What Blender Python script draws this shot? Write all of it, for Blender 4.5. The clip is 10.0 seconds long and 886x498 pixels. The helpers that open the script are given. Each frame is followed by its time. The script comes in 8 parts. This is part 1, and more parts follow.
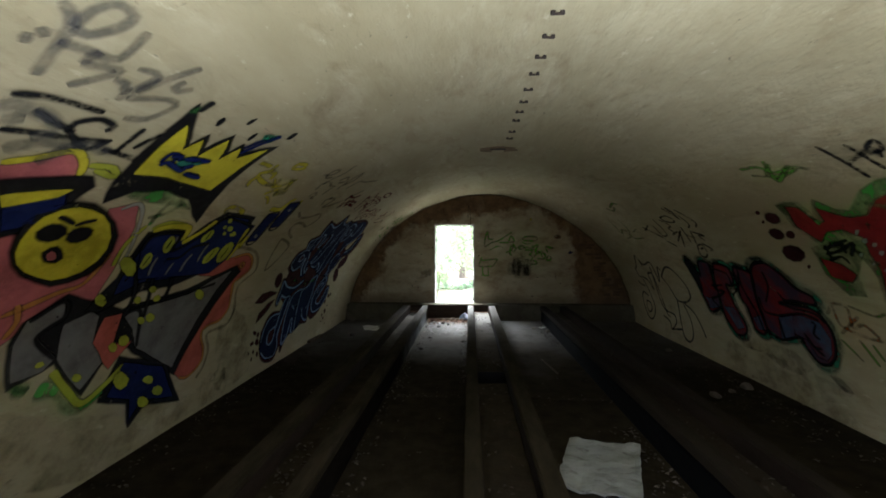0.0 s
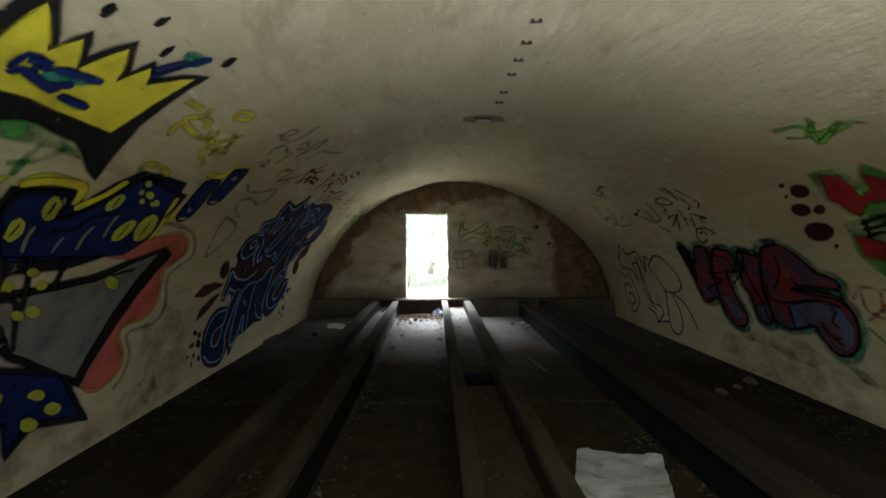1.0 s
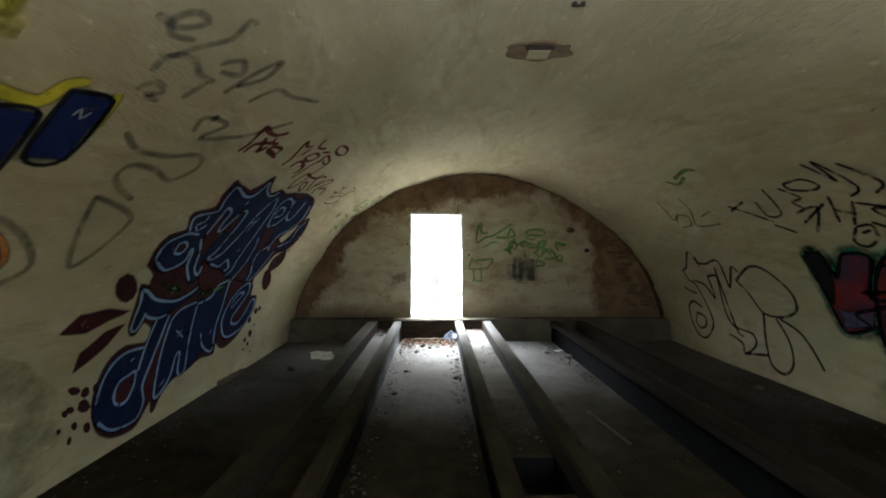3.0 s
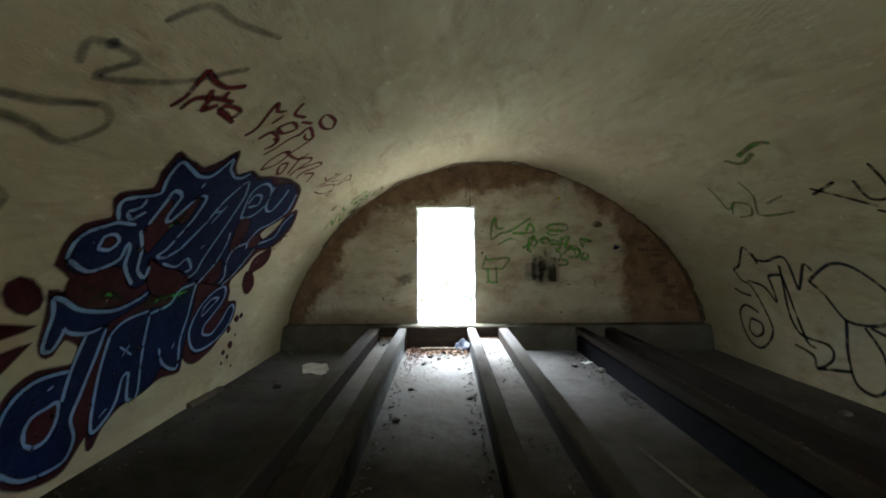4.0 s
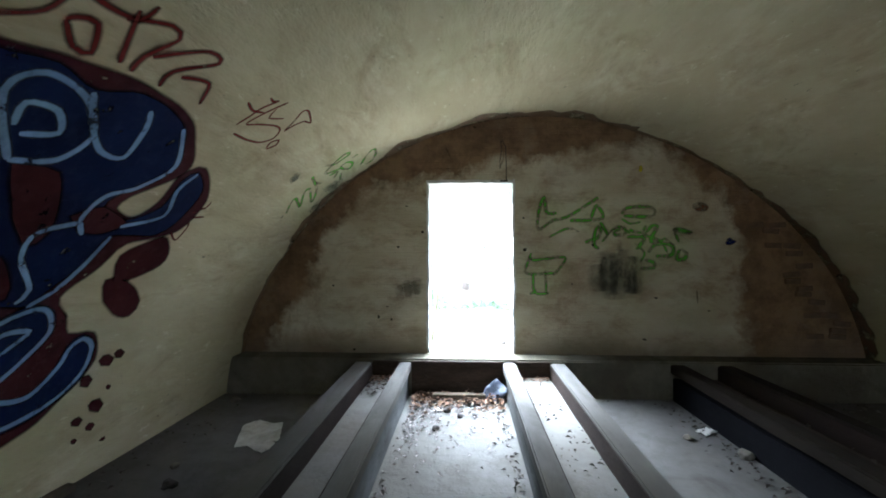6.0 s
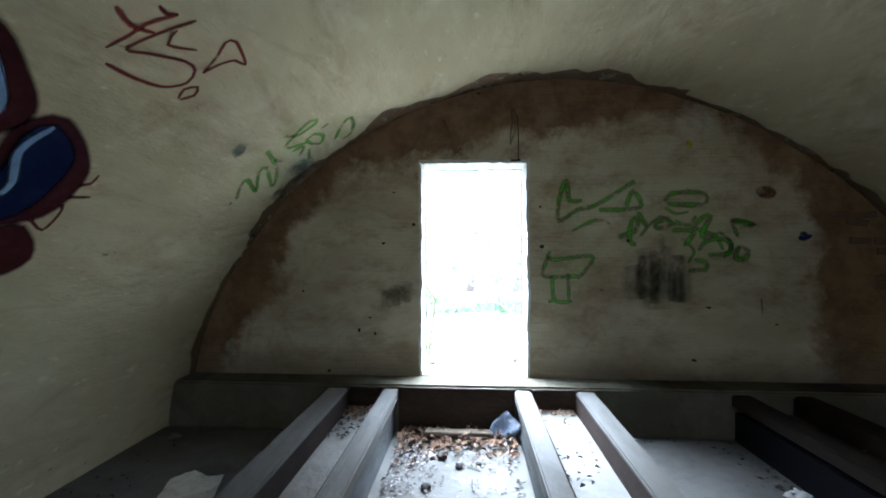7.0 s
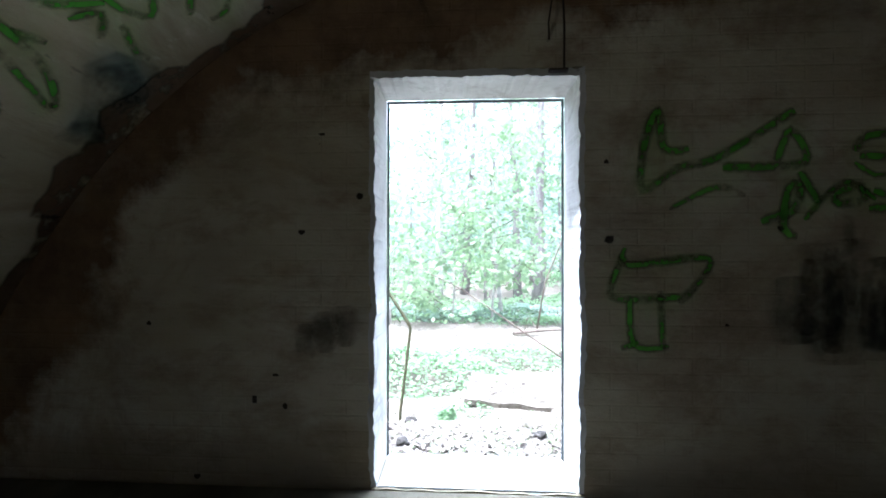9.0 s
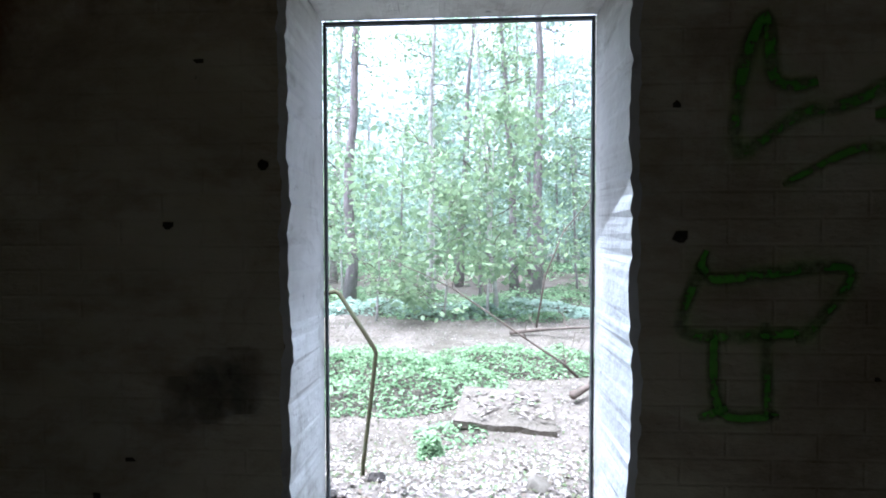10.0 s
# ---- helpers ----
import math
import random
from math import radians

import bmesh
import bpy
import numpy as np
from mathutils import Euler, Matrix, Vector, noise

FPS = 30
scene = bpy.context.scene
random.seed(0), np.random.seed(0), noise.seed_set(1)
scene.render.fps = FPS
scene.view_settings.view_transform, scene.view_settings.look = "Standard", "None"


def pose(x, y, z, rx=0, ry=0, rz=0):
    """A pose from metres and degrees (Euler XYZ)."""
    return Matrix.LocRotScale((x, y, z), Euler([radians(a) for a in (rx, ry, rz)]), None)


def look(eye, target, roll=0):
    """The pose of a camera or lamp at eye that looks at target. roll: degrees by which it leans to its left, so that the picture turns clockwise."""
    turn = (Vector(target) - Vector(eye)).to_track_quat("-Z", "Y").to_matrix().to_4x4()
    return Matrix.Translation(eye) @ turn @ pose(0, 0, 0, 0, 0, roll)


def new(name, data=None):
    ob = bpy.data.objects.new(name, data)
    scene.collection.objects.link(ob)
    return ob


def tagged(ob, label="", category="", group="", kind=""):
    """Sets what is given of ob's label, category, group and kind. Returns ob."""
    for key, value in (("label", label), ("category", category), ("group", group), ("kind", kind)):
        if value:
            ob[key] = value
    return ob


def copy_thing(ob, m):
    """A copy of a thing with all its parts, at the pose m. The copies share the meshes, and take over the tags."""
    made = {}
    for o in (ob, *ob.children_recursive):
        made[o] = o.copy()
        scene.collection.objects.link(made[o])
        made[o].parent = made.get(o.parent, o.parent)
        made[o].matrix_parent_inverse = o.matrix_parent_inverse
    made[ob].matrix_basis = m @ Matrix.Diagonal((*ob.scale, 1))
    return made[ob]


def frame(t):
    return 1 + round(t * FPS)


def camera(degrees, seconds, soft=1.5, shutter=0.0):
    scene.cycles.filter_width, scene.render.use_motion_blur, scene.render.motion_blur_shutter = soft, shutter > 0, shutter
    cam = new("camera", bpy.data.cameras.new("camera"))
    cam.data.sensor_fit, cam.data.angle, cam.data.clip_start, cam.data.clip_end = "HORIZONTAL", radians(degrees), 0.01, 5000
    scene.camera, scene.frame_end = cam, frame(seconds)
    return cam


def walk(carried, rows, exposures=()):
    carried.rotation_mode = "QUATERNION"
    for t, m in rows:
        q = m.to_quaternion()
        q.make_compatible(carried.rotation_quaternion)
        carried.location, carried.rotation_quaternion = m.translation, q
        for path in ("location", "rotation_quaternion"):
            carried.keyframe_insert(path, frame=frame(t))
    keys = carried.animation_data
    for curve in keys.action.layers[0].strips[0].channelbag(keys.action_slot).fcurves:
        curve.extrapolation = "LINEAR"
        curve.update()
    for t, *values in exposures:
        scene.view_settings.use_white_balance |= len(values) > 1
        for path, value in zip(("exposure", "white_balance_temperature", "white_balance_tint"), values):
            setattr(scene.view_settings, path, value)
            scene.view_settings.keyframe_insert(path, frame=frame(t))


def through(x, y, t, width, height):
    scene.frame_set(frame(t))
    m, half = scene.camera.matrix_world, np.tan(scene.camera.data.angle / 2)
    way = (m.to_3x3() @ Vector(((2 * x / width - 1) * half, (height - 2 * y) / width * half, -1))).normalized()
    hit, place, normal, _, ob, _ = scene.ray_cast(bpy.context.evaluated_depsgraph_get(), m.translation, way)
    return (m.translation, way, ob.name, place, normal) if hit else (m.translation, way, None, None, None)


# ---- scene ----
cam = camera(93.0, 10.0, soft=1.8)
# seconds, eye x y z in metres, yaw, pitch, roll in degrees
ROWS = [
    (0, 0.380, 0.753, 1.942, 3.60, -0.92, 0.13),
    (0.5, 0.259, 1.028, 1.885, -0.02, -1.54, 0.10),
    (1, 0.190, 1.486, 1.744, -1.07, -1.07, 0.13),
    (1.5, 0.079, 1.974, 1.707, -1.26, -0.63, 0.22),
    (2, 0.021, 2.474, 1.696, -1.38, -0.44, 0.13),
    (2.5, -0.008, 2.967, 1.711, -1.38, -0.10, -0.00),
    (4, -0.008, 4.254, 1.644, 0.38, 0.20, 0.36),
    (4.5, -0.139, 4.880, 1.686, 0.54, -0.41, 0.43),
    (5, -0.109, 5.370, 1.617, 1.81, -0.29, 0.34),
    (5.5, -0.084, 5.997, 1.588, 2.60, 0.31, 0.16),
    (7, -0.033, 7.547, 1.552, 3.77, 0.41, 0.15),
    (7.5, -0.074, 8.052, 1.539, 3.91, 0.29, 0.01),
    (8, -0.067, 8.534, 1.523, 3.72, -0.12, -0.06),
    (8.5, -0.068, 9.015, 1.515, 3.10, 0.73, -0.02),
    (9, -0.052, 9.442, 1.546, 3.11, 0.22, -0.07),
    (9.5, 0.001, 9.855, 1.545, 2.70, -0.70, -0.00),
    (10, 0.009, 10.249, 1.590, 2.51, -1.21, 0.12),
]
EXPOSURES = [(0.0,4.15,6100,11),(1.0,4.6,6100,10),(2.5,5.25,6100,10),(4.0,5.48,5850,10),(5.5,5.4,5600,10),(7.0,4.98,5200,9),(8.0,4.5,5250,11),(8.5,4.0,5250,12),(9.0,3.4,5250,14),(9.5,2.83,5250,15),(10.0,2.38,5250,16)]
walk(cam, [(t, pose(x, y, z, 90 + pitch, roll, yaw)) for t, x, y, z, yaw, pitch, roll in ROWS], EXPOSURES)

# ---- world and light ----
world = bpy.data.worlds.new("forest_sky")
scene.world = world
world.use_nodes = True
wn = world.node_tree
sky = wn.nodes.new("ShaderNodeTexSky")
sky.sky_type = "NISHITA"
sky.sun_disc = False
sky.dust_density, sky.ozone_density, sky.air_density = 6.0, 1.0, 0.7
sky.sun_elevation, sky.sun_rotation = radians(74), radians(-104)
veil = wn.nodes.new("ShaderNodeHueSaturation")  # thin high cloud
veil.inputs["Saturation"].default_value, veil.inputs["Value"].default_value = 0.18, 1.02
wn.links.new(sky.outputs["Color"], veil.inputs["Color"])
wn.links.new(veil.outputs["Color"], wn.nodes["Background"].inputs["Color"])
wn.nodes["Background"].inputs["Strength"].default_value = 0.15
sun_data = bpy.data.lights.new("sun", "SUN")
sun_data.energy, sun_data.angle, sun_data.color = 2.5, radians(30), (1.0, 0.97, 0.9)
sun = new("sun", sun_data)
sun.matrix_world = look((-8.0, 9.0, 30.0), (0, 11, 0))


def opening_panel(name, x, y, z, w, h, yaw, watts, up=0, spread=120):
    """An area lamp that stands in for outside light at an opening."""
    data = bpy.data.lights.new(name, "AREA")
    data.shape, data.size, data.size_y, data.energy, data.color = "RECTANGLE", w, h, watts, (0.93, 0.98, 1.0)
    data.spread = radians(spread)
    ob = new(name, data)
    ob.matrix_world = pose(x, y, z, 90 + up, 0, yaw)
    return ob


opening_panel("door_sky_light", 0.0, 11.82, 1.45, 0.94, 1.9, 194, 6.2, -57, 80)
# stands in for bounce off the bright ground outside the door
opening_panel("door_ground_light", 0.0, 11.84, 0.95, 0.90, 1.0, 182, 0.2, 42, 120)
# added lamp, tilted up as ground bounce from an unseen rear gateway
opening_panel("rear_bounce_light", 0.8, -0.15, 0.5, 2.4, 0.9, 0, 6.3, 60, 88)

# ---- materials ----


def material(name, rough=0.8, metal=0.0):
    m = bpy.data.materials.new(name)
    m.use_nodes = True
    b = m.node_tree.nodes["Principled BSDF"]
    b.inputs["Roughness"].default_value = rough
    b.inputs["Metallic"].default_value = metal
    b.inputs["Specular IOR Level"].default_value = 0.06 if rough > 0.5 else 0.5
    return m, m.node_tree, b


def mixed(nt, a, b, fac, mode="MIX"):
    n = nt.nodes.new("ShaderNodeMix")
    n.data_type, n.blend_type = "RGBA", mode
    for key, val in ((0, fac), (6, a), (7, b)):
        if hasattr(val, "is_linked"):
            nt.links.new(val, n.inputs[key])
        else:
            n.inputs[key].default_value = val if key == 0 else (*val, 1)
    return n.outputs[2]


def coords(nt, stretch=(1, 1, 1)):
    tc = nt.nodes.new("ShaderNodeTexCoord")
    mp = nt.nodes.new("ShaderNodeMapping")
    mp.inputs["Scale"].default_value = stretch
    nt.links.new(tc.outputs["Object"], mp.inputs["Vector"])
    return mp.outputs["Vector"]


def noise_fac(nt, vec, scale, detail=6, rough=0.55, lo=0.4, hi=0.6, distortion=0.0):
    n = nt.nodes.new("ShaderNodeTexNoise")
    n.inputs["Scale"].default_value, n.inputs["Detail"].default_value = scale, detail
    n.inputs["Roughness"].default_value, n.inputs["Distortion"].default_value = rough, distortion
    nt.links.new(vec, n.inputs["Vector"])
    r = nt.nodes.new("ShaderNodeMapRange")
    r.inputs["From Min"].default_value, r.inputs["From Max"].default_value = lo, hi
    nt.links.new(n.outputs["Fac"], r.inputs["Value"])
    return r.outputs["Result"]


def scaled(nt, fac, k):
    n = nt.nodes.new("ShaderNodeMath")
    n.operation = "MULTIPLY"
    nt.links.new(fac, n.inputs[0])
    n.inputs[1].default_value = k
    return n.outputs[0]


def bump(nt, b, heights, strength=0.5, dist=0.02):
    last = None
    for h, d in heights:
        n = nt.nodes.new("ShaderNodeBump")
        n.inputs["Strength"].default_value, n.inputs["Distance"].default_value = strength, d
        nt.links.new(h, n.inputs["Height"])
        if last:
            nt.links.new(last, n.inputs["Normal"])
        last = n.outputs["Normal"]
    nt.links.new(last, b.inputs["Normal"])


def rough_surface(name, base, second, stain, rough=0.9, stretch=(1, 1, 1), s1=0.7, s2=6.0, fine=40.0, relief=0.012, stain_amount=0.6, speck=(0.03, 0.028, 0.025), fleck=None, dirt_and_falloff=None):
    """A worn mineral surface: two base tones, blotchy stains, specks and relief at two scales."""
    m, nt, b = material(name, rough)
    v = coords(nt, stretch)
    c = mixed(nt, base, second, noise_fac(nt, v, s1, 7, 0.6, 0.38, 0.62))
    c = mixed(nt, c, stain, scaled(nt, noise_fac(nt, v, s1 * 2.3, 9, 0.68, 0.52, 0.72, 0.6), stain_amount))
    c = mixed(nt, c, second, scaled(nt, noise_fac(nt, v, s2, 6, 0.6, 0.45, 0.65), 0.45))
    c = mixed(nt, c, speck, scaled(nt, noise_fac(nt, v, fine * 0.35, 4, 0.7, 0.66, 0.74), 0.55))
    # brown dirt plus painted light falloff: colour darkens away from the door
    if dirt_and_falloff:
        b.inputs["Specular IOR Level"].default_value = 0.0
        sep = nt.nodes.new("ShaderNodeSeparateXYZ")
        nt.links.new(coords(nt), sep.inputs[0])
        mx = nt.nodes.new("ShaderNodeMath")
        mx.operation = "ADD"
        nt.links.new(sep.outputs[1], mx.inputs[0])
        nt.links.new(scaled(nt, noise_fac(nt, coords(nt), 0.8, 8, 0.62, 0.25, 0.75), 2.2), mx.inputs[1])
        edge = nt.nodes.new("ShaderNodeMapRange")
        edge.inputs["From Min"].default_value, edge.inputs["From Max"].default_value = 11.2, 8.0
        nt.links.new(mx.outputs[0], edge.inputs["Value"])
        dimmed_soil = mixed(nt, dirt_and_falloff, [k * 0.55 for k in dirt_and_falloff], noise_fac(nt, v, 5.0, 8, 0.65, 0.35, 0.65))
        c = mixed(nt, c, dimmed_soil, scaled(nt, edge.outputs["Result"], 0.96))
    if fleck:
        c = mixed(nt, c, fleck, scaled(nt, noise_fac(nt, v, 1.6, 9, 0.70, 0.52, 0.72, 0.25), 0.5))
        c = mixed(nt, c, fleck, scaled(nt, noise_fac(nt, v, 9.0, 5, 0.7, 0.62, 0.70), 0.6))
    nt.links.new(c, b.inputs["Base Color"])
    bump(nt, b, ((noise_fac(nt, v, 2.2, 7, 0.6, 0.2, 0.8), relief * 2.2), (noise_fac(nt, v, s2, 6, 0.6, 0.2, 0.8), relief), (noise_fac(nt, v, fine, 4, 0.6, 0.2, 0.8), relief * 0.25)), 0.7)
    return m


PLASTER = rough_surface("limewashed_plaster", (0.43, 0.390, 0.262), (0.34, 0.300, 0.188), (0.20, 0.158, 0.088), stain_amount=0.8, relief=0.013, fleck=(0.56, 0.515, 0.37), stretch=(1.5, 0.6, 1.5))
def endwall_material():
    """Limewash over brick courses; along the arch it has come away and shows brown mortar."""
    m, nt, b = material("limewashed_brick", 0.92)
    v = coords(nt, (1, 1, 1))
    flat = coords(nt, (0.8, 1.0, 1.7))
    c = mixed(nt, (0.43, 0.40, 0.30), (0.33, 0.295, 0.205), noise_fac(nt, flat, 1.1, 8, 0.62, 0.38, 0.62))
    c = mixed(nt, c, (0.18, 0.135, 0.085), scaled(nt, noise_fac(nt, flat, 2.6, 9, 0.7, 0.50, 0.70, 0.2), 0.75))
    c = mixed(nt, c, (0.15, 0.10, 0.06), scaled(nt, noise_fac(nt, v, 1.3, 9, 0.72, 0.52, 0.70, 0.6), 0.6))
    c = mixed(nt, c, (0.04, 0.035, 0.03), scaled(nt, noise_fac(nt, v, 11.0, 5, 0.72, 0.68, 0.75), 0.8))
    # distance from the arch, as a share of its radius
    sep = nt.nodes.new("ShaderNodeSeparateXYZ")
    nt.links.new(v, sep.inputs[0])

    def math_node(op, a, k):
        n = nt.nodes.new("ShaderNodeMath")
        n.operation = op
        for sock, val in zip(n.inputs, (a, k)):
            if hasattr(val, "is_linked"):
                nt.links.new(val, sock)
            else:
                sock.default_value = val
        return n.outputs[0]

    ex = math_node("DIVIDE", math_node("SUBTRACT", sep.outputs[0], 0.80), 3.56)
    ez = math_node("DIVIDE", math_node("SUBTRACT", sep.outputs[2], -0.25), 3.47)
    rad = math_node("SQRT", math_node("ADD", math_node("MULTIPLY", ex, ex), math_node("MULTIPLY", ez, ez)), 0.0)
    wob = noise_fac(nt, v, 0.9, 10, 0.62, 0.3, 0.7)
    # how far in the limewash is gone, round the arch from its right foot to its left
    turn = math_node("DIVIDE", math_node("ARCTAN2", ez, ex), math.pi)
    ramp = nt.nodes.new("ShaderNodeValToRGB")
    for k, (at, val) in enumerate(((0.0, 0.62), (0.10, 0.67), (0.175, 0.74), (0.24, 0.835), (0.27, 0.90), (0.34, 0.945), (0.40, 0.935), (0.44, 0.905), (0.468, 0.84), (0.515, 0.815), (0.60, 0.83), (0.65, 0.85), (0.72, 0.925), (0.76, 0.905), (0.82, 0.885), (0.90, 0.895), (1.0, 0.93))):
        e = ramp.color_ramp.elements[k] if k < 2 else ramp.color_ramp.elements.new(at)
        e.position, e.color = at, (val, val, val, 1)
    nt.links.new(turn, ramp.inputs["Fac"])
    edge = math_node("ADD", math_node("SUBTRACT", rad, ramp.outputs["Color"]), scaled(nt, noise_fac(nt, v, 2.4, 10, 0.66, 0.3, 0.7), 0.12))
    mask = nt.nodes.new("ShaderNodeMapRange")
    mask.inputs["From Min"].default_value, mask.inputs["From Max"].default_value = 0.035, 0.085
    nt.links.new(edge, mask.inputs["Value"])
    bare = mixed(nt, (0.19, 0.128, 0.072), (0.105, 0.07, 0.042), noise_fac(nt, v, 4.0, 8, 0.66, 0.4, 0.62))
    bare = mixed(nt, bare, (0.20, 0.155, 0.105), scaled(nt, noise_fac(nt, v, 2.2, 8, 0.7, 0.56, 0.7), 0.8))
    c = mixed(nt, c, bare, mask.outputs["Result"])
    # darker brown towards the ledge, with an uneven edge
    low = nt.nodes.new("ShaderNodeMapRange")
    low.inputs["From Min"].default_value, low.inputs["From Max"].default_value = 0.62, 0.40
    nt.links.new(math_node("ADD", sep.outputs[2], scaled(nt, wob, -0.12)), low.inputs["Value"])
    c = mixed(nt, c, (0.12, 0.09, 0.06), scaled(nt, low.outputs["Result"], 0.6))
    nt.links.new(c, b.inputs["Base Color"])
    brick = nt.nodes.new("ShaderNodeTexBrick")
    sw = nt.nodes.new("ShaderNodeCombineXYZ")
    nt.links.new(sep.outputs[0], sw.inputs[0])
    nt.links.new(sep.outputs[2], sw.inputs[1])
    nt.links.new(sw.outputs[0], brick.inputs["Vector"])
    brick.inputs["Scale"].default_value = 1.0
    brick.inputs["Brick Width"].default_value, brick.inputs["Row Height"].default_value = 0.25, 0.075
    brick.inputs["Mortar Size"].default_value, brick.inputs["Mortar Smooth"].default_value = 0.008, 1.0
    bump(nt, b, ((brick.outputs["Fac"], -0.004), (noise_fac(nt, flat, 5, 8, 0.66, 0.2, 0.8), 0.022), (noise_fac(nt, v, 45, 4, 0.6, 0.2, 0.8), 0.003)), 0.6)
    return m


ENDWALL = endwall_material()
FLOOR = rough_surface("dusty_concrete", (0.125, 0.122, 0.116), (0.085, 0.08, 0.072), (0.04, 0.035, 0.028), dirt_and_falloff=(0.030, 0.024, 0.0155), relief=0.01)
RAIL = rough_surface("worn_concrete_kerb", (0.105, 0.10, 0.075), (0.065, 0.058, 0.043), (0.03, 0.025, 0.018), dirt_and_falloff=(0.05, 0.041, 0.027), stretch=(2, 0.7, 2), relief=0.006)
WHITEWASH = rough_surface("whitewashed_jamb", (0.50, 0.51, 0.50), (0.40, 0.40, 0.38), (0.20, 0.19, 0.16), stain_amount=0.85, s1=2.0, s2=12, relief=0.006)
SOIL = rough_surface("leaf_litter_ground", (0.15, 0.132, 0.113), (0.10, 0.09, 0.072), (0.21, 0.19, 0.17), s1=1.2, s2=14, relief=0.03)

# ---- the vault ----
CX, CZ, HALF, RISE = 0.80, -0.25, 3.56, 3.47
Y0, Y1 = -0.6, 11.45
ANG = np.linspace(0, math.pi, 721)
ARC_X, ARC_Z = CX - HALF * np.cos(ANG), CZ + RISE * np.sin(ANG)
ARC_S = np.concatenate([[0], np.cumsum(np.hypot(np.diff(ARC_X), np.diff(ARC_Z)))])
ARC_S -= ARC_S[360]
S_FLOOR = float(np.interp(0.0, ARC_Z[:361], ARC_S[:361]))


# the vault has settled inwards where it meets the end wall: degrees round the arch, metres
SETTLE_ANG = (0, 20, 32, 50, 78, 90, 100, 110, 126, 138, 150, 165, 180)
SETTLE = (0, 0.0, 0.045, 0.055, 0.07, 0.08, 0.10, 0.125, 0.13, 0.07, 0.0, -0.04, -0.05)


def clamp01(v):
    return min(1.0, max(0.0, v))


def vault(y, s, off=0.0):
    """A point of the vault's inner face: y along it, s metres round the arch from the crown (left is negative), off metres proud of it."""
    a = float(np.interp(s, ARC_S, ANG))
    nx, nz = math.cos(a) * RISE, -math.sin(a) * HALF
    k = math.hypot(nx, nz)
    settle = clamp01((y - 9.6) / 1.85)
    settle = settle * settle * (3 - 2 * settle) * float(np.interp(math.degrees(a), SETTLE_ANG, SETTLE))
    bulge = settle + 0.020 * noise.noise((y * 0.55, s * 0.55, 3.1)) + 0.007 * noise.noise((y * 1.7, s * 1.7, 9.4))
    q = off + bulge
    return (CX - HALF * math.cos(a) + nx / k * q, y, CZ + RISE * math.sin(a) + nz / k * q)


def mesh_object(name, verts, faces, mat, parent=None, smooth=False):
    me = bpy.data.meshes.new(name)
    me.from_pydata([tuple(v) for v in verts], [], [tuple(f) for f in faces])
    me.materials.append(mat)
    if smooth:
        me.shade_smooth()
    ob = new(name, me)
    ob.parent = parent
    return ob


def part(name, bm, mat, parent=None, label="", smooth=False):
    me = bpy.data.meshes.new(name)
    bmesh.ops.recalc_face_normals(bm, faces=bm.faces)
    bm.to_mesh(me)
    bm.free()
    me.materials.append(mat)
    if smooth:
        me.shade_smooth()
    ob = new(name, me)
    ob.parent = parent
    if label:
        ob["label"] = label
    return ob


def box_bm(x0, x1, y0, y1, z0, z1, bevel=0.0, seg=1, cuts=0, jitter=0.0, seed=0):
    bm = bmesh.new()
    bmesh.ops.create_cube(bm, size=1, matrix=Matrix.Translation(((x0 + x1) / 2, (y0 + y1) / 2, (z0 + z1) / 2)) @ Matrix.Diagonal((x1 - x0, y1 - y0, z1 - z0, 1)))
    if cuts:
        for k in range(1, cuts):
            y = y0 + (y1 - y0) * k / cuts
            bmesh.ops.bisect_plane(bm, geom=bm.verts[:] + bm.edges[:] + bm.faces[:], plane_co=(0, y, 0), plane_no=(0, 1, 0))
    if bevel:
        edges = [e for e in bm.edges if len(e.link_faces) == 2 and e.calc_face_angle() > 0.5]
        bmesh.ops.bevel(bm, geom=edges, offset=bevel, segments=seg, affect="EDGES")
    if jitter:
        for v in bm.verts:
            n = noise.noise_vector((v.co.x * 3 + seed, v.co.y * 2.1, v.co.z * 3))
            v.co += n * jitter
    return bm


NS, NY = 120, 132
ss = np.linspace(S_FLOOR - 0.15, -S_FLOOR + 0.15, NS + 1)
ys = np.linspace(Y0, Y1 + 0.02, NY + 1)
verts = [vault(y, s) for y in ys for s in ss]
faces = [(j * (NS + 1) + i, (j + 1) * (NS + 1) + i, (j + 1) * (NS + 1) + i + 1, j * (NS + 1) + i + 1) for j in range(NY) for i in range(NS)]
ceiling = mesh_object("ceiling", verts, faces, PLASTER, smooth=True)
tagged(ceiling, "barrel vault of stained cream limewashed plaster", "vault", kind="structure")
sol = ceiling.modifiers.new("thickness", "SOLIDIFY")
sol.thickness, sol.offset = 0.35, -1


def arch_outline(grow=0.0, n=64):
    return [(CX - (HALF + grow) * math.cos(a), CZ + (RISE + grow) * math.sin(a)) for a in np.linspace(-0.02, math.pi + 0.02, n)]


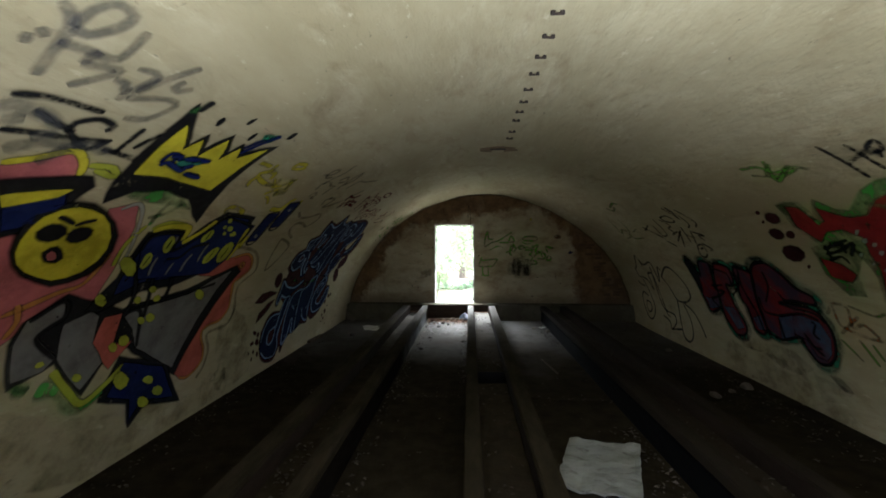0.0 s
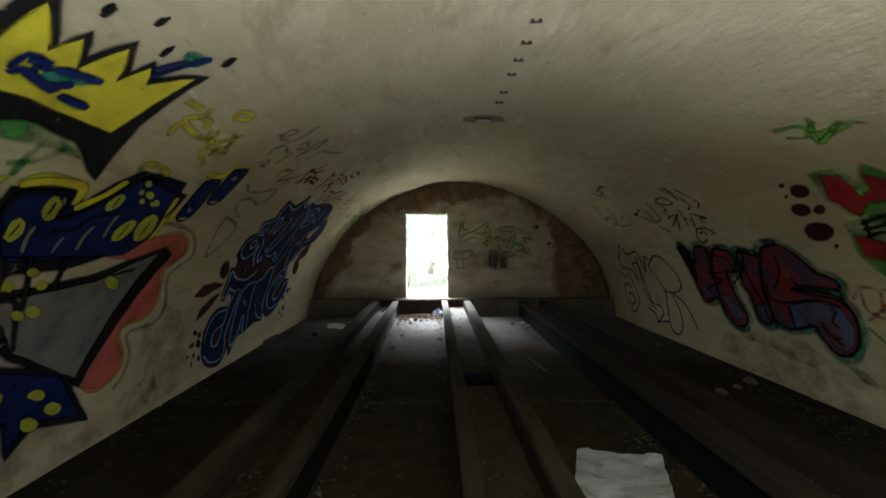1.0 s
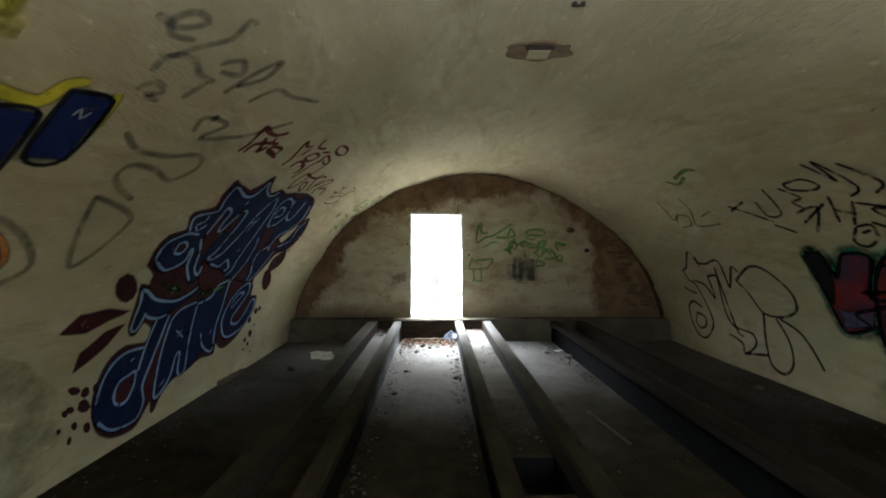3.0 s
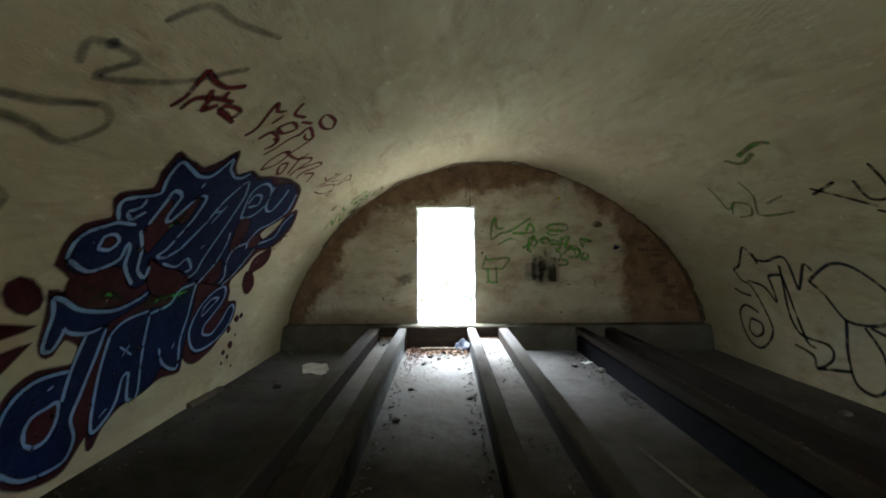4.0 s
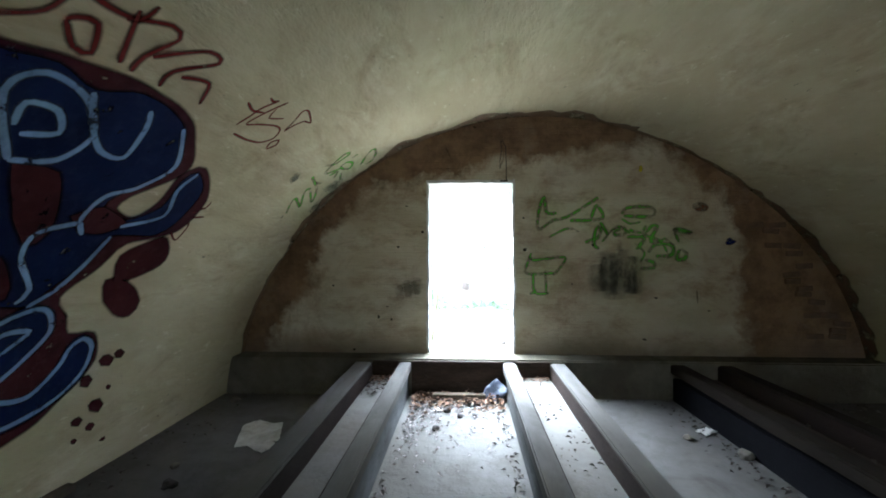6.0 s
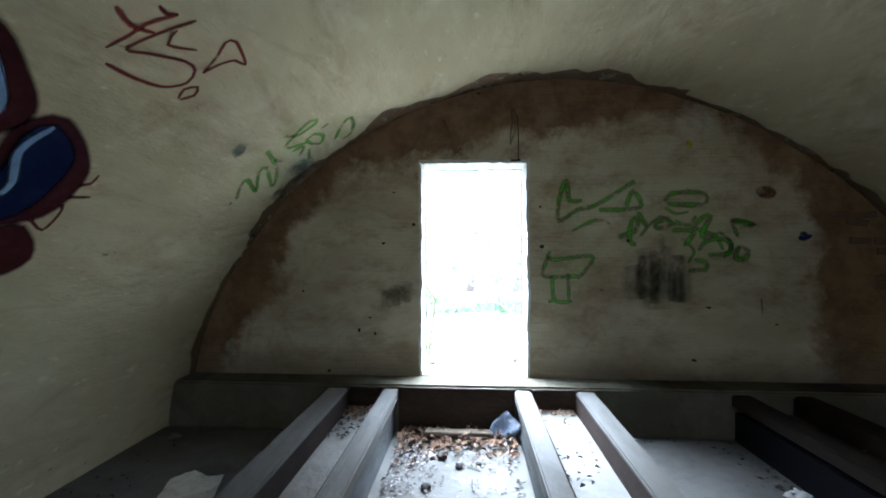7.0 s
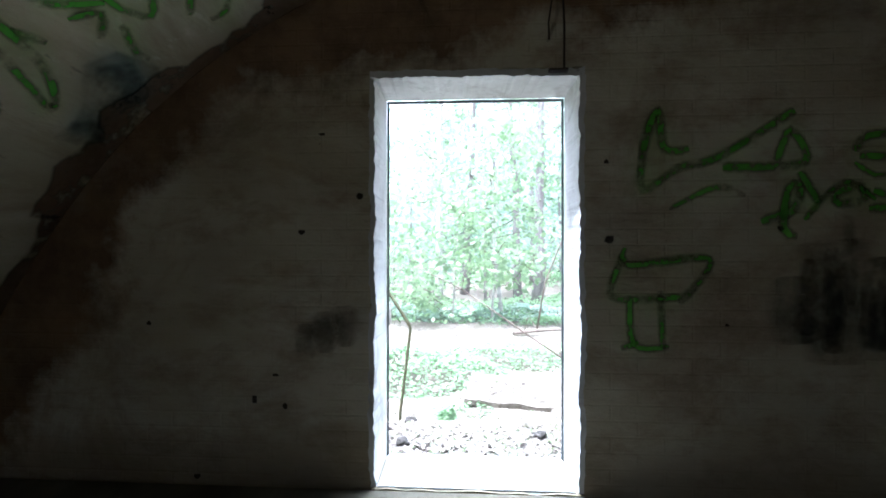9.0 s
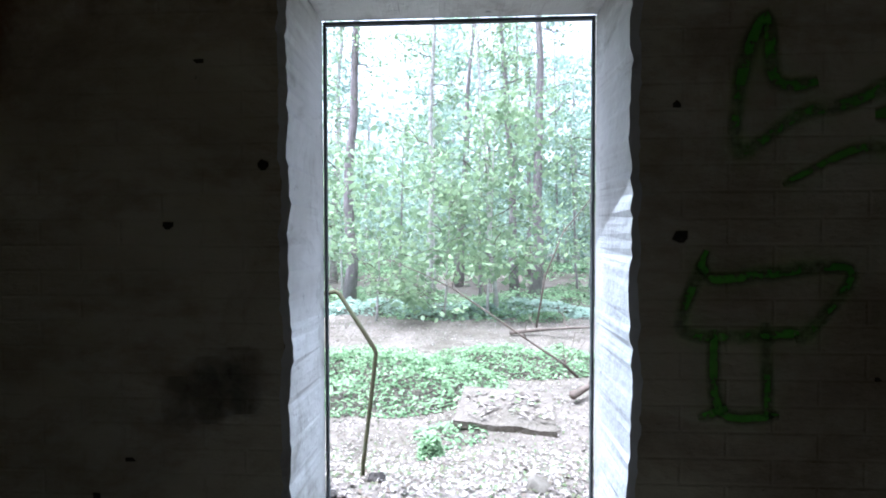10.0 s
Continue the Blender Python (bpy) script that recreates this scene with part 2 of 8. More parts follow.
def wall_with_door(name, y0, y1, x0, x1, z0, z1, mat, ragged=0.0):
    """An arched end wall with a doorway through it."""
    bm = bmesh.new()
    outer = [bm.verts.new((x, 0, z)) for x, z in arch_outline(0.25)]
    hole_pts = []
    n = 40
    for a, b in (((x0, z0), (x0, z1)), ((x0, z1), (x1, z1)), ((x1, z1), (x1, z0)), ((x1, z0), (x0, z0))):
        for k in range(n):
            hole_pts.append((a[0] + (b[0] - a[0]) * k / n, a[1] + (b[1] - a[1]) * k / n))
    hole = [bm.verts.new((x + ragged * noise.noise((x * 9, z * 9, 1)), 0, z + ragged * noise.noise((x * 9, z * 9, 7)))) for x, z in hole_pts]
    edges = [bm.edges.new((l[i], l[(i + 1) % len(l)])) for l in (outer, hole) for i in range(len(l))]
    bmesh.ops.triangle_fill(bm, edges=edges, use_beauty=True)
    bmesh.ops.translate(bm, verts=bm.verts, vec=(0, y0, 0))
    r = bmesh.ops.extrude_face_region(bm, geom=bm.faces[:])
    bmesh.ops.translate(bm, verts=[v for v in r["geom"] if isinstance(v, bmesh.types.BMVert)], vec=(0, y1 - y0, 0))
    return part(name, bm, mat)


wall_end = tagged(wall_with_door("wall_end", 11.45, 11.75, -0.512, 0.502, 0.40, 2.41, ENDWALL, 0.010), "arched end wall of limewashed brick with damp brown stains", "wall", kind="structure")
# unseen wall, set close behind the start to keep the rear lamp near
wall_rear = tagged(wall_with_door("wall_rear", -0.6, -0.3, -0.5, 2.1, 0.0, 2.2, ENDWALL), "plain arched rear wall with a wide open gateway", "wall", kind="structure")
floor = tagged(part("floor", box_bm(-3.4, 5.0, Y0, 11.3, -0.25, -0.025), FLOOR), "dusty bare concrete floor slabs with leaf litter", "floor", kind="structure")
for k, (xa, xb) in enumerate(((-3.3, -1.24), (-0.70, 0.38), (0.96, 2.13), (2.70, 4.9))):
    for ya, yb in ((Y0 + 0.3, 5.985), (6.015, 11.16)):
        part("slab", box_bm(xa, xb, ya, yb, -0.20, 0.0, 0.012, 1), FLOOR, floor)
ledge = tagged(part("ledge", box_bm(-2.8, 4.4, 11.17, 11.4495, -0.02, 0.40, 0.018, 3, jitter=0.004), RAIL), "raised concrete ledge along the end wall", "ledge", kind="structure")
sill = tagged(part("sill", box_bm(-0.489, 0.479, 11.452, 11.80, 0.30, 0.406, 0.012, 2), WHITEWASH), "pale worn door sill", "sill", kind="structure")

CAP = rough_surface("weathered_grey_cap", (0.14, 0.136, 0.13), (0.10, 0.094, 0.085), (0.045, 0.038, 0.03), dirt_and_falloff=(0.042, 0.035, 0.024), stretch=(2, 0.5, 2), rough=0.75, relief=0.004)
# rust brown taken nearly to black for the shade below the caps
SHADEDRUST = rough_surface("shaded_rust_flange", (0.030, 0.021, 0.017), (0.018, 0.013, 0.011), (0.009, 0.007, 0.006), stretch=(2, 0.6, 2), relief=0.006)
WEB = rough_surface("limewashed_kerb_side", (0.12, 0.124, 0.125), (0.07, 0.07, 0.066), (0.025, 0.022, 0.02), dirt_and_falloff=(0.012, 0.010, 0.008), stretch=(2, 0.8, 2), relief=0.008)
# near-black base colour carries the shade on kerb sides and in the pit
SHADEBLACK = rough_surface("shade_black_surface", (0.007, 0.0072, 0.009), (0.005, 0.005, 0.006), (0.003, 0.003, 0.003), stretch=(2, 0.8, 2), relief=0.006)


# brown cap of the right-hand pair, its colour lowered further for shade
DIMCAP = rough_surface("dimmed_brown_cap", (0.026, 0.021, 0.016), (0.018, 0.014, 0.011), (0.014, 0.011, 0.009), stretch=(2, 0.5, 2), relief=0.006)


def kerb(xa, xb, inner, web_mat, cap_mat):
    """A storage kerb: a recessed low wall under a projecting cap; inner: the side on which its infill lies."""
    base = new("kerb")
    wa, wb = (xa + 0.03, xb) if inner > 0 else (xa, xb - 0.03)
    part("low_wall", box_bm(wa, wb, Y0 + 0.35, 11.16, -0.02, 0.225), web_mat, base)
    part("cap", box_bm(xa, xb, Y0 + 0.35, 11.165, 0.278, 0.37, 0.010, 2, cuts=36, jitter=0.006, seed=xa), cap_mat, base)
    fa, fb = (xb + 0.0005, xb + 0.010) if inner > 0 else (xa - 0.010, xa - 0.0005)
    part("flange", box_bm(fa, fb, Y0 + 0.35, 11.163, 0.205, 0.352), SHADEDRUST, base, "rusty brown inner flange darkened for shade")
    tagged(base, "long storage kerb with grey cap on a low wall", "kerb", "storage kerbs")


for xa, xb, inner, web in ((-1.28, -1.10, 1, WEB), (-0.79, -0.66, -1, WEB), (0.34, 0.47, 1, WEB), (0.85, 1.00, -1, WEB), (2.10, 2.25, 1, SHADEBLACK), (2.60, 2.74, -1, SHADEBLACK)):
    kerb(xa, xb, inner, web, DIMCAP if web is SHADEBLACK else CAP)

# right-hand infill: brown dirt, with the shade there put into the colour
DIMFILL = rough_surface("dimmed_brown_infill", (0.045, 0.036, 0.026), (0.030, 0.024, 0.018), (0.015, 0.012, 0.009), relief=0.014)
INFILL = rough_surface("pale_dusty_infill", (0.19, 0.185, 0.175), (0.14, 0.13, 0.115), (0.06, 0.05, 0.04), dirt_and_falloff=(0.034, 0.026, 0.017), relief=0.012)
for k, (xa, xb) in enumerate(((-1.088, -0.802), (0.482, 0.838), (2.262, 2.588))):
    spans = ((Y0 + 0.35, 5.90), (6.38, 11.165)) if k == 1 else ((Y0 + 0.35, 11.165),)
    for ya, yb in spans:
        bm = box_bm(xa, xb, ya, yb, -0.02, 0.215, 0.006, 1, cuts=24, jitter=0.012, seed=k * 7)
        tagged(part("kerb_infill", bm, DIMFILL if k == 2 else INFILL), "dusty concrete filling between two storage kerbs", "infill", kind="structure")


def tube_bm(points, radii, sides=8, bm=None):
    bm = bm or bmesh.new()
    pts = [Vector(p) for p in points]
    rings = []
    for i, p in enumerate(pts):
        d = (pts[min(i + 1, len(pts) - 1)] - pts[max(i - 1, 0)]).normalized()
        u = d.cross(Vector((0.31, 0.77, 0.55))).normalized()
        w = d.cross(u)
        r = radii[i] if isinstance(radii, (list, tuple)) else radii
        rings.append([bm.verts.new(p + (u * math.cos(a) + w * math.sin(a)) * r) for a in (2 * math.pi * k / sides for k in range(sides))])
    for a, b in zip(rings, rings[1:]):
        for k in range(sides):
            bm.faces.new((a[k], a[(k + 1) % sides], b[(k + 1) % sides], b[k]))
    bm.faces.new(rings[0][::-1])
    bm.faces.new(rings[-1])
    return bm


DAMP = rough_surface("damp_brown_board", (0.045, 0.032, 0.024), (0.03, 0.022, 0.017), (0.014, 0.011, 0.009), stretch=(1, 1, 3), s1=3, s2=12)
for xa, xb, z0 in ((-0.655, 0.335, 0.002), (-1.085, -0.805, 0.218), (0.485, 0.835, 0.218)):
    tagged(part("riser_board", box_bm(xa, xb, 11.142, 11.166, z0, 0.385, 0.004, 2), DAMP), "dark damp board against the ledge front", "board", "riser boards")

pit = new("open_pit")
# the lining's near-black colour stands for the shade inside the pit
part("bottom", box_bm(0.484, 0.836, 5.902, 6.378, -0.022, -0.012), SHADEBLACK, pit)
part("end_face", box_bm(0.484, 0.836, 5.902, 5.914, -0.010, 0.205), SHADEBLACK, pit)
part("end_face", box_bm(0.484, 0.836, 6.366, 6.378, -0.010, 0.205), SHADEBLACK, pit)
tagged(pit, "dark open pit broken into the kerb filling", "pit")

# iron staples in the crown of the vault
IRON = rough_surface("black_rusty_iron", (0.045, 0.038, 0.033), (0.03, 0.026, 0.024), (0.09, 0.05, 0.03), rough=0.7, s1=6, s2=30, relief=0.003)
first_staple = None
for y in (3.14, 3.41, 3.70, 3.99, 4.31, 4.61, 4.92, 5.22, 5.64, 5.94):
    x, _, z = vault(y, 0.07)
    if first_staple is None:
        first_staple = new("ceiling_staple")
        for dx in (-0.026, 0.026):
            part("lug", box_bm(dx - 0.012, dx + 0.012, -0.014, 0.014, -0.014, 0.02, 0.004, 1), IRON, first_staple)
        part("bar", box_bm(-0.040, 0.040, -0.009, 0.009, -0.022, -0.010, 0.004, 1), IRON, first_staple)
        tagged(first_staple, "small black iron staple set in the vault", "staple", "ceiling staples")
        first_staple.matrix_basis = pose(x, y, z)
    else:
        copy_thing(first_staple, pose(x, y, z, 0, 0, random.uniform(-12, 12)))

# broken ceiling outlet


def ragged_disc_bm(rx, ry, z0, z1, seed):
    """A flat broken patch with an uneven rim."""
    bm = bmesh.new()
    n = 36
    ring = []
    for k in range(n):
        a = 2 * math.pi * k / n
        q = 1 + 0.35 * noise.noise((math.cos(a) * 1.6 + seed, math.sin(a) * 1.6, 0)) + 0.15 * noise.noise((math.cos(a) * 6, math.sin(a) * 6, seed))
        ring.append(bm.verts.new((rx * q * math.cos(a), ry * q * math.sin(a), z1)))
    top = bm.faces.new(ring)
    r = bmesh.ops.extrude_face_region(bm, geom=[top])
    for v in (g for g in r["geom"] if isinstance(g, bmesh.types.BMVert)):
        v.co = Vector((v.co.x * 0.93, v.co.y * 0.93, z0 + 0.006 * noise.noise((v.co.x * 9, v.co.y * 9, seed))))
    return bm


bracket = new("ceiling_outlet")
x, y, z = vault(6.55, -0.03)
DARKPATCH = rough_surface("exposed_dark_mortar", (0.19, 0.145, 0.09), (0.14, 0.10, 0.063), (0.08, 0.055, 0.035), s1=4, s2=18, relief=0.01)
part("patch", ragged_disc_bm(0.25, 0.17, -0.014, 0.03, 4), DARKPATCH, bracket, "broken brown mortar patch")
part("box", box_bm(-0.08, 0.08, -0.06, 0.08, -0.035, -0.008, 0.006, 2), PLASTER, bracket, "pale concrete box")
# solid black bar in place of the slot's shaded hollow
part("slot", box_bm(-0.11, 0.10, -0.095, -0.066, -0.032, -0.008, 0.004, 1), IRON, bracket, "dark bar standing for the open slot")
bracket.matrix_basis = pose(x, y, z)
tagged(bracket, "broken outlet with brown mortar in the vault", "ceiling outlet")


def sheet_bm(nx, ny, w, h, thick, warp=0.02, seed=0):
    """A warped rectangular sheet with thickness and ragged rim."""
    bm = bmesh.new()
    top = []
    for k in (1, 0):
        top.append([[bm.verts.new(((i / nx - 0.5) * w + 0.012 * noise.noise((i * 0.9, j * 0.9, seed)) * (i in (0, nx) or j in (0, ny)),
                                   (j / ny - 0.5) * h + 0.012 * noise.noise((i * 0.7, j * 0.8, seed + 5)) * (i in (0, nx) or j in (0, ny)),
                                   k * thick + warp * (0.5 + noise.noise((i * 0.35, j * 0.35, seed))))) for i in range(nx + 1)] for j in range(ny + 1)])
    for g in top:
        for j in range(ny):
            for i in range(nx):
                bm.faces.new((g[j][i], g[j][i + 1], g[j + 1][i + 1], g[j + 1][i]))
    a, b = top
    rim = [(0, i) for i in range(nx)] + [(j, nx) for j in range(ny)] + [(ny, i) for i in range(nx, 0, -1)] + [(j, 0) for j in range(ny, 0, -1)]
    for (j, i), (q, p) in zip(rim, rim[1:] + rim[:1]):
        bm.faces.new((a[j][i], a[q][p], b[q][p], b[j][i]))
    return bm


BOARD = rough_surface("peeling_white_board", (0.32, 0.345, 0.35), (0.24, 0.26, 0.26), (0.06, 0.056, 0.045), stretch=(1, 2.4, 1), s1=2.4, s2=9, relief=0.004, stain_amount=0.9)
board = part("board", sheet_bm(14, 14, 0.62, 0.86, 0.016, 0.03), BOARD)
board.matrix_basis = pose(1.49, 4.36, 0.03, 1, -4, -20)
tagged(board, "peeling white painted board lying on the floor", "board")
PAPER = rough_surface("dirty_white_paper", (0.55, 0.55, 0.53), (0.42, 0.41, 0.38), (0.2, 0.18, 0.15), s1=5, s2=20, relief=0.004)
for x, y, w, h, rz in ((-1.84, 10.12, 0.34, 0.42, 20), (-1.70, 9.9, 0.2, 0.16, -35), (-1.95, 10.3, 0.16, 0.2, 60), (-0.30, 10.75, 0.12, 0.08, 10), (2.02, 10.35, 0.16, 0.10, 35)):
    p = part("paper_scrap", sheet_bm(8, 8, w, h, 0.003, 0.014, x), PAPER)
    p.matrix_basis = pose(x, y, 0.003, 0, 0, rz)
    tagged(p, "crumpled dirty white paper scrap on the floor", "paper", "paper scraps")
WOOD = rough_surface("grey_weathered_wood", (0.11, 0.092, 0.066), (0.07, 0.058, 0.042), (0.06, 0.05, 0.04), stretch=(8, 0.8, 8), relief=0.004)
for x, y, z, l, w, h, rz, say in ((-0.14, 11.02, 0.05, 0.56, 0.09, 0.03, 0, "pale narrow plank lying in dead leaves"), (-2.70, 8.95, 0.0, 0.58, 0.07, 0.05, 86, "dark wooden batten lying beside the wall"), (1.62, 7.35, 0.0, 0.75, 0.025, 0.02, 98, "thin wooden lath on the floor")):
    p = part("plank", box_bm(-l / 2, l / 2, -w / 2, w / 2, 0, h, 0.006, 2), WOOD)
    p.matrix_basis = pose(x, y, z, 0, 0, rz)
    tagged(p, say, "plank")
CLEAR = rough_surface("torn_plastic_film", (0.05, 0.06, 0.085), (0.085, 0.10, 0.135), (0.03, 0.035, 0.05), rough=0.4, s1=6, s2=25, relief=0.006)
film_bm = sheet_bm(10, 8, 0.24, 0.20, 0.002, 0.05, 3)
film_sheet = part("plastic_sheet", film_bm, CLEAR, smooth=True)
film_sheet.matrix_basis = pose(0.25, 11.06, 0.08, 40, -42, 20)
tagged(film_sheet, "torn dark bluish plastic sheet hanging beside the kerb", "plastic sheet")

# rubble
STONE = rough_surface("broken_plaster", (0.13, 0.12, 0.10), (0.09, 0.08, 0.066), (0.05, 0.04, 0.032), s1=6, s2=30, relief=0.006)
DARKLUMP = rough_surface("charred_lump", (0.03, 0.028, 0.026), (0.05, 0.045, 0.04), (0.02, 0.02, 0.02), s1=8, s2=30)


def stone_bm(r, seed):
    bm = bmesh.new()
    bmesh.ops.create_icosphere(bm, subdivisions=3, radius=r)
    for v in bm.verts:
        v.co *= 1 + 0.5 * noise.noise((v.co.x / r + seed, v.co.y / r, v.co.z / r + seed * 2)) + 0.2 * noise.noise((3 * v.co.x / r, 3 * v.co.y / r + seed, 3 * v.co.z / r))
        v.co.z *= 0.62
    return bm


for k, (x, y, r, dark) in enumerate(((3.44, 6.17, 0.06, 0), (4.02, 6.5, 0.07, 0), (3.75, 6.35, 0.04, 0), (-0.33, 10.3, 0.035, 1), (0.02, 10.62, 0.022, 1), (-0.12, 10.58, 0.03, 1), (-2.05, 9.3, 0.045, 1), (-2.2, 9.55, 0.03, 0),
                                     (-0.42, 9.2, 0.03, 1), (0.25, 8.9, 0.03, 1), (-0.5, 8.3, 0.035, 1), (2.06, 9.9, 0.05, 0), (1.8, 10.2, 0.04, 0), (-2.5, 10.9, 0.045, 0), (3.2, 9.6, 0.04, 0), (3.9, 8.4, 0.05, 0), (-0.25, 10.72, 0.04, 1))):
    p = part("stone" if not dark else "charred_lump", stone_bm(r, k), DARKLUMP if dark else STONE, smooth=True)
    p.matrix_basis = pose(x, y, r * 0.5, 0, 0, k * 40)
    tagged(p, "small charred black lump on the floor" if dark else "piece of broken plaster rubble on the floor", "lump" if dark else "rubble", "floor debris")


def scatter(name, n, region, size, mats, label, category, flat=0.35, seed=1):
    """Loose curled leaves or chips: region(rng) gives x, y, z for each."""
    rng = random.Random(seed)
    vs, fs = [], []
    for _ in range(n):
        x, y, z = region(rng)
        s = size * rng.uniform(0.5, 1.3)
        a = rng.uniform(0, 2 * math.pi)
        d = Vector((math.cos(a), math.sin(a), rng.uniform(-flat, flat)))
        w = Vector((-math.sin(a), math.cos(a), rng.uniform(-flat, flat))) * 0.6
        c = Vector((x, y, z + 0.35 * s * abs(rng.gauss(0, flat)) + 0.004))
        k = len(vs)
        vs += [c - d * s / 2, c + w * s / 2 + Vector((0, 0, s * 0.2)), c + d * s / 2, c - w * s / 2 + Vector((0, 0, s * 0.2))]
        fs += [(k, k + 1, k + 2), (k, k + 2, k + 3)]
    return tagged(mesh_object(name, vs, fs, mats), label, category, kind="stuff")


def island_material(name, tones, rough=0.8, through=0.0):
    """Colour that differs from leaf to leaf; through: the share of light that shines through."""
    m, nt, b = material(name, rough)
    geo = nt.nodes.new("ShaderNodeNewGeometry")
    ramp = nt.nodes.new("ShaderNodeValToRGB")
    for k, t in enumerate(tones):
        e = ramp.color_ramp.elements[k] if k < 2 else ramp.color_ramp.elements.new(k / (len(tones) - 1))
        e.position = k / (len(tones) - 1)
        e.color = (*t, 1)
    nt.links.new(geo.outputs["Random Per Island"], ramp.inputs["Fac"])
    nt.links.new(ramp.outputs["Color"], b.inputs["Base Color"])
    if through:
        tr = nt.nodes.new("ShaderNodeBsdfTranslucent")
        nt.links.new(ramp.outputs["Color"], tr.inputs["Color"])
        mx = nt.nodes.new("ShaderNodeMixShader")
        mx.inputs[0].default_value = through
        nt.links.new(b.outputs[0], mx.inputs[1])
        nt.links.new(tr.outputs[0], mx.inputs[2])
        nt.links.new(mx.outputs[0], nt.nodes["Material Output"].inputs["Surface"])
    return m


DEADLEAF = island_material("dead_leaves", ((0.05, 0.03, 0.02), (0.11, 0.065, 0.04), (0.20, 0.14, 0.10), (0.08, 0.04, 0.022)))
CHIPS = island_material("plaster_chips", ((0.025, 0.021, 0.017), (0.050, 0.043, 0.035), (0.100, 0.090, 0.077), (0.018, 0.014, 0.011)))
scatter("leaf_litter", 620, lambda r: (r.uniform(-0.62, 0.32), 11.15 - abs(r.gauss(0, 0.20)), 0.0 + 0.05 * r.random()), 0.055, DEADLEAF, "drift of brown dead leaves against the ledge", "dead leaves", 0.6, 1)
scatter("leaf_litter", 260, lambda r: (-0.66 + abs(r.gauss(0, 0.10)), r.uniform(1.5, 11.0), 0.0), 0.045, CHIPS, "chips and dead leaves along a kerb foot", "litter", 0.4, 2)
scatter("leaf_litter", 160, lambda r: (0.33 - abs(r.gauss(0, 0.06)), r.uniform(6.5, 11.0), 0.0), 0.04, CHIPS, "chips and dead leaves along a kerb foot", "litter", 0.4, 3)
scatter("leaf_litter", 240, lambda r: (r.uniform(0.5, 0.82), r.choice((r.uniform(1.2, 5.8), r.uniform(6.45, 7.4), r.uniform(8.4, 11.1))), 0.222), 0.035, CHIPS, "dusty chips on the kerb filling", "litter", 0.4, 4)
scatter("leaf_litter", 300, lambda r: (r.uniform(-1.07, -0.82), r.choice((r.uniform(1.5, 5.0), r.uniform(10.5, 11.15), r.uniform(1.5, 4.2))), 0.222), 0.045, CHIPS, "leaves and chips on the kerb filling", "litter", 0.4, 5)
scatter("leaf_litter", 260, lambda r: (r.uniform(2.28, 2.57), r.uniform(1.5, 10.8), 0.222), 0.04, CHIPS, "leaves and chips on the kerb filling", "litter", 0.4, 6)
scatter("leaf_litter", 320, lambda r: (2.08 - abs(r.gauss(0, 0.12)), r.choice((r.uniform(2.8, 5.2), r.uniform(8.5, 11))), 0.0), 0.04, CHIPS, "rubble chips along a kerb foot", "litter", 0.4, 7)
scatter("leaf_litter", 420, lambda r: (4.15 - abs(r.gauss(0, 0.30)), r.uniform(3.5, 11.0), 0.0), 0.04, CHIPS, "plaster crumbs fallen along the wall foot", "litter", 0.4, 8)
scatter("leaf_litter", 300, lambda r: (-2.68 + abs(r.gauss(0, 0.2)), r.uniform(3.5, 11.0), 0.0), 0.035, CHIPS, "plaster crumbs fallen along the wall foot", "litter", 0.4, 9)
scatter("leaf_litter", 500, lambda r: (r.uniform(-2.5, 4.0), r.choice((6.0, 11.1)) + r.gauss(0, 0.05), 0.0), 0.03, CHIPS, "dirt gathered in the floor joint", "litter", 0.4, 10)
scatter("leaf_litter", 260, lambda r: (r.uniform(-2.4, 3.9), r.uniform(2.0, 11.0), 0.002), 0.028, CHIPS, "scattered crumbs on the concrete floor", "litter", 0.3, 11)

PALECHIP = island_material("pale_debris", ((0.11, 0.085, 0.075), (0.19, 0.165, 0.155), (0.27, 0.25, 0.24), (0.05, 0.035, 0.028)))
scatter("debris", 700, lambda r: (r.choice((r.uniform(-0.62, 0.3), -0.62 + abs(r.gauss(0, 0.16)))), 11.05 - abs(r.gauss(0, 0.55)), 0.004), 0.032, PALECHIP, "pale flakes and dead leaves before the ledge", "debris", 0.5, 12)
scatter("debris", 160, lambda r: (r.uniform(-1.07, -0.82), 11.1 - abs(r.gauss(0, 0.12)), 0.225), 0.04, DEADLEAF, "dead leaves at the end of the kerb filling", "dead leaves", 0.5, 13)
scatter("debris", 60, lambda r: (r.uniform(0.5, 0.82), 11.1 - abs(r.gauss(0, 0.05)), 0.225), 0.035, DEADLEAF, "dead leaves at the end of the kerb filling", "dead leaves", 0.5, 14)

# loose wire above the door
wire = new("loose_wire")
part("strand", tube_bm([(0.345, 11.444, 2.86), (0.352, 11.436, 2.74), (0.335, 11.438, 2.62), (0.338, 11.44, 2.54)], 0.004, 6), IRON, wire)
part("strand", tube_bm([(0.36, 11.444, 2.87), (0.40, 11.436, 2.78), (0.408, 11.436, 2.6), (0.406, 11.432, 2.41), (0.41, 11.44, 2.385)], 0.005, 6), IRON, wire)
part("clip", box_bm(0.335, 0.425, 11.425, 11.449, 2.385, 2.400, 0.003, 1), IRON, wire)
tagged(wire, "black loose wire hanging above the doorway", "wire")

